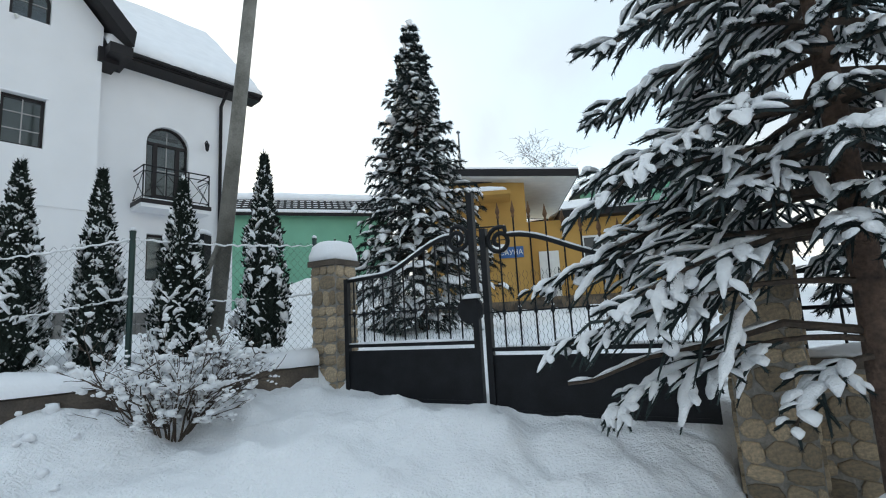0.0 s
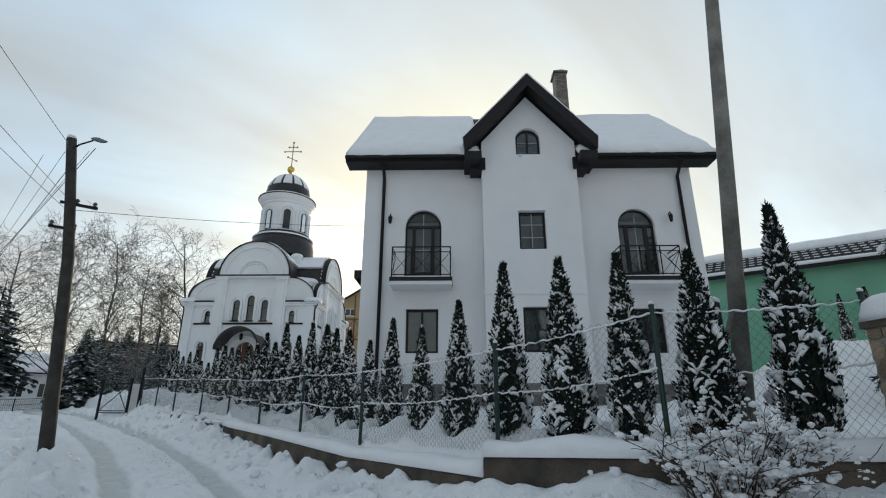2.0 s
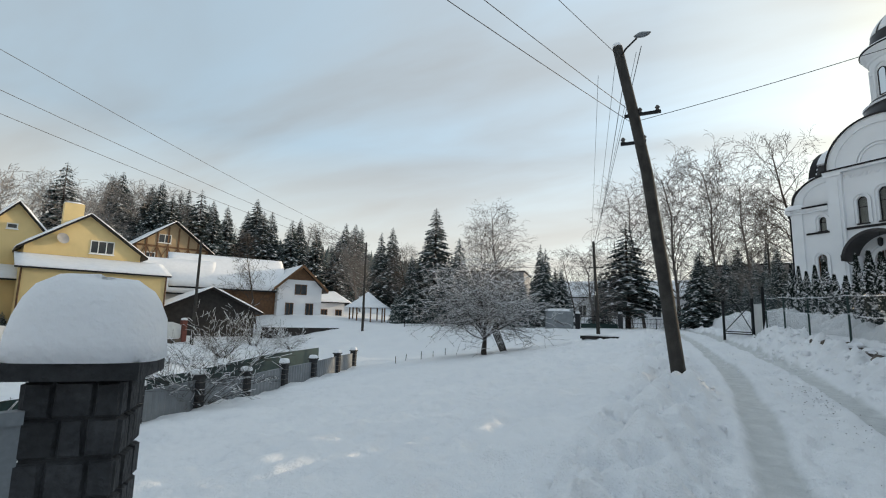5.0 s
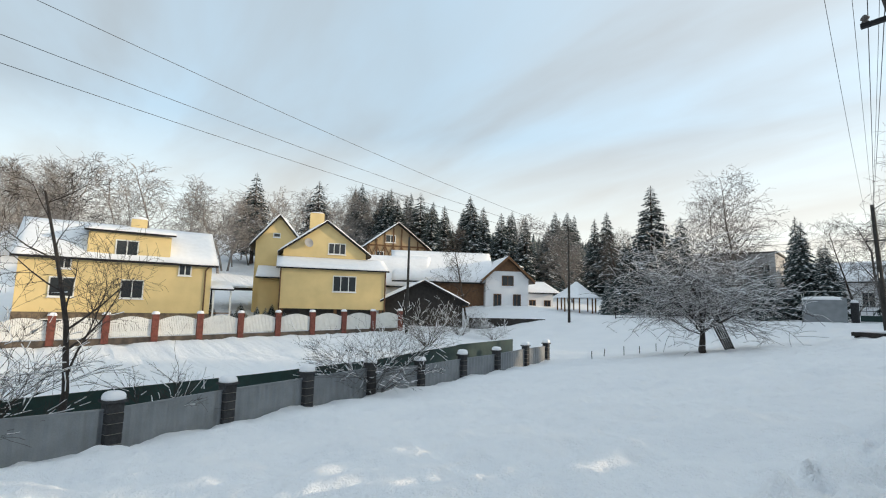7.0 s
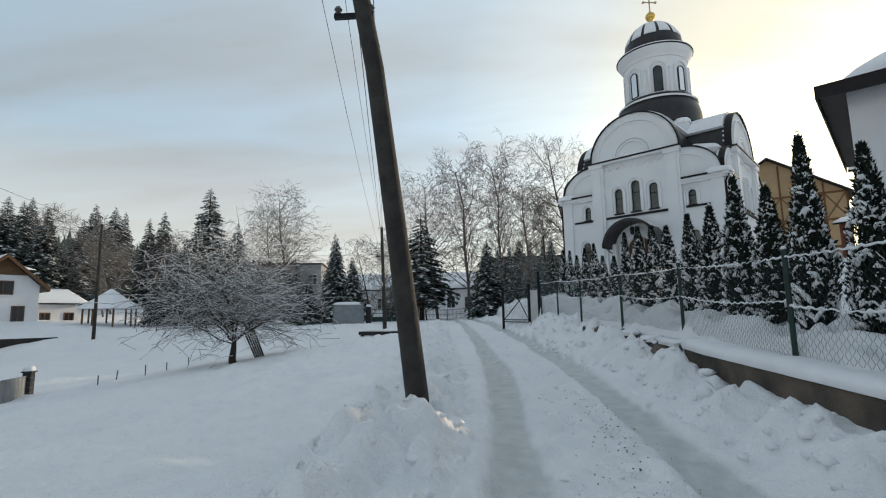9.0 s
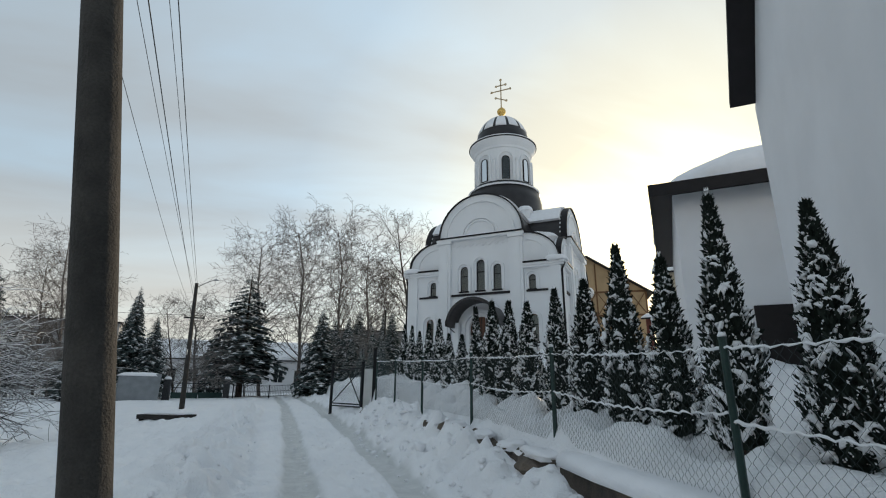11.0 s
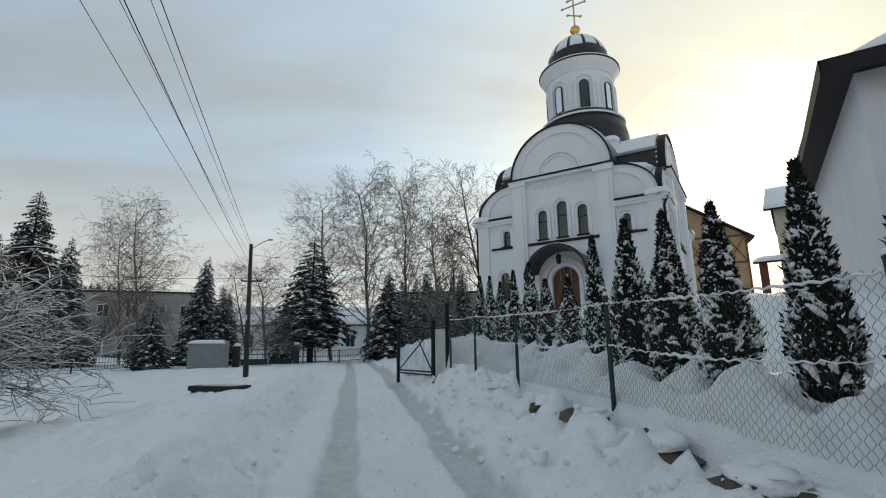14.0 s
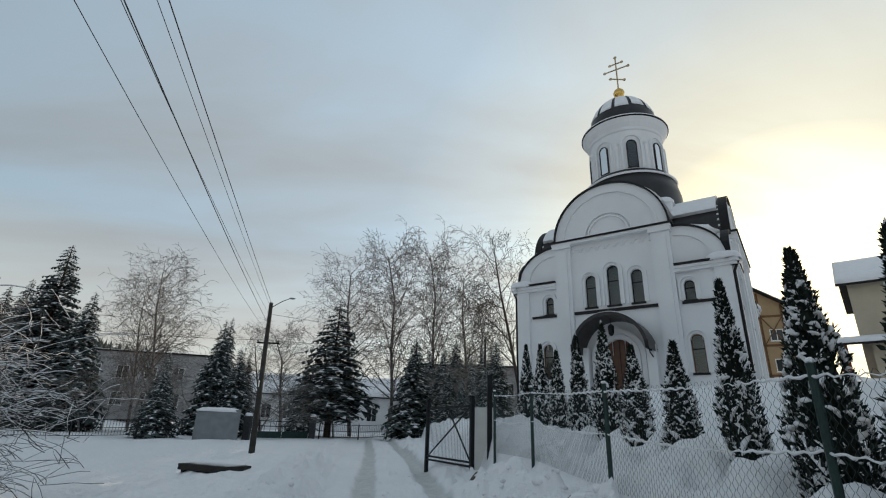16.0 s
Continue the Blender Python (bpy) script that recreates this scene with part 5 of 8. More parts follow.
def gate_leaf(a, b, side, bottom):
    """One leaf from its hinge post at a to its meeting post at b; the top bar sweeps up to the middle."""
    L = (b - a).length
    rz = math.degrees(math.atan2((b - a).y, (b - a).x))
    g = thing("gate_leaf", pose(a.x, a.y, bottom, 0, 0, rz), "black wrought-iron driveway gate leaf with lower sheet panel", "gate", "leaves of the driveway gate")
    H = 0.55                                   # height of the sheet panel
    low, high = 1.46, 1.86                     # top bar at the hinge and below the scroll

    def top(x):
        t = x / L
        return low + 0.10 * t + (high - low - 0.10) * sstep(0.30, 0.82, t)

    part("hinge_post", Geo().box(0.0, 0.06, -0.03, 0.03, 0.0, low + 0.03), "iron", g)
    part("meeting_post", Geo().box(L - 0.07, L, -0.035, 0.035, -0.05, 2.30 if side > 0 else 1.95), "iron", g)
    part("sheet_panel", Geo().box(0.06, L - 0.07, -0.012, 0.012, 0.03, H), "iron", g, "flat black sheet panel")
    for z in (0.02, H + 0.02, H + 0.10):
        part("rail", Geo().box(0.06, L - 0.07, -0.02, 0.02, z - 0.02, z + 0.02), "iron", g)
    part("rail_snow", Geo().mound(L / 2, -0.012, H + 0.12, L - 0.2, 0.05, 0.03, n=24, rough=0.4), "snow", g, "line of snow on the rail", smooth=True)
    n = 22
    pts = [(0.05 + (L - 0.35) * i / n, 0, top(0.05 + (L - 0.35) * i / n)) for i in range(n + 1)]
    # scroll at the middle end
    cx, cz, r0 = L - 0.22, top(L - 0.30) - 0.05, 0.155
    for i in range(26):
        a_ = radians(115 - i * 22)
        r = r0 * (1 - i / 36)
        pts.append((cx + r * math.cos(a_), 0, cz + r * math.sin(a_)))
    part("top_bar", Geo().tube(pts, 0.026, 6), "iron", g, smooth=True)
    part("top_snow", Geo().tube([(x, -0.004, z + 0.026) for x, _, z in pts[: n + 2]], [0.005] + [0.016 + 0.008 * noise.noise((i * 0.9, 2, side)) for i in range(n)] + [0.004], 6), "snow", g, "line of snow on the top bar", smooth=True)
    count = 11
    for i in range(count):
        x = 0.14 + (L - 0.36) * i / (count - 1)
        zt = top(x)
        spear = side < 0
        tall = zt + (0.20 if spear else 0.0)
        bar = part("bar", Geo().tube([(x, 0, H + 0.08), (x, 0, tall)], 0.010, 6), "iron", g)
        part("collar", Geo().lathe([(0.010, 1.0), (0.022, 1.02), (0.022, 1.05), (0.010, 1.07)], 8, x, 0), "iron", bar)
        if spear:
            part("spear_tip", Geo().lathe([(0.010, tall - 0.02), (0.020, tall), (0.012, tall + 0.02), (0.026, tall + 0.06), (0.012, tall + 0.12), (0.002, tall + 0.17)], 8, x, 0), "timber", bar, "rust-brown spear tip")
        if random.random() < 0.7:
            part("collar_snow", Geo().blob((x, -0.01, 1.085), 0.018, 0.018, 0.014, seed=i), "snow", bar)
    part("mid_rail", Geo().box(0.06, L - 0.07, -0.008, 0.008, 1.03, 1.045), "iron", g)
    # fine mesh behind the bars
    gm = Geo()
    step, z0, z1 = 0.042, H + 0.10, 1.50
    k = 0
    x = 0.07
    while x < L - 0.08:
        zs = [z0 + step * j for j in range(int((min(z1, top(x) - 0.03) - z0) / step))]
        if len(zs) > 2:
            gm.tube([(x + (step * 0.5 if (j + k) % 2 else 0.0), 0.03, z) for j, z in enumerate(zs)], 0.0022, 3, cap=False)
        x += step * 0.5 + 0.021
        k += 1
    part("wire_mesh", gm, "wire", g, "fine wire mesh")
    if side > 0:
        part("lock_plate", Geo().lathe([(0.001, -0.05), (0.15, -0.05), (0.15, 0.0), (0.001, 0.0)], 20), "iron", g, "round lock plate").matrix_basis = pose(L - 0.10, -0.03, 1.0, 90)
        part("lock_snow", Geo().mound(L - 0.05, -0.06, 1.12, 0.22, 0.08, 0.05, n=12), "snow", g, "snow on the lock", smooth=True)
    return g


gate_leaf(GATE_A, GATE_M, 1, 0.36)
gate_leaf(GATE_B, GATE_M + Vector((0.06, -0.03, 0)), -1, 0.28)

# stone wall with an iron railing beyond the gate
def stone_wall():
    a, b = Vector((2.2, 4.57, 0)), Vector((5.4, 2.85, 0))
    L = (b - a).length
    w = thing("stone_wall", pose(a.x, a.y, -0.22, 0, 0, math.degrees(math.atan2(b.y - a.y, b.x - a.x))), "low fieldstone wall with an iron railing on top", "wall")
    part("core", Geo().box(0, L, 0, 0.35, -0.9, 0.95), "mortar", w)
    part("coping", Geo().box(-0.03, L + 0.03, -0.05, 0.40, 0.95, 1.03), "concrete", w)
    clad(w, L, -0.5, 0.93, random.Random(8), STONES, [pose(L / 2, 0, 0)])
    part("coping_snow", Geo().mound(L / 2, 0.16, 1.03, L, 0.42, 0.12, n=24), "snow", w, "strip of snow", smooth=True)
    for z in (1.25, 1.42, 1.72):
        part("rail", Geo().tube([(0, 0.17, z), (L, 0.17, z)], 0.018, 5), "iron", w)
    for i in range(14):
        part("bar", Geo().tube([(0.1 + i * L / 14, 0.17, 1.03), (0.1 + i * L / 14, 0.17, 1.78)], 0.011, 5), "iron", w)


stone_wall()


# ---- concrete retaining wall under the mesh fence ----
def retaining(name, pts, tops, thick, label, snow=0.16):
    w = thing(name, pose(*pts[0], 0), label, "retaining wall", "retaining walls")
    o = Vector(pts[0])
    g = Geo()
    rnd = random.Random(3)
    fine, ft = [], []
    for (a, b), (ta, tb) in zip(zip(pts, pts[1:]), zip(tops, tops[1:])):
        n = max(2, int((Vector(b) - Vector(a)).length / 0.35))
        for i in range(n):
            fine.append(Vector(a).lerp(Vector(b), i / n) - o)
            ft.append(ta + (tb - ta) * i / n)
    fine.append(Vector(pts[-1]) - o)
    ft.append(tops[-1])
    vs, sn = [], []
    for i, p in enumerate(fine):
        d = (fine[min(i + 1, len(fine) - 1)] - fine[max(i - 1, 0)]).normalized()
        s = Vector((-d.y, d.x))
        s = s if s.y > 0 else -s
        wob = 0.012 * noise.noise((i * 0.7, 3, 1))
        for off, z in ((0, -1.2), (0, ft[i] - 0.02), (0.02, ft[i]), (thick, ft[i]), (thick, -1.2)):
            q = p + s * (off + (wob if off < 0.1 else 0))
            vs.append((q.x, q.y, z))
        h = snow * (1 + 0.35 * noise.noise((i * 0.5, 8.0, o.x)))
        for off, k in ((-0.035 - 0.02 * noise.noise((i * 0.8, 1, 1)), 0.004), (-0.05, 0.35), (-0.01, 0.8), (0.09, 1.0), (thick * 0.6, 1.02), (thick + 0.35, 0.9), (thick + 0.4, 0.0)):
            q = p + s * off
            sn.append((q.x, q.y, ft[i] + h * k + (0.004 if k == 0 else 0)))
    n = len(fine)
    fs = [(i * 5 + k, (i + 1) * 5 + k, (i + 1) * 5 + k + 1, i * 5 + k + 1) for i in range(n - 1) for k in range(4)]
    fs += [tuple(range(5)), tuple((n - 1) * 5 + k for k in (4, 3, 2, 1, 0))]
    part("wall_face", Geo().add(vs, fs), "concrete", w, "water-stained grey concrete")
    fs = [(i * 7 + k, (i + 1) * 7 + k, (i + 1) * 7 + k + 1, i * 7 + k + 1) for i in range(n - 1) for k in range(6)]
    fs += [tuple(range(7)), tuple((n - 1) * 7 + k for k in range(6, -1, -1))]
    part("snow_layer", Geo().add(sn, fs), "snow", w, "thick layer of snow", smooth=True)
    return w


retaining("retaining_wall", [(-5.86, 4.68), (-4.2, 5.45), (-2.24, 6.72)], [0.70, 0.76, 0.80], 0.28, "low stained concrete wall under thick snow", 0.2)
retaining("retaining_wall", [(-17.9, 4.78), (-17.0, 4.74), (-13.7, 4.70), (-9.4, 4.68), (-5.88, 4.70)], [0.78, 0.74, 0.64, 0.46, 0.47], 0.26, "long low concrete wall under thick snow", 0.17)
for i, (x, y, w, h, z) in enumerate(((-18.45, 4.72, 0.95, 0.30, 0.66), (-19.35, 4.66, 0.6, 0.24, 0.72), (-20.5, 4.55, 0.75, 0.28, 0.78), (-21.9, 4.5, 0.4, 0.2, 0.90), (-23.1, 4.4, 0.65, 0.24, 0.93), (-25.2, 4.2, 0.45, 0.22, 1.02), (-30.9, 3.95, 1.1, 0.58, 0.62))):
    r = thing("concrete_block", pose(x, y, z - 0.05, 4, 3, 12 - 9 * i), "broken lump of dark concrete sticking out of snow", "concrete block", "lumps of broken concrete")
    part("lump", Geo().blob((0, 0, h * 0.35), w * 0.55, 0.24, h * 0.55, seed=i + 0.5, n=13, rings=8, rough=0.8), "concrete", r)
    part("snow_top", Geo().mound(0, 0.10, h * 0.70, w * 1.0, 0.46, 0.10, n=18, seed=i, sq=2.0, rough=0.4), "snow", r, "pillow of snow", smooth=True)


# ---- mesh fence ----
FENCE = [(-2.35, 7.0, 0.95, 2.45), (-4.1, 5.87, 0.95, 2.45), (-6.03, 5.10, 0.80, 2.12), (-9.6, 5.02, 0.72, 2.02), (-12.4, 5.0, 0.85, 2.10), (-15.3, 5.0, 0.90, 2.10), (-18.4, 5.0, 1.08, 2.27),
         (-22.05, 4.97, 1.22, 2.45), (-25.2, 4.60, 1.3, 2.55), (-28.5, 4.40, 1.5, 2.75), (-31.2, 4.12, 1.5, 2.85)]


def chain_panel(a, b, parent, fine=True):
    """Woven wire between two posts, with two snow-laden strands."""
    (ax, ay, az, at), (bx, by, bz, bt) = a, b
    L = math.hypot(bx - ax, by - ay)
    cell = 0.046 if fine else 0.055
    n = int(L / cell)
    g = Geo()
    at_ = lambda u, v: (ax + (bx - ax) * u, ay + (by - ay) * u, (az + (bz - az) * u) * (1 - v) + (at + (bt - at) * u) * v - 0.06)
    rows = int(1.3 / cell)
    for i in range(n):
        pts = []
        for j in range(rows + 1):
            u = (i + (1.0 if (i + j) % 2 else 0.0)) / n
            x, y, z = at_(min(1, max(0, u)), j / rows)
            k = 0.006 * (1 if (i + j) % 2 else -1)
            pts.append((x, y + k, z))
        g.tube(pts, 0.0021, 3, cap=False)
    p = part("wire_netting", g, "wire", parent, "diamond wire netting")
    rnd = random.Random(int(-ax * 10))
    for v in (0.98, 0.55) if fine else (0.98, 0.5):
        pts, rad = [], []
        m = int(L / 0.05)
        for i in range(m + 1):
            u = i / m
            x, y, z = at_(u, v)
            z -= 0.10 * math.sin(math.pi * u) * (0.3 if v > 0.9 else 0.7)
            z += 0.010 * math.sin(i * 1.9) + 0.006 * rnd.uniform(-1, 1)
            pts.append((x, y - 0.012, z))
            heavy = noise.noise((x * 1.1, v * 9, 2.0))
            rad.append(max(0.004, 0.010 + 0.014 * heavy + 0.004 * rnd.uniform(-1, 1)))
        part("snow_strand", Geo().tube(pts, rad, 6), "rime", parent, "snow-laden tension wire", smooth=True)


def make_fence():
    f = thing("chain_link_fence", pose(0, 0, 0), "green chain-link fence with snow-laden wires along the lane", "fence")
    for x, y, z0, z1 in FENCE:
        p = part("post", Geo().tube([(x, y, z0 - 0.4), (x, y, z1)], 0.032 if x < -3 else 0.03, 8), "greenpost", f, "dark green steel post")
        part("post_cap", Geo().lathe([(0.036, z1 - 0.01), (0.036, z1 + 0.01), (0.0, z1 + 0.02)], 8, x, y), "greenpost", p)
        part("post_snow", Geo().blob((x, y, z1 + 0.03), 0.035, 0.035, 0.025, seed=x), "snow", p)
    for i, (a, b) in enumerate(zip(FENCE, FENCE[1:])):
        chain_panel(a, b, f, fine=i not in (3, 4))
    return f


make_fence()


# ---- thujas behind the fence ----
def thuja_meshes(h, r, seed):
    """Foliage of many flat upright sprays, and the snow lying on it."""
    rnd = random.Random(seed)
    leaf, snow = Geo(), Geo()
    prof = lambda t: r * (0.55 + 0.45 * min(1, t / 0.18)) * (1 - t ** 1.4) * (1.0 if t < 0.85 else 1 - (t - 0.85) * 3.0) if t < 1 else 0.0
    lump = lambda a, t: 1 + 0.50 * noise.noise((math.cos(a) * 2.0 + seed, math.sin(a) * 2.0, t * h * 1.9)) + 0.22 * noise.noise((math.cos(a) * 4 + seed, math.sin(a) * 4, t * h * 7.0))
    vs, fs = [], []
    count = int(5200 * h * r / 1.15)
    for i in range(count):
        t = rnd.random() ** 1.15 * 0.97 + 0.01
        a = rnd.uniform(0, 2 * math.pi)
        rad = prof(t) * lump(a, t) * rnd.uniform(0.72, 1.06)
        if rad <= 0.0:
            rad = 0.01
        p = Vector((rad * math.cos(a), rad * math.sin(a), t * h))
        out = Vector((math.cos(a), math.sin(a), 0))
        d = (out * rnd.uniform(0.25, 0.8) + Vector((rnd.uniform(-0.35, 0.35), rnd.uniform(-0.35, 0.35), rnd.uniform(0.35, 1.0)))).normalized()
        w = d.cross(out + Vector((rnd.uniform(-0.6, 0.6), rnd.uniform(-0.6, 0.6), 0.2))).normalized()
        ln, wd = rnd.uniform(0.05, 0.105), rnd.uniform(0.012, 0.024)
        o = len(vs)
        vs += [tuple(p), tuple(p + d * ln * 0.5 + w * wd), tuple(p + d * ln), tuple(p + d * ln * 0.45 - w * wd)]
        fs.append((o, o + 1, o + 2, o + 3))
    # thin leading shoots at the tip
    for i in range(60):
        a, t = rnd.uniform(0, 6.28), rnd.uniform(0.78, 0.96)
        k = 0.03 + 0.10 * (1 - t)
        p = Vector((k * math.cos(a), k * math.sin(a), t * h))
        q = p + Vector((0.05 * math.cos(a), 0.05 * math.sin(a), rnd.uniform(0.06, 0.05 + (1.03 - t) * h * 0.7)))
        w = Vector((-math.sin(a), math.cos(a), 0)) * 0.008
        o = len(vs)
        vs += [tuple(p - w), tuple(p + w), tuple(q)]
        fs.append((o, o + 1, o + 2))
    leaf.add(vs, fs)
    # dark heart
    leaf.lathe([(r * 0.45, 0.05), (r * 0.62, h * 0.15), (r * 0.5, h * 0.45), (r * 0.25, h * 0.75), (0.01, h * 0.95)], 10)
    # pillows of snow on the shelves of the foliage
    placed = 0
    for i in range(2600):
        t, a = rnd.uniform(0.04, 0.93), rnd.uniform(0, 2 * math.pi)
        if placed >= int(270 * h / 2.4) or lump(a, t) < lump(a, t + 0.05) - 0.03:
            continue
        placed += 1
        rad = prof(t) * lump(a, t) * 0.98
        wdt, tilt = rnd.uniform(0.025, 0.075) * (0.7 + 0.5 * (1 - t)), rnd.uniform(-1.3, 1.3)
        pts = [Vector((rad * math.cos(a + j * wdt / max(rad, 0.06)), rad * math.sin(a + j * wdt / max(rad, 0.06)), t * h + 0.03 - 0.015 * abs(j) + tilt * j * wdt + rnd.uniform(-0.015, 0.015))) for j in (-1, 0, 1)]
        snow.pad(pts, wdt * rnd.uniform(0.5, 0.85), wdt * rnd.uniform(0.4, 0.8), i * 0.37, 0.03)
    for i in range(int(170 * h / 2.4)):
        t, a = rnd.uniform(0.06, 0.9), rnd.uniform(0, 2 * math.pi)
        rad = prof(t) * lump(a, t) * 0.97
        s = rnd.uniform(0.012, 0.030) * (0.6 + r)
        snow.blob((rad * math.cos(a), rad * math.sin(a), t * h + 0.03), s * rnd.uniform(0.8, 1.4), s * rnd.uniform(0.8, 1.4), s * rnd.uniform(0.55, 0.95), seed=i * 0.7, n=5, rings=3, rough=0.5)
    # fine dusting of snow on outer sprays
    vs, fs = [], []
    for i in range(int(count * 0.18)):
        t, a = rnd.uniform(0.05, 0.99), rnd.uniform(0, 2 * math.pi)
        rad = prof(t) * lump(a, t) * rnd.uniform(0.98, 1.10) + 0.01
        p = Vector((rad * math.cos(a), rad * math.sin(a), t * h))
        e1 = Vector((rnd.uniform(-1, 1), rnd.uniform(-1, 1), rnd.uniform(-0.2, 0.9))).normalized()
        e2 = e1.orthogonal().normalized()
        s = rnd.uniform(0.010, 0.024)
        o = len(vs)
        vs += [tuple(p - e1 * s), tuple(p + e2 * s * 0.6), tuple(p + e1 * s), tuple(p - e2 * s * 0.6)]
        fs.append((o, o + 1, o + 2, o + 3))
    # frost on the leading shoots
    for i in range(70):
        t, a = rnd.uniform(0.84, 1.02), rnd.uniform(0, 6.28)
        k = 0.02 + 0.16 * max(0.0, 1 - t)
        p = Vector((k * math.cos(a), k * math.sin(a), t * h))
        o = len(vs)
        vs += [tuple(p), tuple(p + Vector((0.012, 0, 0.012))), tuple(p + Vector((0.002, 0.004, 0.045))), tuple(p + Vector((-0.010, 0.004, 0.014)))]
        fs.append((o, o + 1, o + 2, o + 3))
    snow.add(vs, fs)
    return leaf.mesh("foliage", "thuja"), snow.mesh("snow", "rime", True)


THUJAS = [thuja_meshes(2.4, 0.36, 1), thuja_meshes(2.4, 0.40, 2), thuja_meshes(2.4, 0.33, 3), thuja_meshes(2.4, 0.37, 4)]
TH_TRUNK = Geo().tube([(0, 0, -0.25), (0, 0, 0.5), (0, 0, 1.9)], [0.035, 0.03, 0.008], 6).mesh("trunk", "bark")


def thuja(x, y, z, h, i, wide=1.0):
    fol, sn = THUJAS[i % 4]
    k = h / 2.4
    t = thing("thuja", pose(x, y, z, 0, 0, i * 67.0), "columnar thuja dusted with clumps of snow", "shrub", "thuja hedge along the fence")
    t.scale = (wide * (0.80 + 0.09 * k), wide * (0.80 + 0.09 * k), k)
    for name, me in (("trunk", TH_TRUNK), ("foliage", fol), ("snow", sn)):
        part(name, me, None, t, kind="" if name == "trunk" else "stuff")


for i, (x, y, z, h, w) in enumerate(HEDGE):
    thuja(x, y, min(z, gz(x, y) + 0.05), h + max(0.0, z - gz(x, y) - 0.05), i, w)


# ---- poles and wires ----
def wire_run(name, a, b, sag, label, r=0.008, n=20):
    a, b = Vector(a), Vector(b)
    pts = [a.lerp(b, i / n) - Vector((0, 0, sag * 4 * (i / n) * (1 - i / n))) for i in range(n + 1)]
    return solid(name, Geo().tube(pts, r, 4), "cable", label, "cable", group="overhead cables")


def insulator(parent, x, y, z):
    part("insulator", Geo().lathe([(0.02, z), (0.05, z + 0.02), (0.03, z + 0.05), (0.055, z + 0.08), (0.03, z + 0.12), (0.0, z + 0.14)], 8, x, y), "ceramic", parent)


# near concrete pole beside the gate
p1 = thing("utility_pole", pose(-3.69, 6.91, 1.0), "grey weathered round utility pole by the fence", "utility pole")
part("shaft", Geo().tube([(-0.05, 0, -0.5), (0.29, 0.0, 3.0), (0.91, -0.02, 9.5)], [0.108, 0.098, 0.076], 14), "poleconc", p1, smooth=True)
part("meter_box", Geo().box(-0.32, -0.14, 0.0, 0.2, 1.15, 1.60), "iron", p1, "dark meter box")
part("meter_snow", Geo().mound(-0.23, 0.1, 1.60, 0.24, 0.26, 0.08, n=10), "snow", p1, smooth=True)
part("cable_loop", Geo().tube([(0.12, -0.12, 1.4), (0.0, -0.17, 1.05), (-0.16, -0.17, 0.85), (-0.3, -0.12, 0.9)], 0.035, 7), "poleconc", p1, "grey pipe elbow", smooth=True)

# leaning tarred pole with a street lamp arm
p2 = thing("street_lamp", pose(-15.67, 0.51, gz(-15.67, 0.51) - 0.03), "dark leaning timber pole with lamp arm and insulators", "street lamp")
top2 = Vector((0.95, -0.93, 7.1))
part("shaft", Geo().tube([(-0.03, 0, -0.4), (0.0, 0, 0.0), tuple(top2 * 0.3 + Vector((0, 0.07, 0))), tuple(top2 * 0.6 + Vector((0, 0.12, 0))), tuple(top2 * 0.8 + Vector((0, 0.07, 0))), tuple(top2)], [0.155, 0.15, 0.135, 0.12, 0.112, 0.105], 14), "polewood", p2, smooth=True)
part("snow_tip", Geo().mound(top2.x, top2.y, top2.z, 0.2, 0.2, 0.09, n=10), "snow", p2, smooth=True)
arm = part("lamp_arm", Geo().tube([(top2.x, top2.y, 6.75), (top2.x + 0.12, top2.y + 0.18, 6.95), (top2.x + 0.18, top2.y + 0.42, 7.12)], 0.02, 6), "iron", p2)
part("lamp_head", Geo().blob((top2.x + 0.2, top2.y + 0.52, 7.16), 0.09, 0.17, 0.05, n=10), "zinc", arm, smooth=True)
for zz, s in ((5.55, 1), (4.95, -1)):
    c = top2 * (zz / 7.1)
    ca = part("cross_arm", Geo().box(c.x - 0.03, c.x + 0.03, c.y - (0.12 if s > 0 else 0.30), c.y + (0.62 if s > 0 else 0.22), zz - 0.03, zz + 0.03), "iron", p2, "short iron cross arm")
    insulator(ca, c.x, c.y + (0.55 if s > 0 else -0.25), zz + 0.02)
    insulator(ca, c.x, c.y + (0.2 if s > 0 else 0.18), zz + 0.02)
part("pulley", Geo().blob((top2.x * 0.6, -0.42, 4.55), 0.04, 0.05, 0.08, n=8), "ceramic", p2)
base2 = Vector((-15.67, 0.51, gz(-15.67, 0.51) - 0.03))

# lamp pole near the far turn
p3 = thing("street_lamp", pose(-44.5, -5.4, gz(-44.5, -5.4) - 0.1), "dark timber street lamp pole in the snow", "street lamp")
part("shaft", Geo().tube([(0, 0, -0.4), (-0.35, -0.3, 7.5)], [0.15, 0.10], 12), "polewood", p3, smooth=True)
part("lamp_arm", Geo().tube([(-0.34, -0.3, 7.2), (-0.1, 0.35, 7.55), (0.0, 0.75, 7.7)], 0.02, 5), "iron", p3)
part("lamp_head", Geo().blob((0.02, 0.85, 7.7), 0.08, 0.18, 0.05, n=8), "zinc", p3)
part("cross_arm", Geo().box(-0.33, -0.25, -0.7, 0.45, 5.3, 5.37), "iron", p3)
for y in (-0.65, 0.4):
    insulator(p3, -0.29, y, 5.36)
part("notice", Geo().box(-0.02, 0.12, -0.17, -0.155, 3.1, 3.4), "white", p3, "small pale notice")

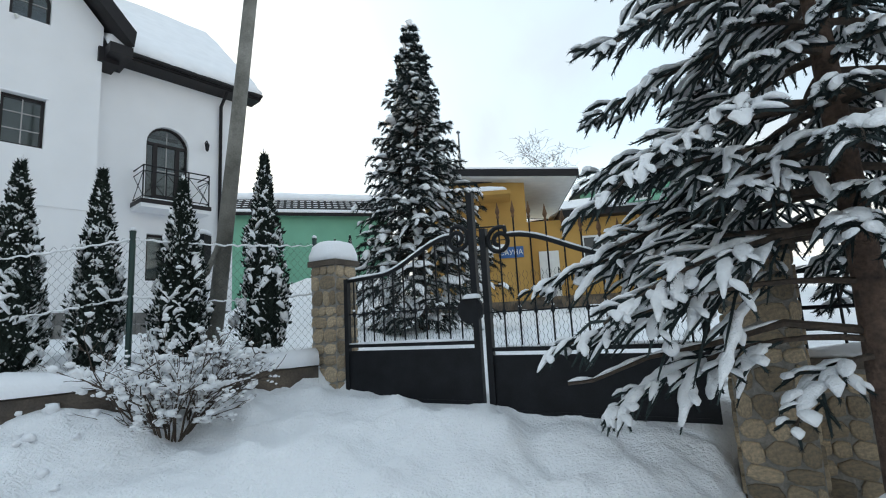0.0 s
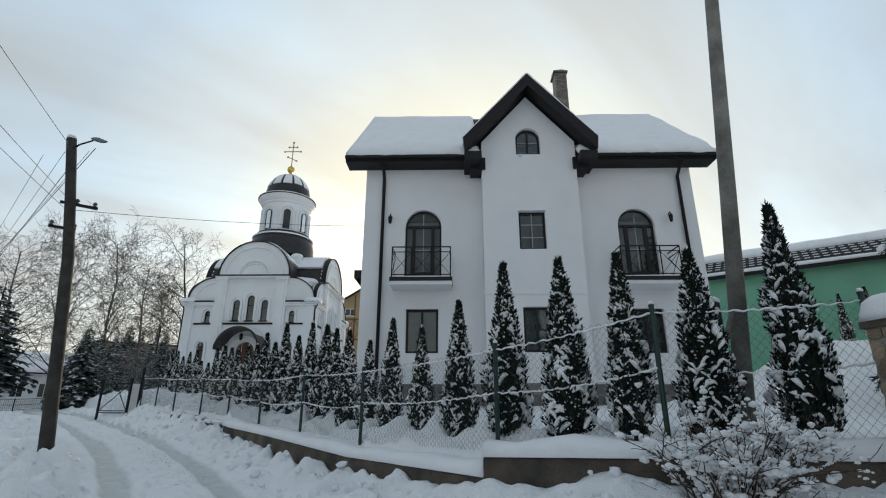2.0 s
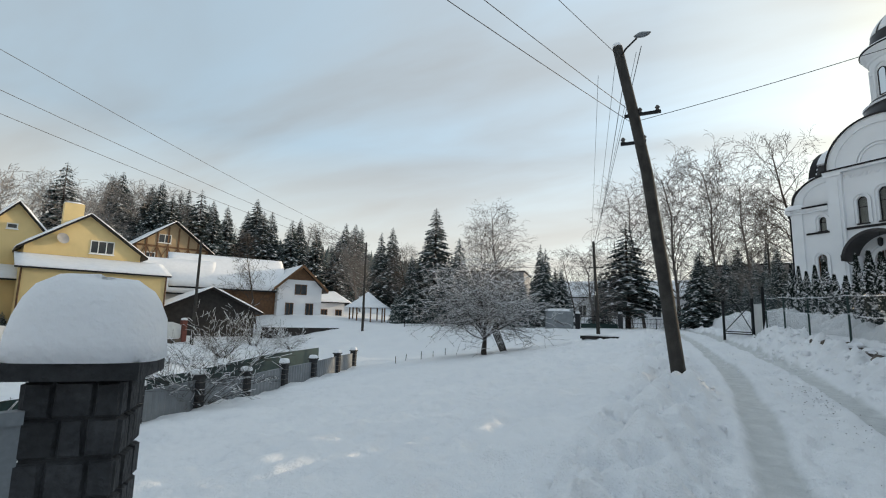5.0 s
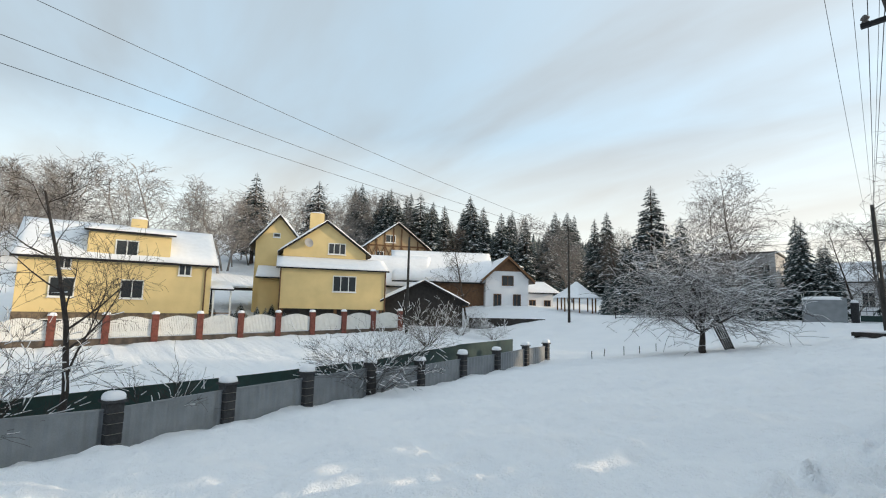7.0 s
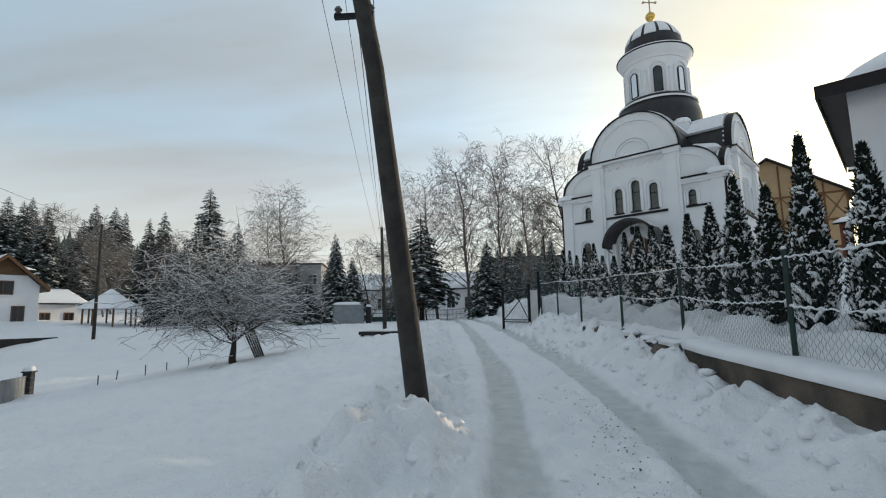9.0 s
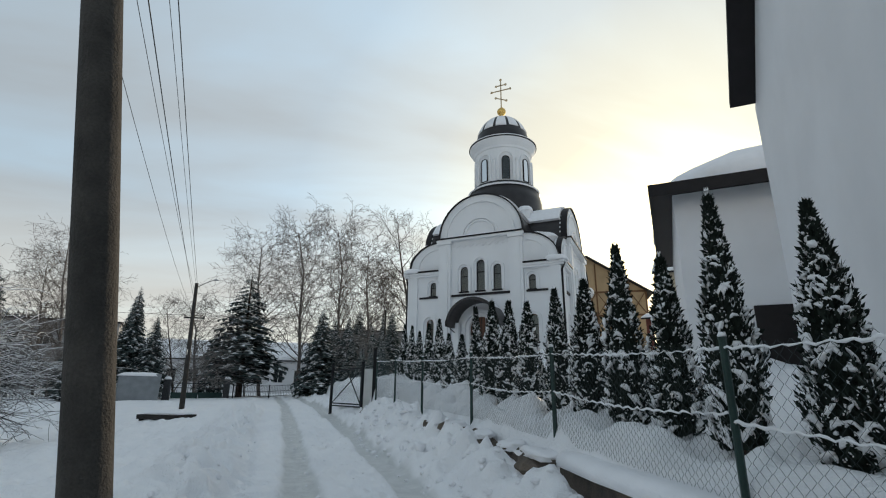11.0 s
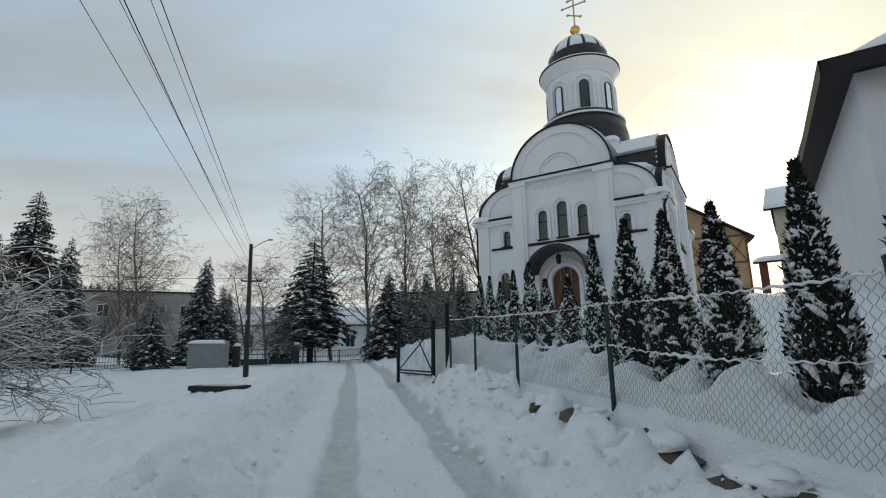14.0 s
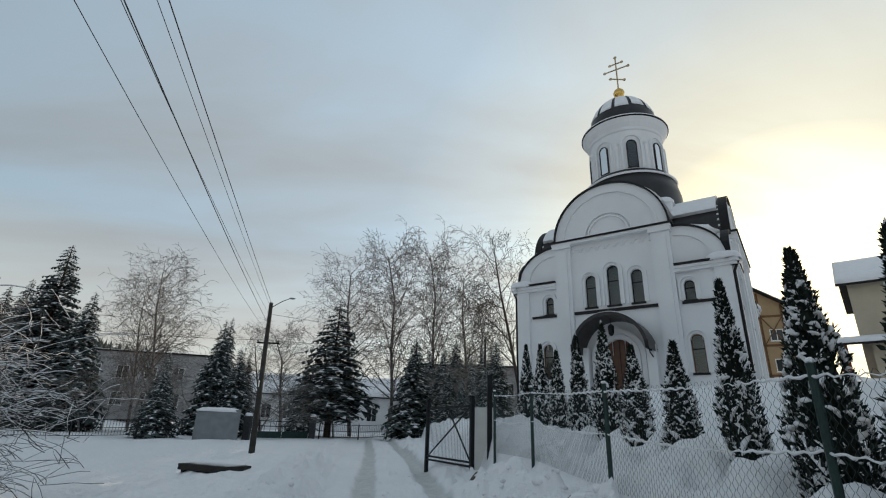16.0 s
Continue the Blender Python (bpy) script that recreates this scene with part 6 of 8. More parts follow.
q2 = lambda f: tuple(base2 + top2 * f)
q3 = lambda z, dy=0.0: (-44.5 - 0.35 * z / 7.5, -5.4 - 0.3 * z / 7.5 + dy, gz(-44.5, -5.4) - 0.1 + z)
for k, (f, off, z, dy) in enumerate(((0.985, 0.48, 7.40, 0.05), (0.97, 0.36, 7.25, 0.0), (0.93, 0.10, 6.3, 0.0), (0.95, -0.10, 6.8, 0.0), (0.92, -0.50, 6.2, -0.3))):
    wire_run("overhead_cable", (q2(f)[0] + 0.05, q2(f)[1] + off, q2(f)[2]), q3(z, dy), 0.12 + 0.05 * k, "thin dark overhead cable between poles", 0.010 if k in (0, 2) else 0.006)
# lines passing overhead to the pole behind the walker
for k, (f, e) in enumerate(((0.97, (12.0, -8.3, 7.8)), (0.80, (12.0, -8.4, 6.5)), (0.76, (12.0, -9.2, 6.3)))):
    wire_run("overhead_cable", q2(f), e, 0.35, "thin dark overhead cable along the lane", 0.006)
wire_run("overhead_cable", q2(0.76), (-14.45, 7.45, 6.95), 0.10, "service cable to the white house", 0.007)


# ---- trees and shrubs ----
def needles_on(vs, fs, p, q, rnd, count, ln, wide):
    """Needles as slim triangles bristling round a twig from p to q."""
    d = (q - p).normalized()
    a = d.orthogonal().normalized()
    b = d.cross(a)
    for i in range(count):
        t, w = rnd.random(), rnd.uniform(0, 6.283)
        s = math.cos(w) * a + math.sin(w) * b
        o = p.lerp(q, t)
        e = o + (s * 0.75 + d * 0.75) * ln * rnd.uniform(0.75, 1.2)
        side = d.cross(s) * wide
        k = len(vs)
        vs += [tuple(o - side), tuple(o + side), tuple(e)]
        fs.append((k, k + 1, k + 2))


def lumpy(snow, a, b, r, rnd, step=0.8):
    """Uneven clumps of snow that lie along a twig from a to b."""
    n = max(2, int((b - a).length / (r * step)))
    for i in range(n + 1):
        k = r * rnd.uniform(0.75, 1.25) * (1.0 - 0.45 * abs(2 * i / n - 0.9))
        p = a.lerp(b, (i + rnd.uniform(-0.2, 0.2)) / n)
        snow.blob((p.x + rnd.uniform(-0.2, 0.2) * r, p.y + rnd.uniform(-0.2, 0.2) * r, p.z + k * 0.35), k * 1.05, k * 1.05, k * 0.62, seed=p.x * 7 + p.z * 5 + i, n=6, rings=3, rough=0.4)


def bough(wood, leaf, snow, base, way, length, droop, rnd, twigs, needle, count, thick, load, lift=0.0, near=False):
    """A spruce bough: an arching stem with side twigs, needles and the snow that lies on it."""
    way = way.normalized()
    flat = Vector((-way.y, way.x, 0)).normalized()
    n = 9
    pts = []
    for i in range(n + 1):
        t = i / n
        pts.append(base + way * length * t + Vector((0, 0, lift * length * t - droop * length * t * t)) + flat * 0.05 * length * noise.noise((base.z * 3 + t * 2, base.x, 1.0)))
    wood.tube(pts, [thick * (1 - 0.85 * i / n) + 0.003 for i in range(n + 1)], 5)
    at = lambda t: pts[min(n - 1, int(t * n))].lerp(pts[min(n, int(t * n) + 1)], t * n - int(t * n))
    vs, fs = [], []
    for i in range(twigs):
        t = (0.26 if near else 0.16) + (0.74 if near else 0.84) * (i + 0.5 * rnd.random()) / twigs
        o = at(min(t, 0.999))
        s = 1 if i % 2 else -1
        ln = length * ((0.34 if near else 0.42) * (1 - t) + 0.14) * rnd.uniform(0.75, 1.25)
        d = (way * rnd.uniform(0.4, 1.0) + flat * s * rnd.uniform(0.3, 1.1) + Vector((0, 0, rnd.uniform(-0.75, 0.05)))).normalized()
        m = o + d * ln * 0.55
        e = o + d * ln + Vector((0, 0, -ln * rnd.uniform(0.12, 0.38)))
        wood.tube([o, m, e], [0.006, 0.004, 0.002], 3, cap=False)
        shoots = [(o, m, e, 1.0)]
        if near:
            side = d.cross(Vector((0, 0, 1))).normalized()
            for f, sg in ((0.40, 1), (0.62, -1)):
                if ln > 0.2 and rnd.random() < 0.8:
                    p = o.lerp(m, f / 0.55) if f < 0.55 else m.lerp(e, (f - 0.55) / 0.45)
                    q = p + (d * 0.8 + side * sg * rnd.uniform(0.5, 0.9) + Vector((0, 0, rnd.uniform(-0.5, -0.1)))).normalized() * ln * rnd.uniform(0.3, 0.48)
                    shoots.append((p, p.lerp(q, 0.5) + Vector((0, 0, 0.01)), q, 0.75))
        for p, q, r, k in shoots:
            if near:
                # the dense brush of needles round each shoot
                leaf.tube([p, p.lerp(q, 0.4), q, q.lerp(r, 0.6), r], [0.004, 0.009, 0.010, 0.009, 0.004], 5, cap=False)
            c = int(count * (1.0 if k == 1.0 else 0.55))
            needles_on(vs, fs, p, q, rnd, c, needle, needle * 0.11)
            needles_on(vs, fs, q, r, rnd, c, needle, needle * 0.11)
            if rnd.random() < load and (r - p).normalized().z > -0.72:
                w = rnd.uniform(0.026, 0.052) * (0.6 + 0.4 * k) if near else rnd.uniform(0.04, 0.10)
                up = Vector((0, 0, 0.016 if near else 0.02))
                snow.pad([p.lerp(q, rnd.uniform(0.05, 0.7)) + up, q + up, q.lerp(r, rnd.uniform(0.55, 1.0)) + up], w, w * rnd.uniform(0.4, 0.75), p.x * 5 + q.z * 9 + i, 0.035 if near else 0.10)
    needles_on(vs, fs, at(0.3), at(0.65), rnd, count, needle, needle * 0.11)
    needles_on(vs, fs, at(0.65), at(0.999), rnd, count * 2, needle, needle * 0.11)
    leaf.add(vs, fs)
    if load > 0.3:
        for i in range(2 if near else 1):
            a0 = rnd.uniform(0.3, 0.65)
            a1 = min(0.99, a0 + rnd.uniform(0.15, 0.35))
            w = rnd.uniform(0.040, 0.066) if near else rnd.uniform(0.12, 0.27)
            snow.pad([at(a0) + Vector((0, 0, 0.015)), at((a0 + a1) / 2) + Vector((0, 0, 0.015)), at(a1) + Vector((0, 0, 0.015))], w, w * (0.75 if near else 0.5), a0 * 31 + base.z, 0.04 if near else 0.1)


def spruce(name, x, y, z, h, reach, seed, label, whorls, per, twigs, needle, count, load, bare=0.0, trunk_r=0.12, skip=None):
    rnd = random.Random(seed)
    wood, leaf, snow = Geo(), Geo(), Geo()
    trunk = Geo().tube([(0, 0, -0.3), (0.03, 0, h * 0.3), (0, 0.03, h * 0.7), (0, 0, h)], [trunk_r * 1.15, trunk_r * 0.85, trunk_r * 0.4, 0.012], 10)
    for i in range(whorls):
        t = bare + (0.985 - bare) * (i / (whorls - 1)) ** 0.92
        zz = t * h
        ln = reach * (1 - t) ** 1.0 * (0.35 + 0.65 * min(1, (t - bare + 0.05) / 0.12)) + 0.12
        a0 = rnd.uniform(0, 6.28)
        for k in range(per if t < 0.9 else max(3, per - 2)):
            a = a0 + 6.283 * k / per + rnd.uniform(-0.3, 0.3)
            if skip and skip(a, zz):
                continue
            l = ln * rnd.uniform(0.78, 1.18)
            bough(wood, leaf, snow, Vector((0, 0, zz)), Vector((math.cos(a), math.sin(a), 0)), l, rnd.uniform(0.18, 0.38) * (1.1 - t), rnd, max(4, int(twigs * (0.4 + 0.6 * l / reach))), needle, count, 0.010 + 0.012 * l, load, lift=0.12 + 0.25 * t)
    tr = thing(name, pose(x, y, z), label, "tree")
    part("trunk", trunk, "bark", tr, smooth=True)
    part("bough", wood, "twigs", tr, "thin brown boughs", kind="stuff")
    part("needles", leaf, "needles", tr, "dark grey-green needles", kind="stuff")
    snow.mound(0, 0, h - 0.06, 0.22, 0.22, 0.26, n=10)
    part("snow", snow, "rime", tr, "heavy snow on the boughs", smooth=True, kind="stuff")
    return tr


# big spruce that hangs over the gate pillar
def near_spruce():
    x, y = 2.06, 3.6
    z = -0.1
    rnd = random.Random(21)
    wood, leaf, snow = Geo(), Geo(), Geo()
    trunk = Geo().tube([(0, 0, -0.9), (0.02, 0.0, 1.5), (0.0, 0.03, 4.0), (0.05, 0.0, 8.5)], [0.10, 0.085, 0.06, 0.02], 12)
    i = 0
    zz = 1.80
    while zz < 8.2:
        t = zz / 8.5
        for k in range(8 if zz < 2.9 else 6):
            a = 2.399 * i + rnd.uniform(-0.25, 0.25)
            i += 1
            ln = (1.95 * (1 - t) ** 0.8 + 0.15) * rnd.uniform(0.75, 1.1)
            # shorter on the side of the lane
            if -2.9 < ((a + math.pi) % (2 * math.pi)) - math.pi < -0.9:
                ln *= 0.58
            bough(wood, leaf, snow, Vector((0, 0, zz + rnd.uniform(-0.1, 0.1))), Vector((math.cos(a), math.sin(a), 0)), ln, rnd.uniform(0.18, 0.46), rnd, int(8 + 9 * ln), 0.034, 44, 0.014 + 0.010 * ln, 0.97, lift=0.02 + 0.2 * t, near=True)
        zz += 0.31 - 0.12 * t
    # low boughs that reach out over the gate
    for a, zb, ln, dr, lift in ((166, 1.10, 1.55, 0.42, 0.16), (176, 1.45, 1.85, 0.30, 0.13), (232, 0.30, 0.7, 0.4, 0.05), (200, 1.0, 0.8, 0.55, 0.1), (160, 1.75, 1.95, 0.28, 0.2), (262, 0.35, 0.8, 0.3, 0.1)):
        bough(wood, leaf, snow, Vector((0, 0, zb)), Vector((math.cos(radians(a)), math.sin(radians(a)), 0)), ln, dr, rnd, int(8 + 8 * ln), 0.028, 46, 0.020, 0.9, lift=lift, near=True)
    # long bare limb with a little snow that hooks over the gate
    limb = [Vector(p) for p in ((0, 0, 1.15), (-0.45, 0.12, 1.22), (-0.85, 0.28, 1.10), (-1.2, 0.45, 1.02), (-1.55, 0.62, 0.86), (-1.72, 0.68, 0.84))]
    wood.tube(limb, [0.030, 0.026, 0.020, 0.015, 0.011, 0.012], 6)
    for p, q in zip(limb[1:], limb[2:]):
        snow.pad([p + Vector((0, 0, 0.018)), p.lerp(q, 0.5) + Vector((0, 0, 0.016)), q + Vector((0, 0, 0.016))], 0.020, 0.022, p.x * 9)
    tr = thing("spruce", pose(x, y, z), "large spruce with drooping boughs under heavy snow", "tree")
    part("trunk", trunk, "redbark", tr, "reddish brown scaly trunk", smooth=True)
    part("bough", wood, "twigs", tr, "bare brown boughs", kind="stuff")
    part("needles", leaf, "needles", tr, "dark grey-green needles", kind="stuff")
    part("snow", snow, "rime", tr, "lumps of snow lying along the shoots", smooth=True, kind="stuff")


near_spruce()
spruce("spruce", -1.35, 12.6, gz(-1.35, 12.6), 8.0, 2.1, 4, "snow-laden spruce standing behind the iron gate", 24, 10, 15, 0.085, 30, 0.36, bare=0.03, trunk_r=0.11)


def far_conifer_mesh(h, reach, seed, per=8, gap=0.42, bare=0.05):
    """Whorls of drooping toothed fronds; the snow lies on their upper sides."""
    rnd = random.Random(seed)
    lv, lf, sv, sf = [], [], [], []
    z = h * bare
    while z < h * 0.985:
        t = z / h
        ln = reach * (1 - t) ** 0.9 * (0.5 + 0.5 * min(1, (t - bare + 0.03) / 0.1)) + 0.08
        a0 = rnd.uniform(0, 6.28)
        m = per if t < 0.8 else per - 3
        for k in range(m):
            a = a0 + 6.283 * k / m + rnd.uniform(-0.3, 0.3)
            l = ln * rnd.uniform(0.7, 1.25)
            d, s = Vector((math.cos(a), math.sin(a), 0)), Vector((-math.sin(a), math.cos(a), 0))
            b = Vector((0, 0, z + rnd.uniform(-0.15, 0.15)))
            rib = [b + d * l * u + Vector((0, 0, l * (0.12 * u - 0.42 * u * u) + 0.10 * t * l)) for u in (0.08, 0.36, 0.64, 0.86, 1.0)]
            wd = [l * w for w in (0.10, 0.30, 0.30, 0.18)]
            for j in range(4):
                for sg in (-1, 1):
                    o = len(lv)
                    lv += [tuple(rib[j]), tuple(rib[j + 1]), tuple(rib[j].lerp(rib[j + 1], 0.75) + s * sg * wd[j] * rnd.uniform(0.8, 1.4) + Vector((0, 0, -wd[j] * rnd.uniform(0.3, 0.8))))]
                    lf.append((o, o + 1, o + 2))
                    if rnd.random() < 0.60 and j > 0:
                        o = len(sv)
                        up = Vector((0, 0, 0.035))
                        sv += [tuple(rib[j] + up), tuple(rib[j + 1] + up), tuple(rib[j].lerp(rib[j + 1], 0.6) + s * sg * wd[j] * 0.55 + up * 0.3)]
                        sf.append((o, o + 1, o + 2))
        z += gap * (1 - 0.5 * t)
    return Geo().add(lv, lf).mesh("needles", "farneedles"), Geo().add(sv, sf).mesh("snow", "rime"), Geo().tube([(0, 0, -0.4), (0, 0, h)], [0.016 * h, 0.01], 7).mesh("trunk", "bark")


CONIFERS = [far_conifer_mesh(10, 2.2, 31, 12, 0.32), far_conifer_mesh(10, 1.9, 32, 12, 0.32), far_conifer_mesh(10, 2.7, 33, 12, 0.34), far_conifer_mesh(10, 2.3, 34, 9, 0.40, 0.15)]


def conifer(x, y, z, h, i, label="dark spruce dusted with snow", group="", wide=1.0):
    t = thing("spruce", pose(x, y, z, 0, 0, i * 53), label, "tree", group)
    t.scale = (h / 10 * wide, h / 10 * wide, h / 10)
    for n, me in zip(("needles", "snow", "trunk"), CONIFERS[i % 4]):
        ob = part(n, me, None, t, kind="" if n == "trunk" else "stuff")
    return t


def bare_mesh(h, spread_, seed, trunk_r, levels=4, droop=0.0, fork=(5, 4, 4, 3), up=0.55, start=0.25, name="crown", mats="birch", snow=False, min_r=0.004):
    """A leafless tree: a tapered stem that forks again and again. Returns trunk, branches and the snow on them."""
    rnd = random.Random(seed)
    tr, br, sn = Geo(), Geo(), Geo()

    def grow(p, d, ln, r, lev):
        n = 4 if lev < 2 else 3
        pts, rad = [p], [r]
        q, dd = p, d
        for i in range(n):
            dd = (dd + Vector((rnd.uniform(-1, 1), rnd.uniform(-1, 1), rnd.uniform(-0.6, 0.8))) * 0.20 + Vector((0, 0, -droop * (lev >= 2) * (i + 1) * 0.35 + up * 0.06 * (lev < 3)))).normalized()
            q = q + dd * ln / n
            pts.append(q)
            rad.append(max(min_r, r * (1 - 0.75 * (i + 1) / n)))
        (tr if lev == 0 else br).tube(pts, rad, 9 if lev == 0 else (5 if lev == 1 else 3), cap=lev < 2)
        if snow and lev >= 1:
            sn.tube([k + Vector((0, 0, w * 0.9 + 0.006)) for k, w in zip(pts, rad)], [w * 0.9 + rnd.uniform(0.004, 0.014) for w in rad], 4, cap=False)
        if lev >= levels:
            return
        m = fork[min(lev, len(fork) - 1)]
        for i in range(m):
            t = (start if lev == 0 else 0.25) + (1 - (start if lev == 0 else 0.25)) * (i + rnd.uniform(0.2, 0.9)) / m
            j = min(n - 1, int(t * n))
            o = pts[j].lerp(pts[j + 1], t * n - j)
            side = dd.orthogonal().normalized()
            side.rotate(Matrix.Rotation(rnd.uniform(0, 6.283), 3, dd))
            nd = (d * rnd.uniform(0.4, 0.8) + side * rnd.uniform(0.7, 1.1) * spread_ + Vector((0, 0, up * 0.15))).normalized()
            grow(o, nd, ln * (rnd.uniform(0.24, 0.36) * (1.3 - 0.75 * t) if lev == 0 else rnd.uniform(0.40, 0.66)), max(min_r, rad[j] * (0.42 if lev == 0 else 0.55)), lev + 1)

    grow(Vector((0, 0, -0.2)), Vector((0, 0, 1)), h * 0.98, trunk_r, 0)
    out = [tr.mesh("trunk", mats, True), br.mesh(name, mats)]
    if snow:
        out.append(sn.mesh("snow", "rime", True))
    return out


BIRCH = [bare_mesh(15, 0.85, 41, 0.16, 4, 0.28, (34, 6, 4, 2), 0.7, 0.16, mats="birchbark", min_r=0.011), bare_mesh(15, 0.75, 42, 0.15, 4, 0.25, (32, 6, 4, 2), 0.8, 0.15, mats="birchbark", min_r=0.011), bare_mesh(15, 1.0, 43, 0.20, 4, 0.1, (16, 6, 4, 3), 0.6, 0.25, mats="twigs", min_r=0.012)]

HILL = [bare_mesh(15, 0.9, 51, 0.16, 3, 0.2, (24, 6, 4), 0.5, 0.16, min_r=0.022), bare_mesh(15, 0.8, 52, 0.15, 3, 0.15, (22, 6, 4), 0.6, 0.16, min_r=0.022), bare_mesh(15, 1.0, 53, 0.18, 3, 0.1, (18, 6, 4), 0.6, 0.2, min_r=0.022)]


def bare_tree(x, y, z, h, i, label, wide=1.0, group=""):
    t = thing("bare_tree", pose(x, y, z, 0, 0, i * 71), label, "tree", group)
    t.scale = (h / 15 * wide, h / 15 * wide, h / 15)
    for n, me in zip(("trunk", "crown"), (HILL if group else BIRCH)[i % 3]):
        part(n, me, None, t, kind="" if n == "trunk" else "stuff")
    return t


# apple tree in the field, with its lean-to props
def apple_tree(x, y):
    z = gz(x, y)
    t = thing("apple_tree", pose(x, y, z, 0, 0, 200), "spreading leafless apple tree with snow on its twigs", "tree")
    t.scale = (1.15, 1.15, 1.15)
    rnd = random.Random(77)
    tr, br, sn = Geo(), Geo(), Geo()

    def limb(p, d, ln, r, lev):
        pts, rad, q, dd = [p], [r], p, d
        for i in range(4):
            dd = (dd + Vector((rnd.uniform(-1, 1), rnd.uniform(-1, 1), rnd.uniform(-0.8, 0.7))) * 0.28 + Vector((0, 0, -0.10 if lev > 1 else 0.02))).normalized()
            q = q + dd * ln / 4
            pts.append(q)
            rad.append(max(0.006, r * (1 - 0.6 * (i + 1) / 4)))
        (tr if lev == 0 else br).tube(pts, rad, 8 if lev == 0 else 4, cap=False)
        if lev > 0 and rnd.random() < 0.75:
            sn.tube([k + Vector((0, 0, w + 0.002)) for k, w in zip(pts, rad)], [w * 0.42 + rnd.uniform(0.0, 0.010) for w in rad], 3, cap=False)
        if lev >= 4:
            return
        for i in range((8, 7, 5, 4)[lev]):
            f = 0.35 + 0.65 * (i + rnd.random()) / (8, 7, 5, 4)[lev] if lev else rnd.uniform(0.75, 1.0)
            j = min(3, int(f * 4))
            o = pts[j].lerp(pts[j + 1], min(1, f * 4 - j))
            s = Vector((rnd.uniform(-1, 1), rnd.uniform(-1, 1), rnd.uniform(-0.2, 0.85 if lev else 0.9))).normalized()
            limb(o, (dd * 0.45 + s).normalized(), ln * rnd.uniform(0.55, 0.80) if lev else 2.6 * rnd.uniform(0.8, 1.15), rad[j] * 0.6, lev + 1)

    limb(Vector((0, 0, -0.1)), Vector((-0.35, 0.2, 1)), 1.3, 0.16, 0)
    limb(Vector((0.1, 0.1, -0.1)), Vector((0.30, -0.2, 1)), 1.2, 0.11, 0)
    part("trunk", tr, "applewood", t, "dark crooked trunk", smooth=True)
    part("crown", br, "applewood", t, "tangle of thin branches", kind="stuff")
    part("snow", sn, "rime", t, "snow along the branches", smooth=True, kind="stuff")
    for k in range(5):
        part("prop", Geo().tube([(0.10 + 0.07 * k, -0.95 - 0.07 * k, -0.1), (0.05 + 0.05 * k, -0.35 - 0.05 * k, 1.30 + 0.1 * k)], 0.035, 6), "polewood", t, "leaning wooden prop")


apple_tree(-31.1, -9.8)


def shrub(x, y, z, h, w, stems, seed, label, snow=0.5, mat_="twigs", levels=2, lumps=0, name="shrub", clump=0.018):
    rnd = random.Random(seed)
    br, sn = Geo(), Geo()

    def grow(p, d, ln, r, lev):
        pts, q, dd = [p], p, d
        for i in range(3):
            dd = (dd + Vector((rnd.uniform(-1, 1), rnd.uniform(-1, 1), rnd.uniform(-0.7, 0.5))) * 0.25).normalized()
            q = q + dd * ln / 3
            pts.append(q)
        rad = [max(0.003, r * f) for f in (1, 0.8, 0.6, 0.35)]
        br.tube(pts, rad, 4 if lev == 0 else 3, cap=False)
        if rnd.random() < snow:
            if clump > 0.02:
                lumpy(sn, pts[1].lerp(pts[2], rnd.random()), pts[2].lerp(pts[3], rnd.uniform(0.3, 1)), clump * rnd.uniform(0.5, 1.15), rnd, 1.3)
            else:
                sn.tube([k + Vector((0, 0, w_ + 0.006)) for k, w_ in zip(pts[1:], rad[1:])], [0.004 + rnd.uniform(0, 0.012) for _ in pts[1:]], 3, cap=False)
        if lev < levels:
            for i in range(4):
                o = pts[rnd.choice((1, 2, 2, 3))]
                grow(o, (dd + Vector((rnd.uniform(-1, 1), rnd.uniform(-1, 1), rnd.uniform(-0.4, 0.6)))).normalized(), ln * rnd.uniform(0.4, 0.7), r * 0.6, lev + 1)

    for i in range(stems):
        a = rnd.uniform(0, 6.283)
        d = Vector((math.cos(a) * w, math.sin(a) * w, h * rnd.uniform(0.6, 1.1)))
        grow(Vector((0.12 * math.cos(a), 0.12 * math.sin(a), -0.1)), d.normalized(), d.length * rnd.uniform(0.6, 0.95), 0.012, 0)
    t = thing(name, pose(x, y, z), label, "shrub")
    part("crown", br, mat_, t, kind="stuff")
    for i in range(lumps):
        a, rr = rnd.uniform(0, 6.283), w * math.sqrt(rnd.random())
        zz = h * rnd.uniform(0.25, 0.85) * (1 - 0.35 * rr / w)
        for k in range(3):
            s = rnd.uniform(0.025, 0.065)
            sn.blob((rr * math.cos(a) + rnd.uniform(-0.07, 0.07), rr * math.sin(a) + rnd.uniform(-0.07, 0.07), zz - 0.02 * k), s * 1.3, s * 1.2, s * 0.7, seed=i + 0.3 * k, n=8, rough=0.45)
    if sn.v:
        part("snow", sn, "rime", t, "clumps of snow on the twigs", smooth=True, kind="stuff")


shrub(-3.25, 5.25, gz(-3.25, 5.25), 0.95, 0.42, 26, 6, "leafless bush bowed under clumps of snow by the wall", 0.5, lumps=34, levels=2, clump=0.046)
shrub(-2.9, 6.05, 0.9, 0.36, 0.28, 10, 9, "low snowy bush at the pole's foot", 0.6, lumps=10, clump=0.034)


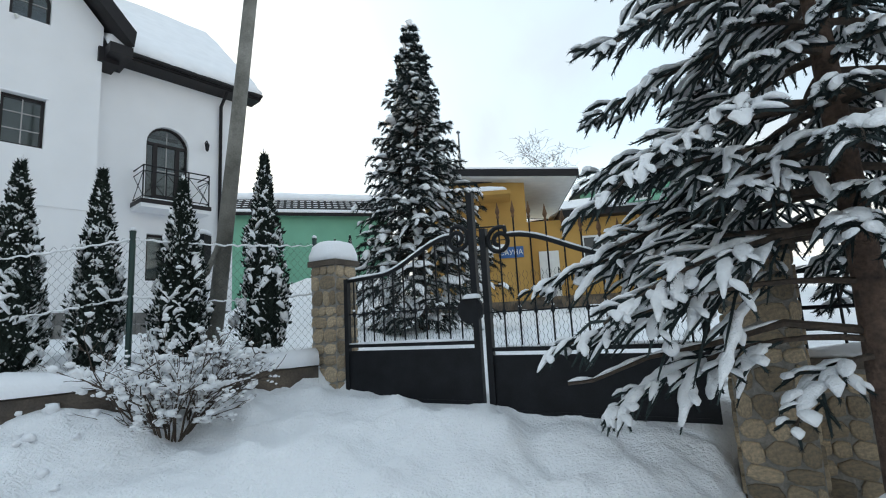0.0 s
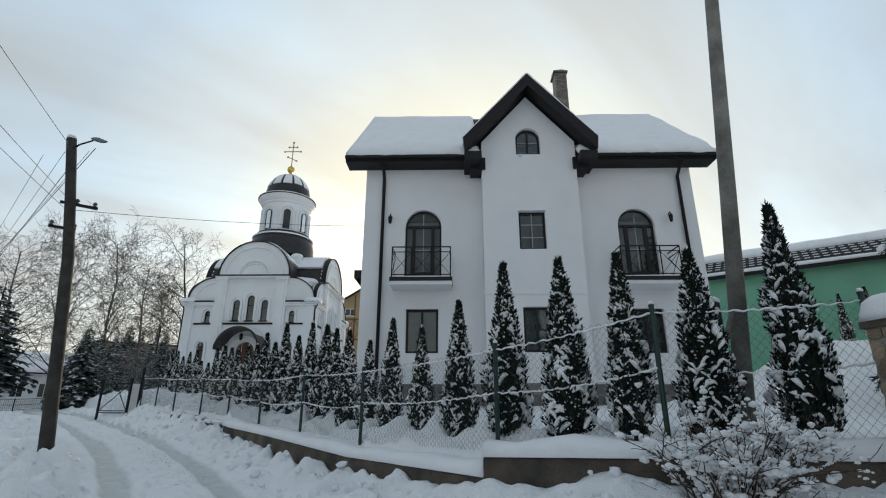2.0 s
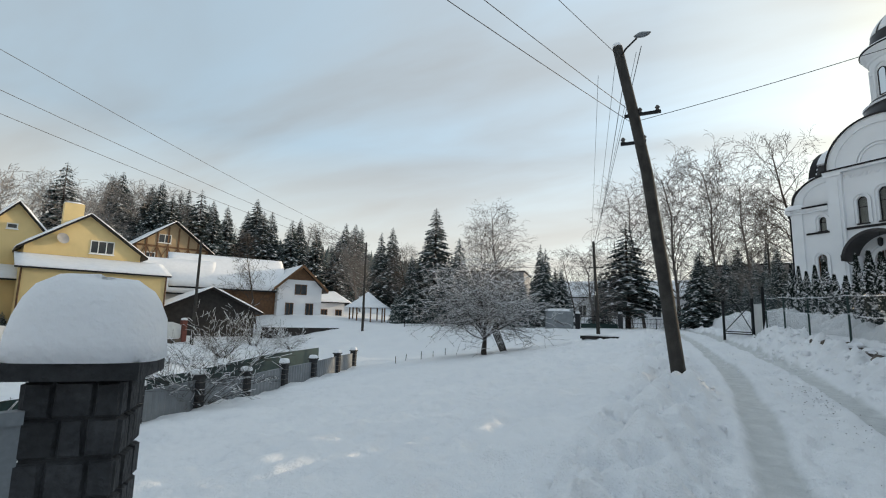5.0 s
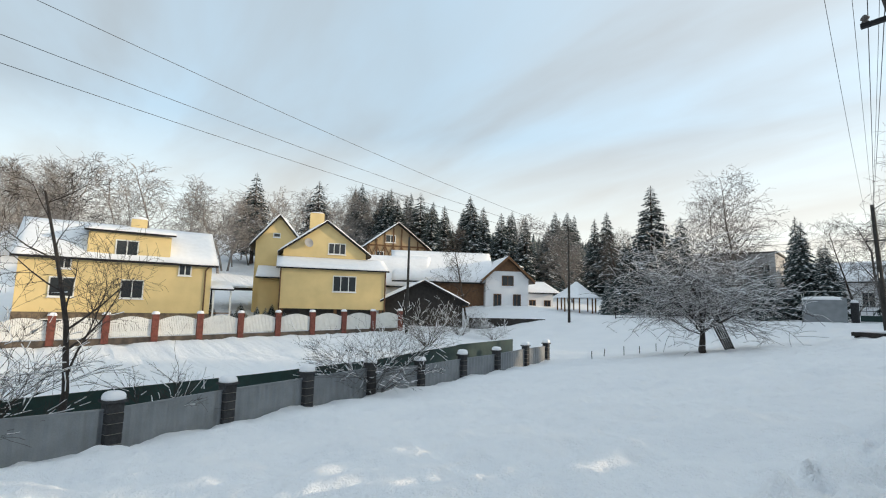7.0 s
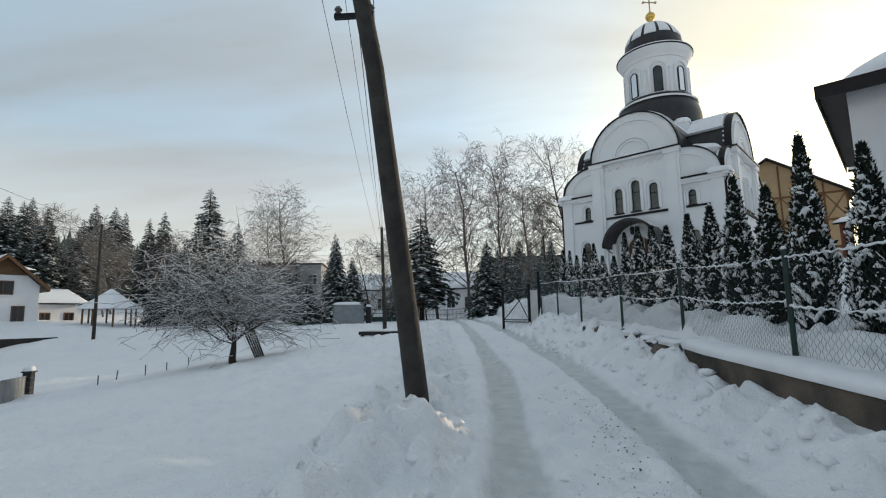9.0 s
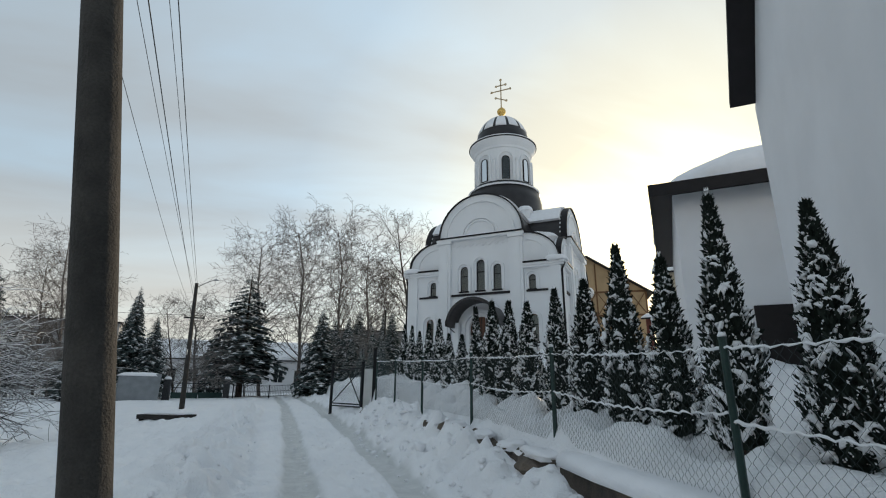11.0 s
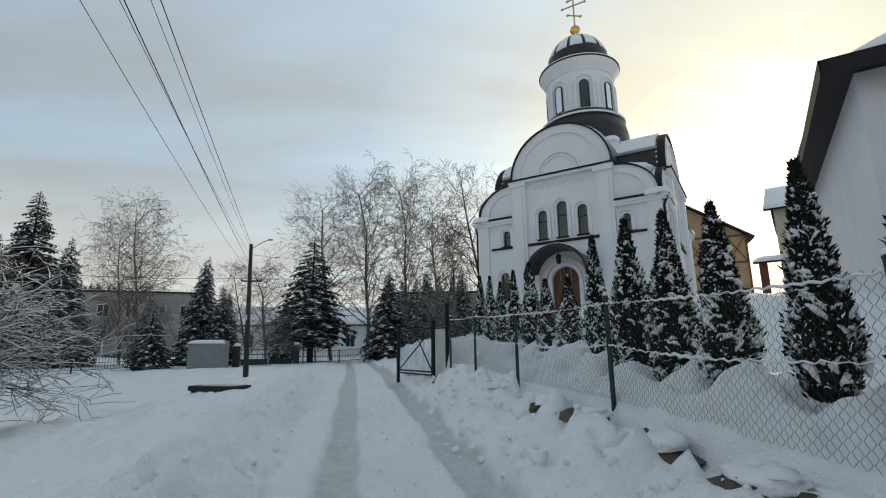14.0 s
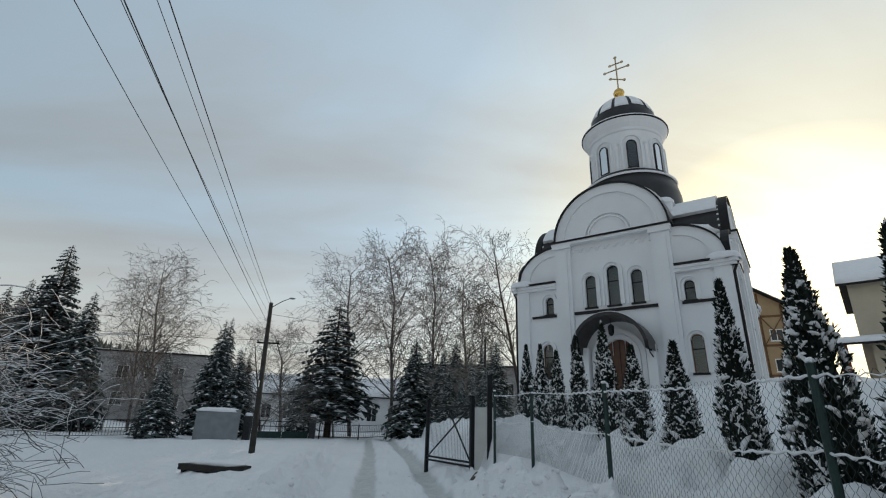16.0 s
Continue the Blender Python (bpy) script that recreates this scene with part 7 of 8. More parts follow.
# dwarf conifers and snowy mounds seen behind the gate and fence
for i, (x, y, h) in enumerate(((-7.6, 24.5, 2.0), (-6.6, 24.8, 2.2), (-8.6, 24.2, 1.9), (-5.2, 22.0, 1.9))):
    thuja(x, y, gz(x, y), h, i + 1, 0.8)


# ---- far buildings ----
# far walls are uncut: the rooms' dimness is put into the pane colour
M["shadepane"] = mat("room_shade_glazing", (0.035, 0.04, 0.045), 0.12, vary=0.1, scale=1.0, bump=0.0)


def far_window(parent, cx, z0, w, h, y, bars=1, fr="white", dz=0.0):
    """Frame, mullions and panes on a wall face at y, outward is -y."""
    f, mull = 0.09, []
    g = Geo(dz).box(cx - w / 2, cx + w / 2, y - 0.06, y - 0.003, z0, z0 + f).box(cx - w / 2, cx + w / 2, y - 0.06, y - 0.003, z0 + h - f, z0 + h)
    g.box(cx - w / 2, cx - w / 2 + f, y - 0.06, y - 0.003, z0 + f, z0 + h - f).box(cx + w / 2 - f, cx + w / 2, y - 0.06, y - 0.003, z0 + f, z0 + h - f)
    for i in range(bars):
        x = cx - w / 2 + w * (i + 1) / (bars + 1)
        mull.append(Geo(dz).box(x - 0.04, x + 0.04, y - 0.05, y - 0.021, z0 + f, z0 + h - f))
    win = part("window", g, fr, parent)
    for q in mull:
        part("mullion", q, fr, win)
    part("pane", Geo(dz).box(cx - w / 2 + f, cx + w / 2 - f, y - 0.02, y - 0.003, z0 + f, z0 + h - f), "shadepane", win)
    part("sill", Geo(dz).box(cx - w / 2 - 0.06, cx + w / 2 + 0.06, y - 0.14, y - 0.003, z0 - 0.06, z0), "snow", win, "sill with snow")


def block(parent, x0, x1, y0, y1, z0, eave, ridge, wall, along="x", over=0.5, snow=0.22, roof="dark", name=""):
    """A wing with a gabled roof whose ridge runs along x or y; ridge None: a flat roof."""
    g = Geo()
    if ridge is None:
        part("wall", g.box(x0, x1, y0, y1, z0, eave), wall, parent)
        part("roof", Geo().box(x0 - over, x1 + over, y0 - over, y1 + over, eave, eave + 0.22), roof, parent)
        part("roof_snow", Geo().mound((x0 + x1) / 2, (y0 + y1) / 2, eave + 0.22, x1 - x0 + 2 * over, y1 - y0 + 2 * over, snow, n=24, sq=6.0, rough=0.05), "snow", parent, "layer of snow", smooth=True)
        return
    if along == "x":
        c = (y0 + y1) / 2
        g.prism([(y0, z0), (y1, z0), (y1, eave), (c, ridge), (y0, eave)], x0, x1, "x")
        part("wall", g, wall, parent)
        k = (ridge - eave) / (c - y0)
        a, b = (y0 - over, eave - k * over), (y1 + over, eave - k * over)
        part("roof", Geo().prism([a, (c, ridge), b, (b[0], b[1] + 0.18), (c, ridge + 0.18), (a[0], a[1] + 0.18)], x0 - over, x1 + over, "x"), roof, parent)
        for s, e in ((a, 1), (b, 2)):
            part("roof_snow", snow_slab(Geo(), (x0 - over, s[0], s[1] + 0.18), (x1 + over, s[0], s[1] + 0.18), (x1 + over, c, ridge + 0.18), (x0 - over, c, ridge + 0.18), snow, 24, 6, 0.08, e + x0), "snow", parent, "layer of snow", smooth=True)
    else:
        c = (x0 + x1) / 2
        g.prism([(x0, z0), (x1, z0), (x1, eave), (c, ridge), (x0, eave)], y0, y1)
        part("wall", g, wall, parent)
        k = (ridge - eave) / (c - x0)
        a, b = (x0 - over, eave - k * over), (x1 + over, eave - k * over)
        part("roof", Geo().prism([a, (c, ridge), b, (b[0], b[1] + 0.18), (c, ridge + 0.18), (a[0], a[1] + 0.18)], y0 - over, y1 + over), roof, parent)
        for s, e in ((a, 1), (b, 2)):
            part("roof_snow", snow_slab(Geo(), (s[0], y0 - over, s[1] + 0.18), (s[0], y1 + over, s[1] + 0.18), (c, y1 + over, ridge + 0.18), (c, y0 - over, ridge + 0.18), snow, 16, 6, 0.08, e + y0), "snow", parent, "layer of snow", smooth=True)


def shed_roof(parent, x0, x1, y0, y1, z_low, z_high, roof="dark", snow=0.2):
    """A single slope falling towards -y."""
    part("lean_to_roof", Geo().prism([(y0, z_low), (y1, z_high), (y1, z_high + 0.14), (y0, z_low + 0.14)], x0, x1, "x"), roof, parent)
    part("roof_snow", snow_slab(Geo(), (x0, y0, z_low + 0.14), (x1, y0, z_low + 0.14), (x1, y1, z_high + 0.14), (x0, y1, z_high + 0.14), snow, 18, 5, 0.08, x0), "snow", parent, "layer of snow", smooth=True)


# long yellow house with a dormer storey
h = thing("house", pose(-10.8, -42.9, -1.5, 0, 0, 176), "yellow rendered house with stone base and snowy roofs", "house", "houses across the field")
h.scale = (0.94, 0.94, 0.96)
block(h, -6.6, 6.4, 0, 8.5, 1.9, 6.1, 9.0, "yellow", "x", 0.45)
part("stone_base", Geo().box(-6.65, 6.45, -0.06, 8.5, -0.5, 1.9), "stonebase", h, "rubble stone base")
part("dormer_wall", Geo().box(-2.6, 3.1, -0.03, 3.5, 1.9, 8.1), "yellow", h)
shed_roof(h, -2.9, 3.4, -0.4, 4.2, 8.1, 8.9)
for cx, z0, w in ((-3.9, 3.0, 1.6), (-3.9, 6.0 - 0.9, 0.9), (0.6, 3.0, 1.6), (0.0, 6.1, 1.6), (4.3, 5.0, 1.0)):
    far_window(h, cx, z0, w, 1.5 if w > 1.2 else 1.0, -0.03, 1)
for cx in (-4.2, 1.4):
    far_window(h, cx, 0.4, 1.6, 1.0, -0.06, 1)
part("chimney", Geo().box(0.2, 1.4, 2.9, 3.9, 8.4, 9.75), "yellow", h, "yellow rendered chimney")
part("chimney_cap", Geo().mound(0.8, 3.4, 9.75, 1.4, 1.2, 0.22, n=12), "snow", h, smooth=True)
part("downpipe", Geo().tube([(6.2, -0.4, 6.0), (5.9, -0.1, 5.5), (5.9, -0.1, 0.2)], 0.06, 6), "timber", h)
shed_roof(h, 6.4, 8.3, -0.2, 3.0, 3.9, 4.6)
for x in (6.7, 8.1):
    part("porch_post", Geo().box(x - 0.07, x + 0.07, 0.0, 0.14, -0.3, 4.0), "white", h)
part("porch_deck", Geo().box(6.4, 8.2, 0.0, 3.0, 1.0, 1.2), "timber", h, "brown wooden porch deck")
part("porch_railing", Geo().box(6.5, 8.1, 0.02, 0.08, 1.9, 2.0).box(6.5, 8.1, 0.02, 0.08, 1.5, 1.57), "timber", h)
part("porch_door", Geo().box(6.38, 6.46, 1.0, 2.0, 1.2, 3.2), "oak", h)

# yellow house with stepped gables
h = thing("house", pose(-28.3, -45.8, -1.4, 0, 0, 160), "yellow gabled house with stepped snowy roofs", "house", "houses across the field")
h.scale = (0.94, 0.94, 0.98)
block(h, -4.4, 4.4, 0.0, 8.0, 0.0, 8.2, 11.3, "yellow", "y", 0.55)
block(h, -7.4, -2.5, 4.0, 11.5, 0.0, 9.4, 12.2, "yellow", "y", 0.55)
part("front_wing", Geo().box(-4.6, 6.0, -3.2, 0.0, 2.3, 6.2), "yellow", h)
# solid dark box painted as the shade under the wing
part("wing_base", Geo().box(-4.2, 5.2, -2.4, 0.0, -0.3, 2.3), "room", h, "solid dark block for the shade of the open undercroft")
for x in (-4.3, 1.0, 5.7):
    part("wing_post", Geo().box(x - 0.15, x + 0.15, -3.1, -2.8, -0.4, 2.3), "timber", h)
shed_roof(h, -5.0, 6.4, -3.6, 0.1, 6.1, 7.4)
shed_roof(h, -7.0, -4.4, -0.6, 4.2, 5.2, 6.6)
part("side_wing", Geo().box(-6.7, -4.5, 0.2, 4.0, 0.0, 5.5), "yellow", h)
far_window(h, 1.2, 8.0, 1.9, 1.2, 0.0, 2)
far_window(h, 1.8, 4.0, 2.4, 1.6, -3.2, 2)
far_window(h, -5.2, 9.9, 0.8, 0.5, 4.0, 0)
part("satellite_dish", Geo().lathe([(0.02, 0.0), (0.3, 0.05), (0.5, 0.16)], 16), "greywall", h, "round satellite dish", smooth=True).matrix_basis = pose(-1.9, -0.3, 9.0, 70, 0, 20)
part("chimney", Geo().box(-1.6, 0.0, 4.2, 5.4, 10.4, 13.0), "yellow", h, "broad yellow chimney")
part("chimney_snow", Geo().mound(-0.8, 4.8, 13.0, 1.7, 1.4, 0.15, n=12), "snow", h, smooth=True)
for x in (-4.55, 6.05):
    part("downpipe", Geo().tube([(x, -3.3, 6.2), (x, -3.25, 2.0)], 0.07, 6), "timber", h)

# half-timbered house behind them
def timber_house(x, y, z, rz, W, D, eave, ridge, label, wall="ochre"):
    h = thing("house", pose(x, y, z, 0, 0, rz), label, "house")
    block(h, -W / 2, W / 2, 0, D, 0, eave, ridge, wall, "y", 0.8)
    b = lambda x0, x1, z0, z1: part("timber_beam", Geo().box(x0, x1, -0.08, -0.003, z0, z1), "timber", h)
    for zz in (eave * 0.32, eave * 0.66, eave):
        b(-W / 2, W / 2, zz - 0.12, zz + 0.12)
    for i in range(8):
        xx = -W / 2 + W * i / 7
        b(xx - 0.10, xx + 0.10, 0.3, eave + (ridge - eave) * (1 - abs(xx) / (W / 2)) * 0.95)
    for i in range(7):
        x0, x1 = -W / 2 + W * i / 7, -W / 2 + W * (i + 1) / 7
        for s in (0, 1):
            part("timber_brace", Geo().tube([(x0 if s else x1, -0.05, eave * 0.66), (x1 if s else x0, -0.05, eave)], 0.07, 4), "timber", h)
    far_window(h, -W * 0.12, eave + 0.5, 1.6, 1.2, -0.003, 1)
    for s in (-0.3, 0.3):
        far_window(h, W * s, eave * 0.70 + 0.1, 1.3, 1.3, -0.003, 1)
        far_window(h, W * s, eave * 0.34 + 0.2, 1.3, 1.4, -0.003, 1)
    return h


timber_house(-47.5, -62.0, 2.8, 160, 9.0, 11, 7.6, 11.0, "half-timbered brown house with a snowy roof", "tan")
h = thing("shed", pose(-38.5, -50.0, 0.5, 0, 0, 150), "low white outbuilding with a bright snowy roof", "shed")
block(h, -4, 5, 0, 6, 0, 3.6, 7.0, "plaster", "x", 0.5)
far_window(h, 2.5, 1.4, 1.4, 1.4, 0)

# grey house with a dark dormer, black barn, gazebo
h = thing("house", pose(-47.0, -45.5, -0.6, 0, 0, 150), "pale house with a long snowy roof and dark dormer", "house", "houses across the field")
block(h, -8.5, 3.5, 0, 8.0, 0, 5.4, 9.0, "timber", "x", 0.6)
block(h, 2.5, 8.0, -1.0, 5.0, 0, 5.6, 8.2, "plaster", "y", 0.6)
part("dormer", Geo().box(3.6, 8.4, 4.6, 7.0, 5.0, 7.4), "timber", h, "dark timber dormer")
for sg in (-1, 1):
    part("gable_board", Geo().prism([(5.25 + sg * 3.4, 5.05), (5.25 + sg * 3.4, 5.42), (5.25, 8.45), (5.25, 8.08)][::sg], -1.68, -1.6), "timber", h, "brown gable board")
part("gable_cladding", Geo().prism([(3.2, 6.55), (7.3, 6.55), (5.25, 8.15)], -1.03, -1.003), "timber", h, "brown boarded gable")
part("wall_plinth", Geo().box(2.45, 8.05, -1.05, 5.0, -0.4, 0.7), "stonebase", h)
shed_roof(h, 3.2, 9.0, 4.0, 7.4, 7.4, 7.9)
part("annex_wall", Geo().box(8.0, 12.0, 1.0, 6.0, 0, 4.0), "plaster", h)
shed_roof(h, 7.6, 12.8, 0.4, 6.6, 3.9, 5.6)
for cx in (4.0, 6.5):
    far_window(h, cx, 2.0, 1.0, 1.7, -1.0, 1, "timber")
far_window(h, 5.3, 4.7, 1.5, 1.3, -1.0, 1, "timber")
for cx in (9.2, 11.2):
    far_window(h, cx, 1.6, 0.9, 1.5, 1.0, 1, "timber")

h = thing("barn", pose(-37.2, -39.2, -1.2, 0, 0, 152), "black timber barn with a snowy gabled roof", "barn")
block(h, -5.0, 3.2, 0, 7.0, 0, 3.0, 5.0, "blackwood", "y", 0.6)
part("board_wall", Geo().box(3.8, 12.0, -0.6, -0.5, 0, 1.5), "blackwood", h, "dark board fence")

h = thing("gazebo", pose(-55.3, -34.8, -0.4), "round timber gazebo with a snowy pointed roof", "gazebo")
part("roof", Geo().lathe([(2.8, 3.1), (2.85, 3.2), (1.4, 4.1), (0.1, 5.1)], 8), "snow", h, "pointed roof under snow")
part("deck", Geo().lathe([(2.3, 0), (2.3, 1.1), (2.2, 1.1), (0, 1.0)], 8), "timber", h)
for k in range(8):
    part("post", Geo().tube([(2.2 * math.cos(k * 0.785), 2.2 * math.sin(k * 0.785), 0), (2.2 * math.cos(k * 0.785), 2.2 * math.sin(k * 0.785), 3.2)], 0.09, 6), "timber", h)

# pergola-like carport on the slope
h = thing("carport", pose(-21.5, -52.0, 0.0, 0, 0, 170), "small dark carport with snow on top", "carport")
part("roof", Geo().box(-2.5, 2.5, 0, 4, 2.6, 2.8), "blackwood", h)
part("roof_snow", Geo().mound(0, 2, 2.8, 5.1, 4.1, 0.25, n=16, sq=5), "snow", h, smooth=True)
for x in (-2.3, 2.3):
    part("post", Geo().box(x - 0.08, x + 0.08, 0.1, 0.26, -1.0, 2.6), "blackwood", h)

# dark snowy shrubs of the rock garden between the yellow houses
rb = random.Random(17)
for i in range(13):
    x, y = rb.uniform(-23.5, -17.8), rb.uniform(-50.5, -40.0)
    conifer(x, y, gz(x, y) - 0.1, rb.uniform(0.9, 2.0), i, "low dark evergreen under snow in a rock garden", "evergreens of the rock garden", rb.uniform(1.4, 2.2))
shrub(-36.2, -33.5, gz(-36.2, -33.5), 2.2, 1.3, 26, 23, "dark leafless bush below the barn", 0.3, levels=2)

# picket fence with brick posts
def picket_fence():
    a, b = Vector((-4.0, -38.3, 0)), Vector((-32.0, -37.2, 0))
    f = thing("picket_fence", pose(a.x, a.y, 0, 0, 0, math.degrees(math.atan2(b.y - a.y, b.x - a.x))), "white arched picket fence between red brick posts", "fence")
    n, L = 10, (b - a).length
    zz = lambda u: -1.12 + 0.75 * u
    for i in range(n + 1):
        x = L * i / n
        p = part("brick_post", Geo().box(x - 0.2, x + 0.2, -0.2, 0.2, zz(i / n) - 0.6, zz(i / n) + 1.25), "redbrick", f, "red brick post")
        part("post_snow", Geo().mound(x, 0, zz(i / n) + 1.25, 0.5, 0.5, 0.2, n=10), "snow", p, smooth=True)
    part("fence_base", Geo().prism([(0, zz(0) - 0.7), (L, zz(1) - 0.7), (L, zz(1) - 0.28), (0, zz(0) - 0.28)], -0.12, 0.12), "concrete", f)
    for i in range(n):
        x0 = L * i / n + 0.22
        w = L / n - 0.44
        for k in range(22):
            t = (k + 0.5) / 22
            z0 = zz((i + t) / n)
            part("picket", Geo().box(x0 + w * t - 0.045, x0 + w * t + 0.045, -0.03, 0.03, z0 - 0.22, z0 + 0.85 + 0.28 * math.sin(math.pi * t)), "white", f)
        for dz_ in (0.05, 0.65):
            part("rail", Geo().box(x0, x0 + w, 0.03, 0.06, zz((i + 0.5) / n) + dz_, zz((i + 0.5) / n) + dz_ + 0.06), "white", f)


picket_fence()


# ---- grey sheet fence with block pillars in the field ----
def block_pillar(x, y, z0, z1, rz, w, snow_h, label, near=False):
    p = thing("fence_pillar", pose(x, y, z0, 0, 0, rz), label, "fence pillar", "block pillars of the sheet fence")
    h = z1 - z0
    part("core", Geo().box(-w / 2 + 0.012, w / 2 - 0.012, -w / 2 + 0.012, w / 2 - 0.012, -0.5, h), "mortar" if not near else "block", p)
    mod = 0.24 if near else 0.2
    rnd = random.Random(int(-x * 10))
    for j in range(int((h + 0.4) / mod)):
        z = h - mod * (j + 1)
        if near:
            cells = [(0.0, 0.40, 0.0, 0.5), (0.40, 0.66, 0.0, 0.5), (0.66, 1.0, 0.0, 0.5), (0.0, 0.30, 0.5, 1.0), (0.30, 0.72, 0.5, 1.0), (0.72, 1.0, 0.5, 1.0)]
        else:
            cells = [(0.0, 1.0, 0.0, 1.0)]
        for m in (0, 90, 180, 270):
            for u0, u1, v0, v1 in cells:
                if m % 180:
                    u0, u1 = 1 - u1, 1 - u0
                a2, b2, t = -w / 2 + w * u0 + 0.003, -w / 2 + w * u1 - 0.003, 0.010 + 0.008 * rnd.random()
                za, zb_ = z + mod * v0 + 0.003, z + mod * v1 - (0.008 if v1 == 1.0 else 0.003)
                jit = lambda: rnd.uniform(-0.003, 0.003)
                e = 0.007
                g = Geo().add([(a2, -w / 2 + 0.012, za), (b2, -w / 2 + 0.012, za), (b2, -w / 2 + 0.012, zb_), (a2, -w / 2 + 0.012, zb_),
                               (a2 + e + jit(), -w / 2 - t + 0.01, za + e + jit()), (b2 - e + jit(), -w / 2 - t + 0.01, za + e + jit()), (b2 - e + jit(), -w / 2 - t + 0.01, zb_ - e + jit()), (a2 + e + jit(), -w / 2 - t + 0.01, zb_ - e + jit())],
                              [(4, 5, 6, 7), (0, 1, 5, 4), (1, 2, 6, 5), (2, 3, 7, 6), (3, 0, 4, 7)])
                ob = part("block", g, "block", p)
                ob.matrix_basis = pose(0, 0, 0, 0, 0, m)
    part("cap_slab", Geo().box(-w / 2 - 0.05, w / 2 + 0.05, -w / 2 - 0.05, w / 2 + 0.05, h, h + 0.055), "block", p)
    part("snow_cap", Geo().mound(0, 0, h + 0.055, w + (0.16 if near else 0.10), w + (0.16 if near else 0.10), snow_h, n=28, rough=0.07, seed=x, sq=3.4), "snow", p, "thick rounded cap of snow", smooth=True)


def sheet_panel(ax, ay, az, bx, by, bz, h, label="grey corrugated sheet panel between pillars"):
    L = math.hypot(bx - ax, by - ay)
    p = thing("fence_panel", pose(ax, ay, az, 0, 0, math.degrees(math.atan2(by - ay, bx - ax))), label, "fence panel", "panels of the sheet fence")
    g, n = Geo(), int(L / 0.06)
    vs = []
    for i in range(n + 1):
        x, k = L * i / n, 0.010 if i % 4 < 2 else -0.010
        zz = (bz - az) * i / n
        vs += [(x, k, zz - 0.3), (x, k, zz + h)]
    g.add(vs, [(2 * i, 2 * i + 2, 2 * i + 3, 2 * i + 1) for i in range(n)])
    part("sheet", g, "zinc", p)
    part("top_rail", Geo().prism([(0, h - 0.02), (L, bz - az + h - 0.02), (L, bz - az + h + 0.02), (0, h + 0.02)], -0.025, 0.025), "zinc", p)
    return p


GF = [(-5.33, -10.12), (-7.83, -10.92), (-10.31, -12.1), (-12.58, -12.58), (-15.14, -13.43), (-17.58, -14.0), (-20.32, -14.77), (-23.06, -15.53), (-25.9, -16.3), (-28.6, -17.2)]
for i, (x, y) in enumerate(GF):
    z = gz(x, y)
    block_pillar(x, y, z, z + 0.92, 17, 0.30, 0.16 if i % 3 else 0.2, "dark block fence pillar with a cap of snow")
    if i:
        px, py = GF[i - 1]
        sheet_panel(px, py, gz(px, py), x, y, z, 0.78)
block_pillar(-5.03, -1.18, gz(-5.1, -1.0) - 0.1, 1.13, 134, 0.27, 0.28, "dark split-block pillar with a thick cap of snow by the lane", near=True)
sheet_panel(-4.85, -1.18, -0.6, -2.4, -1.75, -0.6, 1.62, "grey corrugated sheet panel beside the block pillar")

# dark hedge-like sheet fence behind it
f = thing("sheet_fence", pose(0, 0, 0), "dark green sheet fence behind the grey panels", "fence")
pts = [(-6.0, -13.0), (-12.0, -15.6), (-18.0, -17.6), (-24.0, -19.2), (-29.5, -20.6)]
for a, b in zip(pts, pts[1:]):
    za, zb = gz(*a), gz(*b)
    L = math.hypot(b[0] - a[0], b[1] - a[1])
    part("panel", Geo().add([(a[0], a[1], za - 0.3), (b[0], b[1], zb - 0.3), (b[0], b[1], zb + 1.0), (a[0], a[1], za + 1.0), (a[0], a[1] - 0.05, za - 0.3), (b[0], b[1] - 0.05, zb - 0.3), (b[0], b[1] - 0.05, zb + 1.0), (a[0], a[1] - 0.05, za + 1.0)],
                            [(0, 1, 2, 3), (5, 4, 7, 6), (3, 2, 6, 7), (0, 4, 5, 1), (1, 5, 6, 2), (0, 3, 7, 4)]), "greenpost", f)
shrub(-15.6, -13.9, gz(-15.6, -13.9), 1.7, 1.8, 26, 15, "drooping leafless shrub over the sheet fence", 0.22, levels=3, mat_="applewood")
shrub(-9.0, -12.6, gz(-9, -12.6), 1.6, 1.0, 14, 16, "thin leafless shrubs by the sheet fence", 0.15, levels=2, mat_="applewood")
shrub(-5.5, -11.5, gz(-5.5, -11.5), 2.0, 1.4, 18, 17, "leafless shrub with a little snow", 0.2, levels=3, mat_="applewood")
shrub(-28.0, -27.5, gz(-28, -27.5), 2.4, 1.8, 40, 18, "russet leafless bush on the bank", 0.3, levels=2)
shrub(-37.0, -30.0, gz(-37, -30), 1.6, 1.4, 20, 19, "dark evergreen bush under snow", 0.8, levels=2, lumps=20)
BARE_NEAR = bare_mesh(7, 0.9, 51, 0.10, 4, 0.05, (9, 6, 5, 4), 0.6, 0.25, mats="applewood")
t = thing("bare_tree", pose(-6.95, -11.3, gz(-6.95, -11.3), 0, 0, 40), "leafless fruit tree with traces of snow", "tree")
t.scale = (0.78, 0.78, 0.78)
for n, me in zip(("trunk", "crown"), BARE_NEAR):
    new(n, me).parent = t

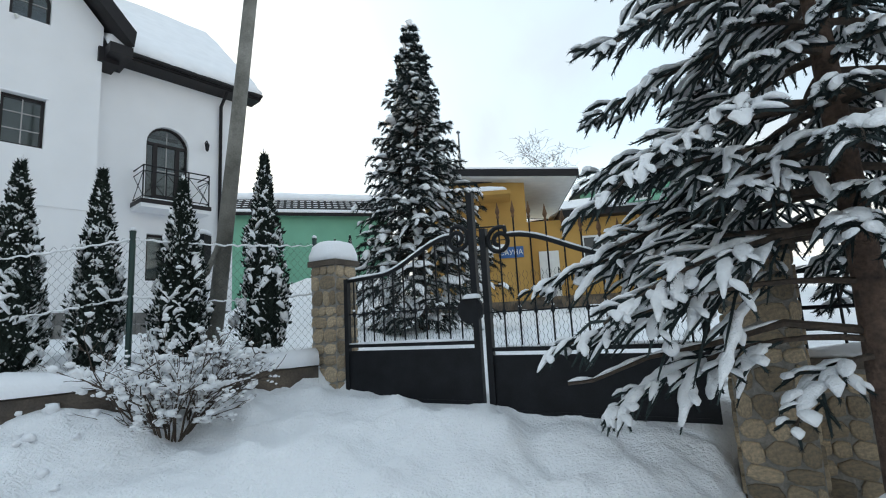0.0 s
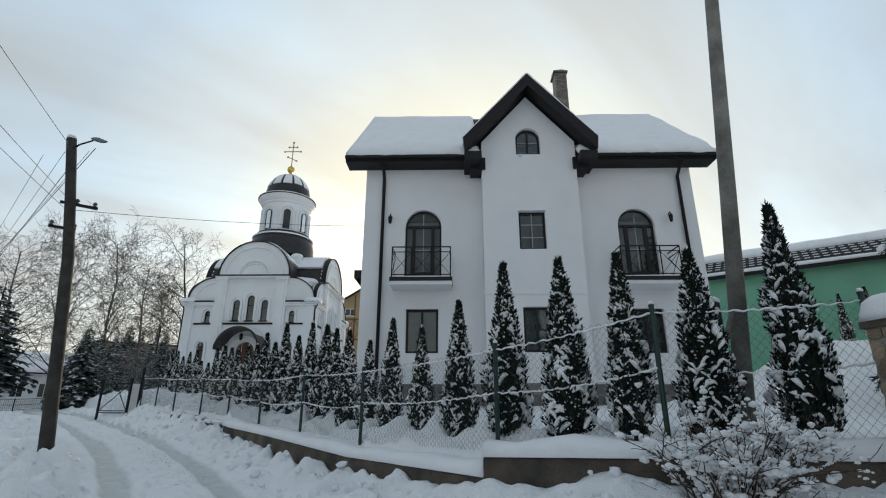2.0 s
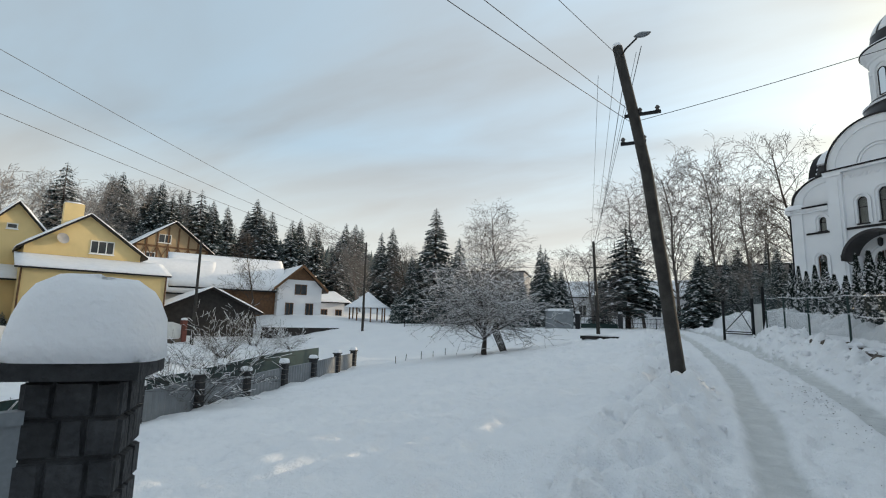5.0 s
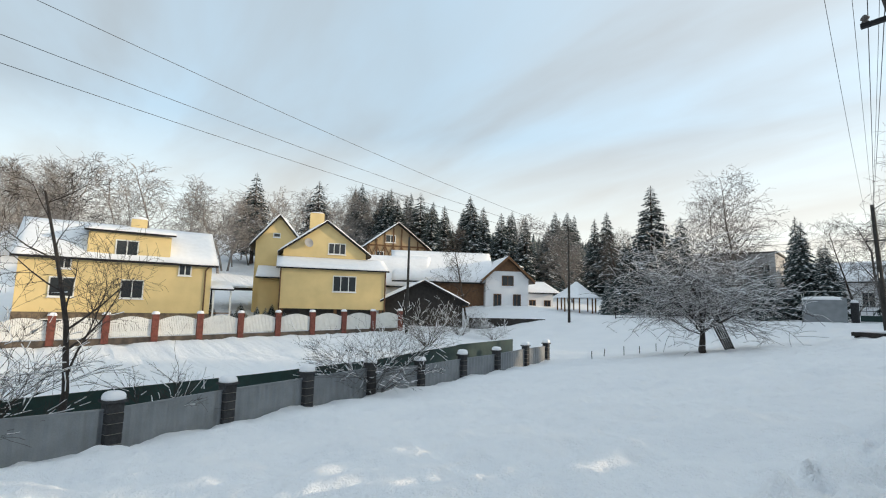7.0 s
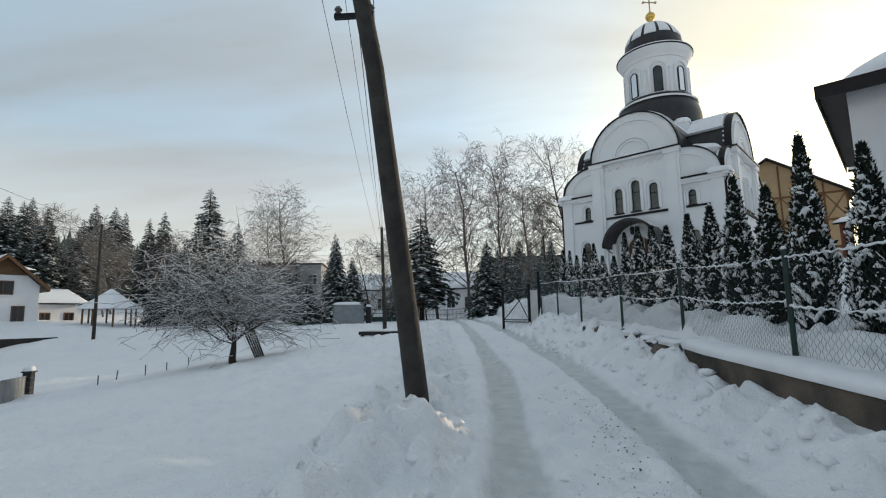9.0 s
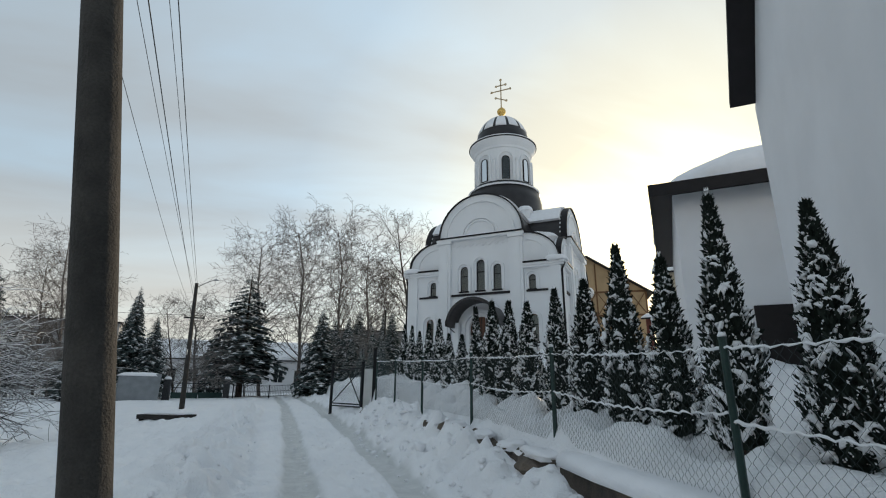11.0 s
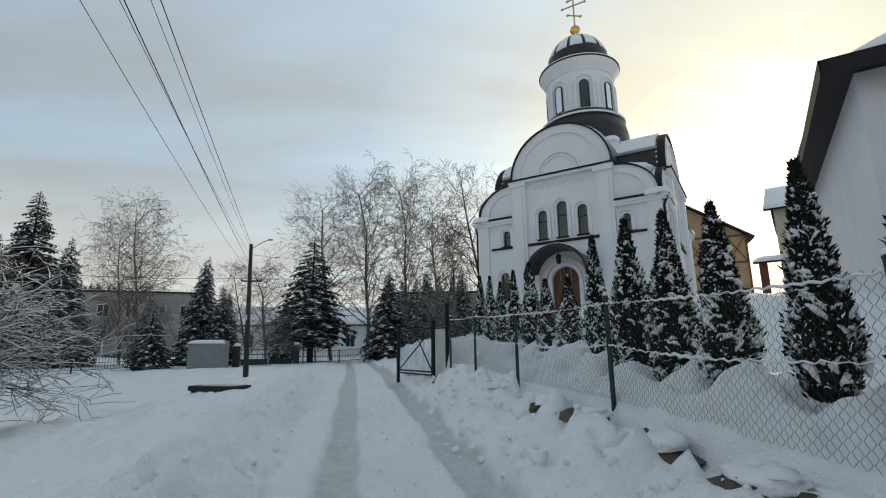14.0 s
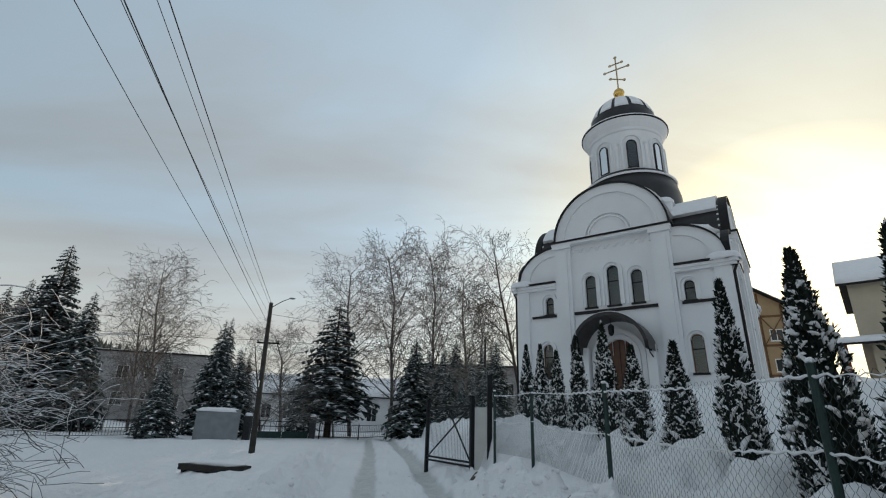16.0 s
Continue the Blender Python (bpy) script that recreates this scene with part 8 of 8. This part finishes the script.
# sticks, slab and weeds in the snow
for i, (x, y) in enumerate(((-29.0, -14.5), (-29.6, -14.2), (-31.2, -14.0), (-32.6, -13.9), (-34.4, -13.9))):
    solid("stick", Geo().tube([(0, 0, -0.2), (0.05 - 0.12 * (i == 1), 0.03, 0.45)], 0.022, 5), "polewood", "short wooden stick standing in snow", "stick", pose(x, y, gz(x, y)), "row of sticks")
z = gz(-36.5, -4.9)
b = thing("slab", pose(-36.5, -4.9, z, 0, 0, 60), "dark slab lying in the snow", "slab")
part("board", Geo().box(-0.15, 2.0, -0.5, 0.5, 0.02, 0.20), "blackwood", b)
part("leg", Geo().box(-0.1, 0.05, -0.4, 0.4, -0.3, 0.02), "blackwood", b)
part("snow", Geo().mound(0.95, 0.1, 0.20, 2.0, 0.85, 0.12, n=16, sq=4), "snow", b, smooth=True)
for x, y, s in ((-14.2, -0.45, 4),):
    shrub(x, y, gz(x, y), 0.20, 0.04, 1, s, "dry weed stalk poking out of snow", 0.2, levels=1, name="weed")


# ---- far end of the lane ----
def rail_fence(pts, h, label, post="iron", gap=0.16, decor=True):
    f = thing("iron_fence", pose(0, 0, 0), label, "fence")
    g, gp = Geo(), []
    for a, b in zip(pts, pts[1:]):
        za, zb = gz(*a), gz(*b)
        L = math.hypot(b[0] - a[0], b[1] - a[1])
        for k in (0.15, 0.55, 1.0):
            part("rail", Geo().tube([(a[0], a[1], za + h * k), (b[0], b[1], zb + h * k)], 0.025, 4), post, f)
        part("post", Geo().tube([(a[0], a[1], za - 0.3), (a[0], a[1], za + h * 1.08)], 0.05, 6), post, f)
        n = int(L / gap)
        bars = Geo()
        for i in range(1, n):
            u = i / n
            x, y, z = a[0] + (b[0] - a[0]) * u, a[1] + (b[1] - a[1]) * u, za + (zb - za) * u
            bars.tube([(x, y, z + 0.15 * h), (x, y, z + h)], 0.012, 3, cap=False)
        tagged(part("railing_infill", bars, post, f), kind="stuff")


rail_fence([(-49.5, -26.0), (-50.2, -22.0), (-51.0, -18.0), (-51.8, -14.6), (-53.4, -12.3)], 1.05, "low ornamental iron fence in the snow")
rail_fence([(-60.2, -4.9), (-62.0, -2.0), (-64.0, 1.5), (-66.0, 5.0)], 1.1, "low iron fence beside the lane's end")
z = gz(-54.2, -10.7)
c = thing("utility_cabinet", pose(-54.2, -10.7, z, 0, 0, 110), "grey steel cabinet with snow on its sloping top", "cabinet")
part("body", Geo().prism([(-1.35, -0.2), (1.35, -0.2), (1.35, 1.85), (-1.35, 1.6)], -0.6, 0.6), "zinc", c)
part("snow", Geo().mound(0, 0, 1.66, 2.8, 1.3, 0.28, n=20, sq=5), "snow", c, smooth=True)
for x, y in ((-55.2, -9.0), (-59.8, -5.4)):
    z = gz(x, y)
    p = thing("gate_post", pose(x, y, z), "dark square gate post with a cap of snow", "gate post", "posts of the green gate")
    part("shaft", Geo().box(-0.22, 0.22, -0.22, 0.22, -0.3, 1.55), "block", p)
    part("snow_cap", Geo().mound(0, 0, 1.55, 0.5, 0.5, 0.22, n=10), "snow", p, smooth=True)
g = thing("metal_gate", pose(-55.4, -8.8, gz(-57, -7.3) + 0.1, 0, 0, math.degrees(math.atan2(3.2, -4.2))), "green and black metal gate with sheet foot", "gate")
for i in range(2):
    x0, x1 = 0.1 + 2.6 * i, 2.6 + 2.6 * i
    part("sheet", Geo().box(x0, x1, -0.02, 0.02, 0.0, 0.45), "greenpost", g)
    for zz in (0.8, 1.15):
        part("rail", Geo().tube([(x0, 0, zz), (x1, 0, zz)], 0.03, 5), "iron", g)
    for k in range(6):
        part("bar", Geo().tube([(x0 + 0.5 * k, 0, 0.45), (x0 + 0.5 * k, 0, 1.15)], 0.015, 4), "iron", g)
# open gate by the hedge
g = thing("metal_gate", pose(-32.0, 3.66, gz(-32, 3.66), 0, 0, math.degrees(math.atan2(-1.05, -2.95))), "black open metal gate leaf beside the fence", "gate")
for x in (0.0, 3.1):
    part("post", Geo().box(x - 0.05, x + 0.05, -0.05, 0.05, -0.4, 1.85), "iron", g)
for zz in (0.12, 0.22, 1.6):
    part("rail", Geo().box(0.05, 3.05, -0.025, 0.025, zz - 0.025, zz + 0.025), "iron", g)
part("brace", Geo().tube([(0.05, 0, 1.6), (3.05, 0, 0.2)], 0.022, 4), "iron", g)
part("brace", Geo().tube([(0.05, 0, 0.2), (1.6, 0, 1.6)], 0.022, 4), "iron", g)
mesh_ = Geo()
for k in range(30):
    mesh_.tube([(0.1 * k + 0.05, 0.01, 0.15), (0.1 * k + 0.05, 0.01, 1.6)], 0.004, 3, cap=False)
part("wire_mesh", mesh_, "wire", g)
p = thing("gate_post", pose(-32.0, 4.12, gz(-32, 4.1)), "black square steel gate post", "gate post")
part("shaft", Geo().box(-0.06, 0.06, -0.06, 0.06, -0.4, 1.9), "iron", p)
b = thing("white_board", pose(-32.5, 4.0, gz(-32.5, 4.0), 0, 0, 75), "white board leaning by the gate", "board")
part("sheet", Geo().box(-0.3, 0.3, -0.02, 0.02, -0.3, 1.35), "white", b)

# school-like buildings at the end
h = thing("building", pose(-96.0, -24.0, gz(-96, -24), 0, 0, 90), "pale single-storey building with a snowy roof", "building")
block(h, 0, 26, 0, 10, -0.5, 5.2, 8.2, "plaster", "x", 0.5)
for i in range(8):
    far_window(h, 2.0 + 3.1 * i, 1.6, 1.5, 2.0, 0, 1)
h = thing("building", pose(-90.5, -48.0, gz(-90, -45), 0, 0, 100), "grey two-storey block with a flat roof", "building")
block(h, 0, 22, 0, 12, -0.5, 8.6, None, "greywall", "x", 0.3)
for i in range(6):
    for zz in (1.4, 5.0):
        far_window(h, 2.5 + 3.6 * i, zz, 1.6, 1.8, 0, 1)
h = thing("building", pose(-92.0, 3.0, gz(-92, 0), 0, 0, 84), "grey-brown two-storey block with a flat roof", "building")
block(h, 0, 34, 0, 12, -0.5, 9.5, None, "greywall", "x", 0.3)
for i in range(9):
    for zz in (1.6, 5.4):
        far_window(h, 2.5 + 3.6 * i, zz, 1.6, 1.9, 0, 1)

# ---- buildings behind the gate ----
h = thing("house", pose(-0.6, 22.6, gz(1, 22), 0, 0, -4), "ochre bath house with flat snowy roofs", "house")
zb = gz(1, 22)
block(h, -1.2, 3.4, 0.0, 8.0, -0.5, 7.5 - zb, None, "ochre", "x", 0.1)
part("roof_slab", Geo().prism([(-1.6, 7.85 - zb), (5.7, 7.25 - zb), (5.7, 7.55 - zb), (-1.6, 8.15 - zb)], -0.9, 8.5), "dark", h, "sloping dark roof slab")
part("roof_snow", snow_slab(Geo(), (-1.6, -0.95, 8.15 - zb), (5.7, -0.95, 7.55 - zb), (5.7, 8.5, 7.55 - zb), (-1.6, 8.5, 8.15 - zb), 0.22, 20, 6, 0.06), "snow", h, smooth=True)
part("soffit", Geo().prism([(-1.5, 7.79 - zb), (5.62, 7.19 - zb), (5.62, 7.24 - zb), (-1.5, 7.84 - zb)], -0.88, -0.01).prism([(3.42, 7.38 - zb), (5.62, 7.19 - zb), (5.62, 7.24 - zb), (3.42, 7.43 - zb)], 0.0, 8.0), "white", h, "white boarded soffit")
part("fascia", Geo().prism([(-1.62, 7.83 - zb), (5.72, 7.23 - zb), (5.72, 7.53 - zb), (-1.62, 8.13 - zb)], -0.96, -0.9), "dark", h)
part("wing_wall", Geo().box(3.4, 12.0, 0.9, 8.0, -0.5, 5.7 - zb), "ochre", h)
part("wing_roof", Geo().box(4.9, 12.4, 0.2, 8.4, 5.7 - zb, 6.0 - zb), "dark", h)
part("wing_snow", Geo().mound(8.6, 4.3, 6.0 - zb, 7.8, 8.4, 0.3, n=24, sq=6), "snow", h, smooth=True)
part("stone_base", Geo().box(-1.25, 12.05, -0.06, 8.0, -0.6, 0.45), "stonebase", h)
part("stone_base", Geo().box(3.4, 12.05, 0.82, 0.9, -0.6, 0.6), "stonebase", h)
part("canopy", Geo().box(-0.6, 2.7, -1.5, 0, 6.55 - zb, 6.72 - zb), "ochre", h)
part("canopy_snow", Geo().mound(1.05, -0.75, 6.72 - zb, 3.4, 1.6, 0.28, n=18, sq=4), "snow", h, smooth=True)
part("balcony_slab", Geo().box(-0.4, 2.4, -1.3, 0, 3.9 - zb + 0.3, 4.1 - zb + 0.3), "plaster", h)
part("balcony_rail", Geo().tube([(-0.35, -1.25, 5.2 - zb), (2.35, -1.25, 5.2 - zb)], 0.03, 5).tube([(-0.35, -1.25, 4.6 - zb), (2.35, -1.25, 4.6 - zb)], 0.02, 5), "iron", h)
for k in range(12):
    part("baluster", Geo().tube([(-0.35 + 0.245 * k, -1.25, 4.3 - zb), (-0.35 + 0.245 * k, -1.25, 5.2 - zb)], 0.014, 4), "iron", h)
part("door", Geo().box(0.5, 1.5, -0.05, -0.003, 0.3, 2.5), "white", h, "white panel door")
part("door", Geo().box(3.9, 4.8, 0.83, 0.895, 0.4, 2.7), "white", h, "white panel door")
far_window(h, 7.2, 1.5, 2.6, 1.8, 0.9, 2)
far_window(h, 11.0, 1.5, 1.4, 1.8, 0.9, 1)
for k in range(4):
    part("step", Geo().box(2.6, 4.6, -1.2 + 0.3 * k, 0.9, -0.3 + 0.17 * k, -0.13 + 0.17 * k), "concrete", h)
part("stair_rail", Geo().tube([(4.7, -1.2, 0.3), (4.7, -1.2, 1.2), (4.7, 0.6, 1.9), (4.7, 0.6, 1.0)], 0.02, 5), "iron", h)
sign = part("sign", Geo().box(2.05, 3.15, -0.06, -0.01, 3.95 - zb, 4.45 - zb), "bluesign", h, "blue sign with white lettering")
txt = bpy.data.curves.new("lettering", "FONT")
txt.body, txt.size, txt.extrude, txt.align_x = "САУНА", 0.30, 0.004, "CENTER"
txt.materials.append(M["white"])
lt = new("lettering", txt)
lt.parent = sign
lt.matrix_basis = pose(2.6, -0.068, 4.09 - zb, 90)
part("stove_pipe", Geo().tube([(0.3, 4.5, 7.9 - zb), (0.3, 4.5, 10.6 - zb)], 0.09, 8).tube([(0.3, 4.5, 10.6 - zb), (0.3, 4.5, 11.8 - zb)], 0.06, 8), "zinc", h, "grey steel stove pipe")
part("pipe_cap", Geo().lathe([(0.13, 11.85 - zb), (0.13, 11.9 - zb), (0, 12.0 - zb)], 8, 0.3, 4.5), "zinc", h)

h = thing("house", pose(7.7, 34.0, gz(7, 34), 0, 0, -20), "mint green gabled house with a snowy roof", "house")
zb = gz(7, 34)
block(h, 0.6, 6.8, 0, 10, 0, 9.4 - zb, 11.3 - zb, "green", "y", 0.7)
far_window(h, 2.6, 9.0 - zb, 0.5, 1.1, 0, 0)
far_window(h, 4.6, 8.6 - zb, 1.0, 1.2, 0, 1)
block(h, -2.0, 3.2, -2.5, 0.5, 0, 7.6 - zb, 8.7 - zb, "green", "x", 0.4)

h = thing("building", pose(-17.5, 27.0, 4.1, 0, 0, 18), "mint green low building with dark tiled roof", "building")
part("wall", Geo().box(0, 13.5, 0, 6, -2.6, 4.1), "green", h)
part("roof", Geo().prism([(-0.5, 3.95), (3.5, 6.0), (6.5, 4.1), (6.5, 4.25), (3.5, 6.2), (-0.5, 4.15)], -0.4, 13.9, "x"), "dark", h)
for r in range(5):
    yy, zz = 0.0 + 0.5 * r, 4.35 + 0.256 * r
    part("tile_row", Geo().box(-0.35, 13.85, yy, yy + 0.42, zz - 0.02, zz + 0.09), "dark", h)
    for k in range(34):
        if r > 0:
            part("tile_snow", Geo().box(-0.3 + 0.415 * k, -0.05 + 0.415 * k, yy - 0.02, yy + 0.13, zz + 0.09, zz + 0.14), "snow", h)
part("eave_snow", Geo().mound(6.75, -0.2, 4.16, 14.2, 0.7, 0.22, n=24, sq=6), "snow", h, smooth=True)
part("roof_snow", snow_slab(Geo(), (-0.4, 2.5, 5.68), (13.9, 2.5, 5.68), (13.9, 3.6, 6.22), (-0.4, 3.6, 6.22), 0.35, 24, 4, 0.08), "snow", h, smooth=True)
part("gable_wall", Geo().prism([(0, 3.9), (6, 3.9), (3.5, 5.95)], 13.3, 13.5, "x"), "green", h)

# ---- houses behind the white house and the church ----
u51 = Matrix.Translation((-10.635, 11.27, 0)) @ pose(0, 0, 0, 0, 0, 51)
h = thing("house", u51 @ pose(-7.5, 14.0, 1.6), "white rear house with dark eaves and deep snow", "house")
block(h, 0, 15, 0, 11, -0.5, 7.2, None, "plaster", "x", 0.75)
part("hip_snow", Geo().mound(7.5, 5.5, 7.42, 16.3, 12.3, 2.0, n=28, sq=5, rough=0.03), "snow", h, "deep hipped blanket of snow", smooth=True)
part("eave_board", Geo().box(-0.78, 15.78, -0.80, -0.75, 6.95, 7.42).box(-0.80, -0.75, -0.8, 11.8, 6.95, 7.42), "dark", h)
part("garage_door", Geo().box(2.0, 5.5, -0.06, -0.003, 0.2, 2.9), "frame", h, "dark garage door")
for k in (6.6, 8.6):
    part("garage_door", Geo().box(k, k + 1.6, -0.06, -0.003, 0.2, 2.9), "frame", h, "dark door")
h = thing("house", pose(-49.5, 32.1, 4.15, 0, 0, 45), "beige house with a snowy roof and lean-to", "house")
block(h, 0, 12, 0, 9, -3, 8.4, 11.0, "beige", "x", 0.6)
shed_roof(h, -1.5, 8, -3.5, 0, 3.6, 4.4)
part("lean_to_wall", Geo().box(0.5, 7.5, -2.6, 0, -3, 3.7), "beige", h)
part("lean_to_post", Geo().box(-1.2, -0.7, -3.0, -2.5, -3, 3.7), "redbrick", h)
far_window(h, 3.0, 5.2, 1.1, 1.6, 0, 1)
far_window(h, 7.5, 5.2, 1.1, 1.6, 0, 1)
part("door", Geo().box(1.6, 2.6, -2.68, -2.6, -2.6, 1.5), "oak", h)
timber_house(-72.2, 38.4, 5.6, 62, 15.0, 12, 9.6, 14.6, "half-timbered brown house behind the church", "tan")

# ---- woods and single trees ----
for i, (x, y, h_, kind, w) in enumerate((
        (-61.8, -28.8, 15.6, 1, 1.55), (-60.0, -24.5, 11.0, 0, 1.2), (-58.5, -30.5, 9.0, 2, 1.0), (-63.7, -19.2, 7.0, 2, 0.9), (-71.0, -17.0, 11.5, 0, 0.9), (-75.5, -16.0, 8.6, 1, 1.0), 
        (-70.0, 2.5, 8.6, 0, 1.0), (-73.0, 5.5, 8.0, 1, 1.0), (-76.0, 8.6, 8.5, 0, 1.0), (-70.0, 9.5, 8.0, 2, 0.8), (-64.0, 6.5, 4.5, 1, 1.1), (-60.0, 5.0, 3.6, 0, 1.1), (-57.0, 6.0, 3.2, 2, 0.8), (-53.0, 5.5, 3.0, 1, 1.1),
        (-49.0, 5.2, 2.8, 0, 1.1), (-45.0, 5.4, 2.6, 1, 1.0), (-41.5, 5.6, 2.6, 0, 1.0), (-58.0, -27.5, 5.0, 2, 0.9), (-62.0, -33.0, 6.0, 0, 1.0), (-67.0, 3.8, 7.4, 1, 1.3), (-66.0, 7.8, 6.5, 2, 0.9), (-71.5, 6.8, 9.0, 0, 1.2), (-74.0, 11.0, 8.8, 1, 1.2), (-63.0, 9.5, 5.5, 0, 1.2), (-58.5, 8.0, 4.5, 1, 1.2), (-62.0, 3.2, 4.0, 2, 0.9), (-78.0, -10.0, 8.0, 0, 1.1), (-55.0, -30.5, 4.0, 2, 0.9))):
    conifer(x, y, gz(x, y) - 0.1, h_, kind, wide=w)
for i, (x, y, h_, kind, w) in enumerate(((-74.6, 0.2, 20.0, 1, 1.1), (-68.0, -23.5, 13.0, 0, 1.0),
                                           (-66.0, -11.0, 9.0, 2, 0.9), (-58.0, -30.0, 9.0, 2, 0.9), (-43.5, -41.0, 9.5, 2, 0.9), (-75.0, -40.0, 11.0, 0, 1.2), (-66.0, -44.0, 9.0, 1, 1.3), (6.2, 45.0, 12.0, 2, 1.3), (-88.0, 12.0, 17.0, 1, 1.2))):
    bare_tree(x, y, gz(x, y) - 0.1, h_, kind, "tall leafless birch with frosted twigs" if kind < 2 else "leafless tree with bare dark limbs", w)
rnd = random.Random(90)
for i in range(30):
    a = radians(rnd.uniform(213, 243))
    d = rnd.uniform(92, 128)
    x, y = -7.5 + d * math.cos(a), 1.25 + d * math.sin(a)
    conifer(x, y, gz(x, y) - 0.3, rnd.uniform(12, 18), i, "dark spruce on the wooded hill", "spruces on the hill", rnd.uniform(1.0, 1.4))
for i in range(62):
    a = radians(rnd.uniform(238, 284) if i < 50 else rnd.uniform(212, 238))
    d = rnd.uniform(78, 120)
    x, y = -7.5 + d * math.cos(a), 1.25 + d * math.sin(a)
    bare_tree(x, y, gz(x, y) - 0.3, rnd.uniform(9, 15), i, "rimed leafless tree on the hill", rnd.uniform(1.0, 1.5), "bare trees on the hill")
for x, y, h_, k in ((-34.3, -89.9, 25.5 - gz(-34.3, -89.9), 3), (-42.9, -81.5, 24.0 - gz(-42.9, -81.5), 3), (-58.3, -84.9, 24.8 - gz(-58.3, -84.9), 0), (-75.2, -72.4, 22.5 - gz(-75.2, -72.4), 1), (-70.0, -62.0, 14.0, 1), (-67.0, -66.0, 14.5, 0), (-72.0, -58.0, 13.5, 1), (-76.0, -56.0, 13.0, 0), (-60.0, -70.0, 13.5, 1), (-55.0, -74.0, 14.0, 0)):
    conifer(x, y, gz(x, y) - 0.3, h_, k, "tall spruce above the houses", "spruces on the hill", 1.35)
# trees at the end of the lane
for x, y, top, kind, w in ((-66.1, -5.2, 13.8, 3, 1.7), (-60.6, 2.4, 9.6, 0, 1.3), (-56.2, 8.5, 8.7, 1, 1.3), (-64.6, 5.1, 9.2, 2, 1.1), (-60.0, -13.5, 10.1, 0, 1.1), (-58.6, -11.4, 7.7, 1, 1.4), (-53.3, -14.3, 5.4, 2, 1.3), (-57.0, 5.0, 6.4, 1, 1.4), (-53.5, 7.2, 6.0, 2, 1.2)):
    conifer(x, y, gz(x, y) - 0.1, top - gz(x, y), kind, wide=w)
for x, y, top, kind, w in ((-63.5, -8.7, 9.6, 1, 1.7), (-64.9, -20.4, 15.6, 0, 1.1), (-76.6, 4.8, 22.5, 1, 1.0), (-74.3, 8.9, 19.5, 0, 1.1), (-72.3, -3.8, 18.8, 0, 1.1), (-75.3, 15.0, 24.0, 2, 0.85)):
    bare_tree(x, y, gz(x, y) - 0.1, top - gz(x, y), kind, "tall leafless birch with frosted twigs" if kind < 2 else "leafless tree with bare dark limbs", w)
# rimed bushes in front of the buildings at the lane's end
rb = random.Random(61)
for i in range(22):
    x, y = rb.uniform(-70, -57), -30 + 38 * (i + rb.random()) / 22
    if abs(y - lerp_table(ROAD_Y, x)) > 3.0:
        t = thing("rimed_bush", pose(x, y, gz(x, y) - 0.1, 0, 0, i * 71), "leafless bush white with rime before the buildings", "shrub", "rimed bushes at the lane's end")
        k = rb.uniform(3.0, 5.2) / 15
        t.scale = (k * 1.9, k * 1.9, k)
        for n, me in zip(("trunk", "crown"), HILL[i % 3]):
            part(n, me, None, t, kind="" if n == "trunk" else "stuff")
# distant wooded ridge
woods, wv, wf = Geo(), [], []
for i in range(5200):
    a = radians(rnd.uniform(170, 236))
    d = rnd.uniform(190, 620)
    x, y = -20 + d * math.cos(a), d * math.sin(a)
    z, hh, rr = ground_z(x, y, False)[0] - 1.0, rnd.uniform(8, 15), rnd.uniform(1.8, 3.0)
    o = len(wv)
    wv += [(x + rr * math.cos(k * 1.257 + i), y + rr * math.sin(k * 1.257 + i), z + 1.5 + 0.6 * (k % 2)) for k in range(5)] + [(x, y, z + hh)]
    wf += [(o + k, o + (k + 1) % 5, o + 5) for k in range(5)]
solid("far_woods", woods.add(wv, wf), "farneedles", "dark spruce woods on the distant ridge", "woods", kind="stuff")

# cross-armed pole and field poles, with their lines
def line_pole(x, y, top, label, cross=True):
    z = gz(x, y)
    p = thing("utility_pole", pose(x, y, z, 0, 0, 35), label, "utility pole")
    part("shaft", Geo().tube([(0, 0, -0.4), (0, 0, top)], [0.14, 0.09], 10), "polewood", p, smooth=True)
    if cross:
        part("cross_arm", Geo().box(-1.2, 1.2, -0.05, 0.05, top - 1.7, top - 1.58), "polewood", p)
        for s in (-1.1, 1.1):
            insulator(p, s, 0, top - 1.56)
    return (x, y, z + top)


c1 = line_pole(-47.3, -29.8, 9.4, "dark pole with a cross arm in the field")
c2 = line_pole(-31.6, -35.5, 8.6, "brown timber pole by the picket fence", False)
c3 = line_pole(-67.9, 9.4, 8.2, "dark timber pole among the spruces", False)
p3top = (-44.85, -5.7, gz(-44.5, -5.4) + 5.4)
wire_run("overhead_cable", c1[:2] + (c1[2] - 1.6,), p3top, 0.5, "thin dark overhead cable over the field", 0.012)
wire_run("overhead_cable", p3top, c3, 0.5, "thin dark overhead cable over the lane", 0.012)
wire_run("overhead_cable", (-44.9, -5.75, p3top[2] + 1.4), (-70.0, 12.0, c3[2] + 1), 0.5, "thin dark overhead cable over the lane", 0.012)
for k, (ex, ey, ez) in enumerate(((-2.0, -22.0, 13.2), (-2.0, -22.0, 10.9), (-2.0, -22.0, 9.7))):
    wire_run("overhead_cable", (c1[0], c1[1], c1[2] - 0.3 - 0.5 * k), (ex + 14, ey + 4.0, ez + 1.0), 0.8, "thin dark power line over the field", 0.012)
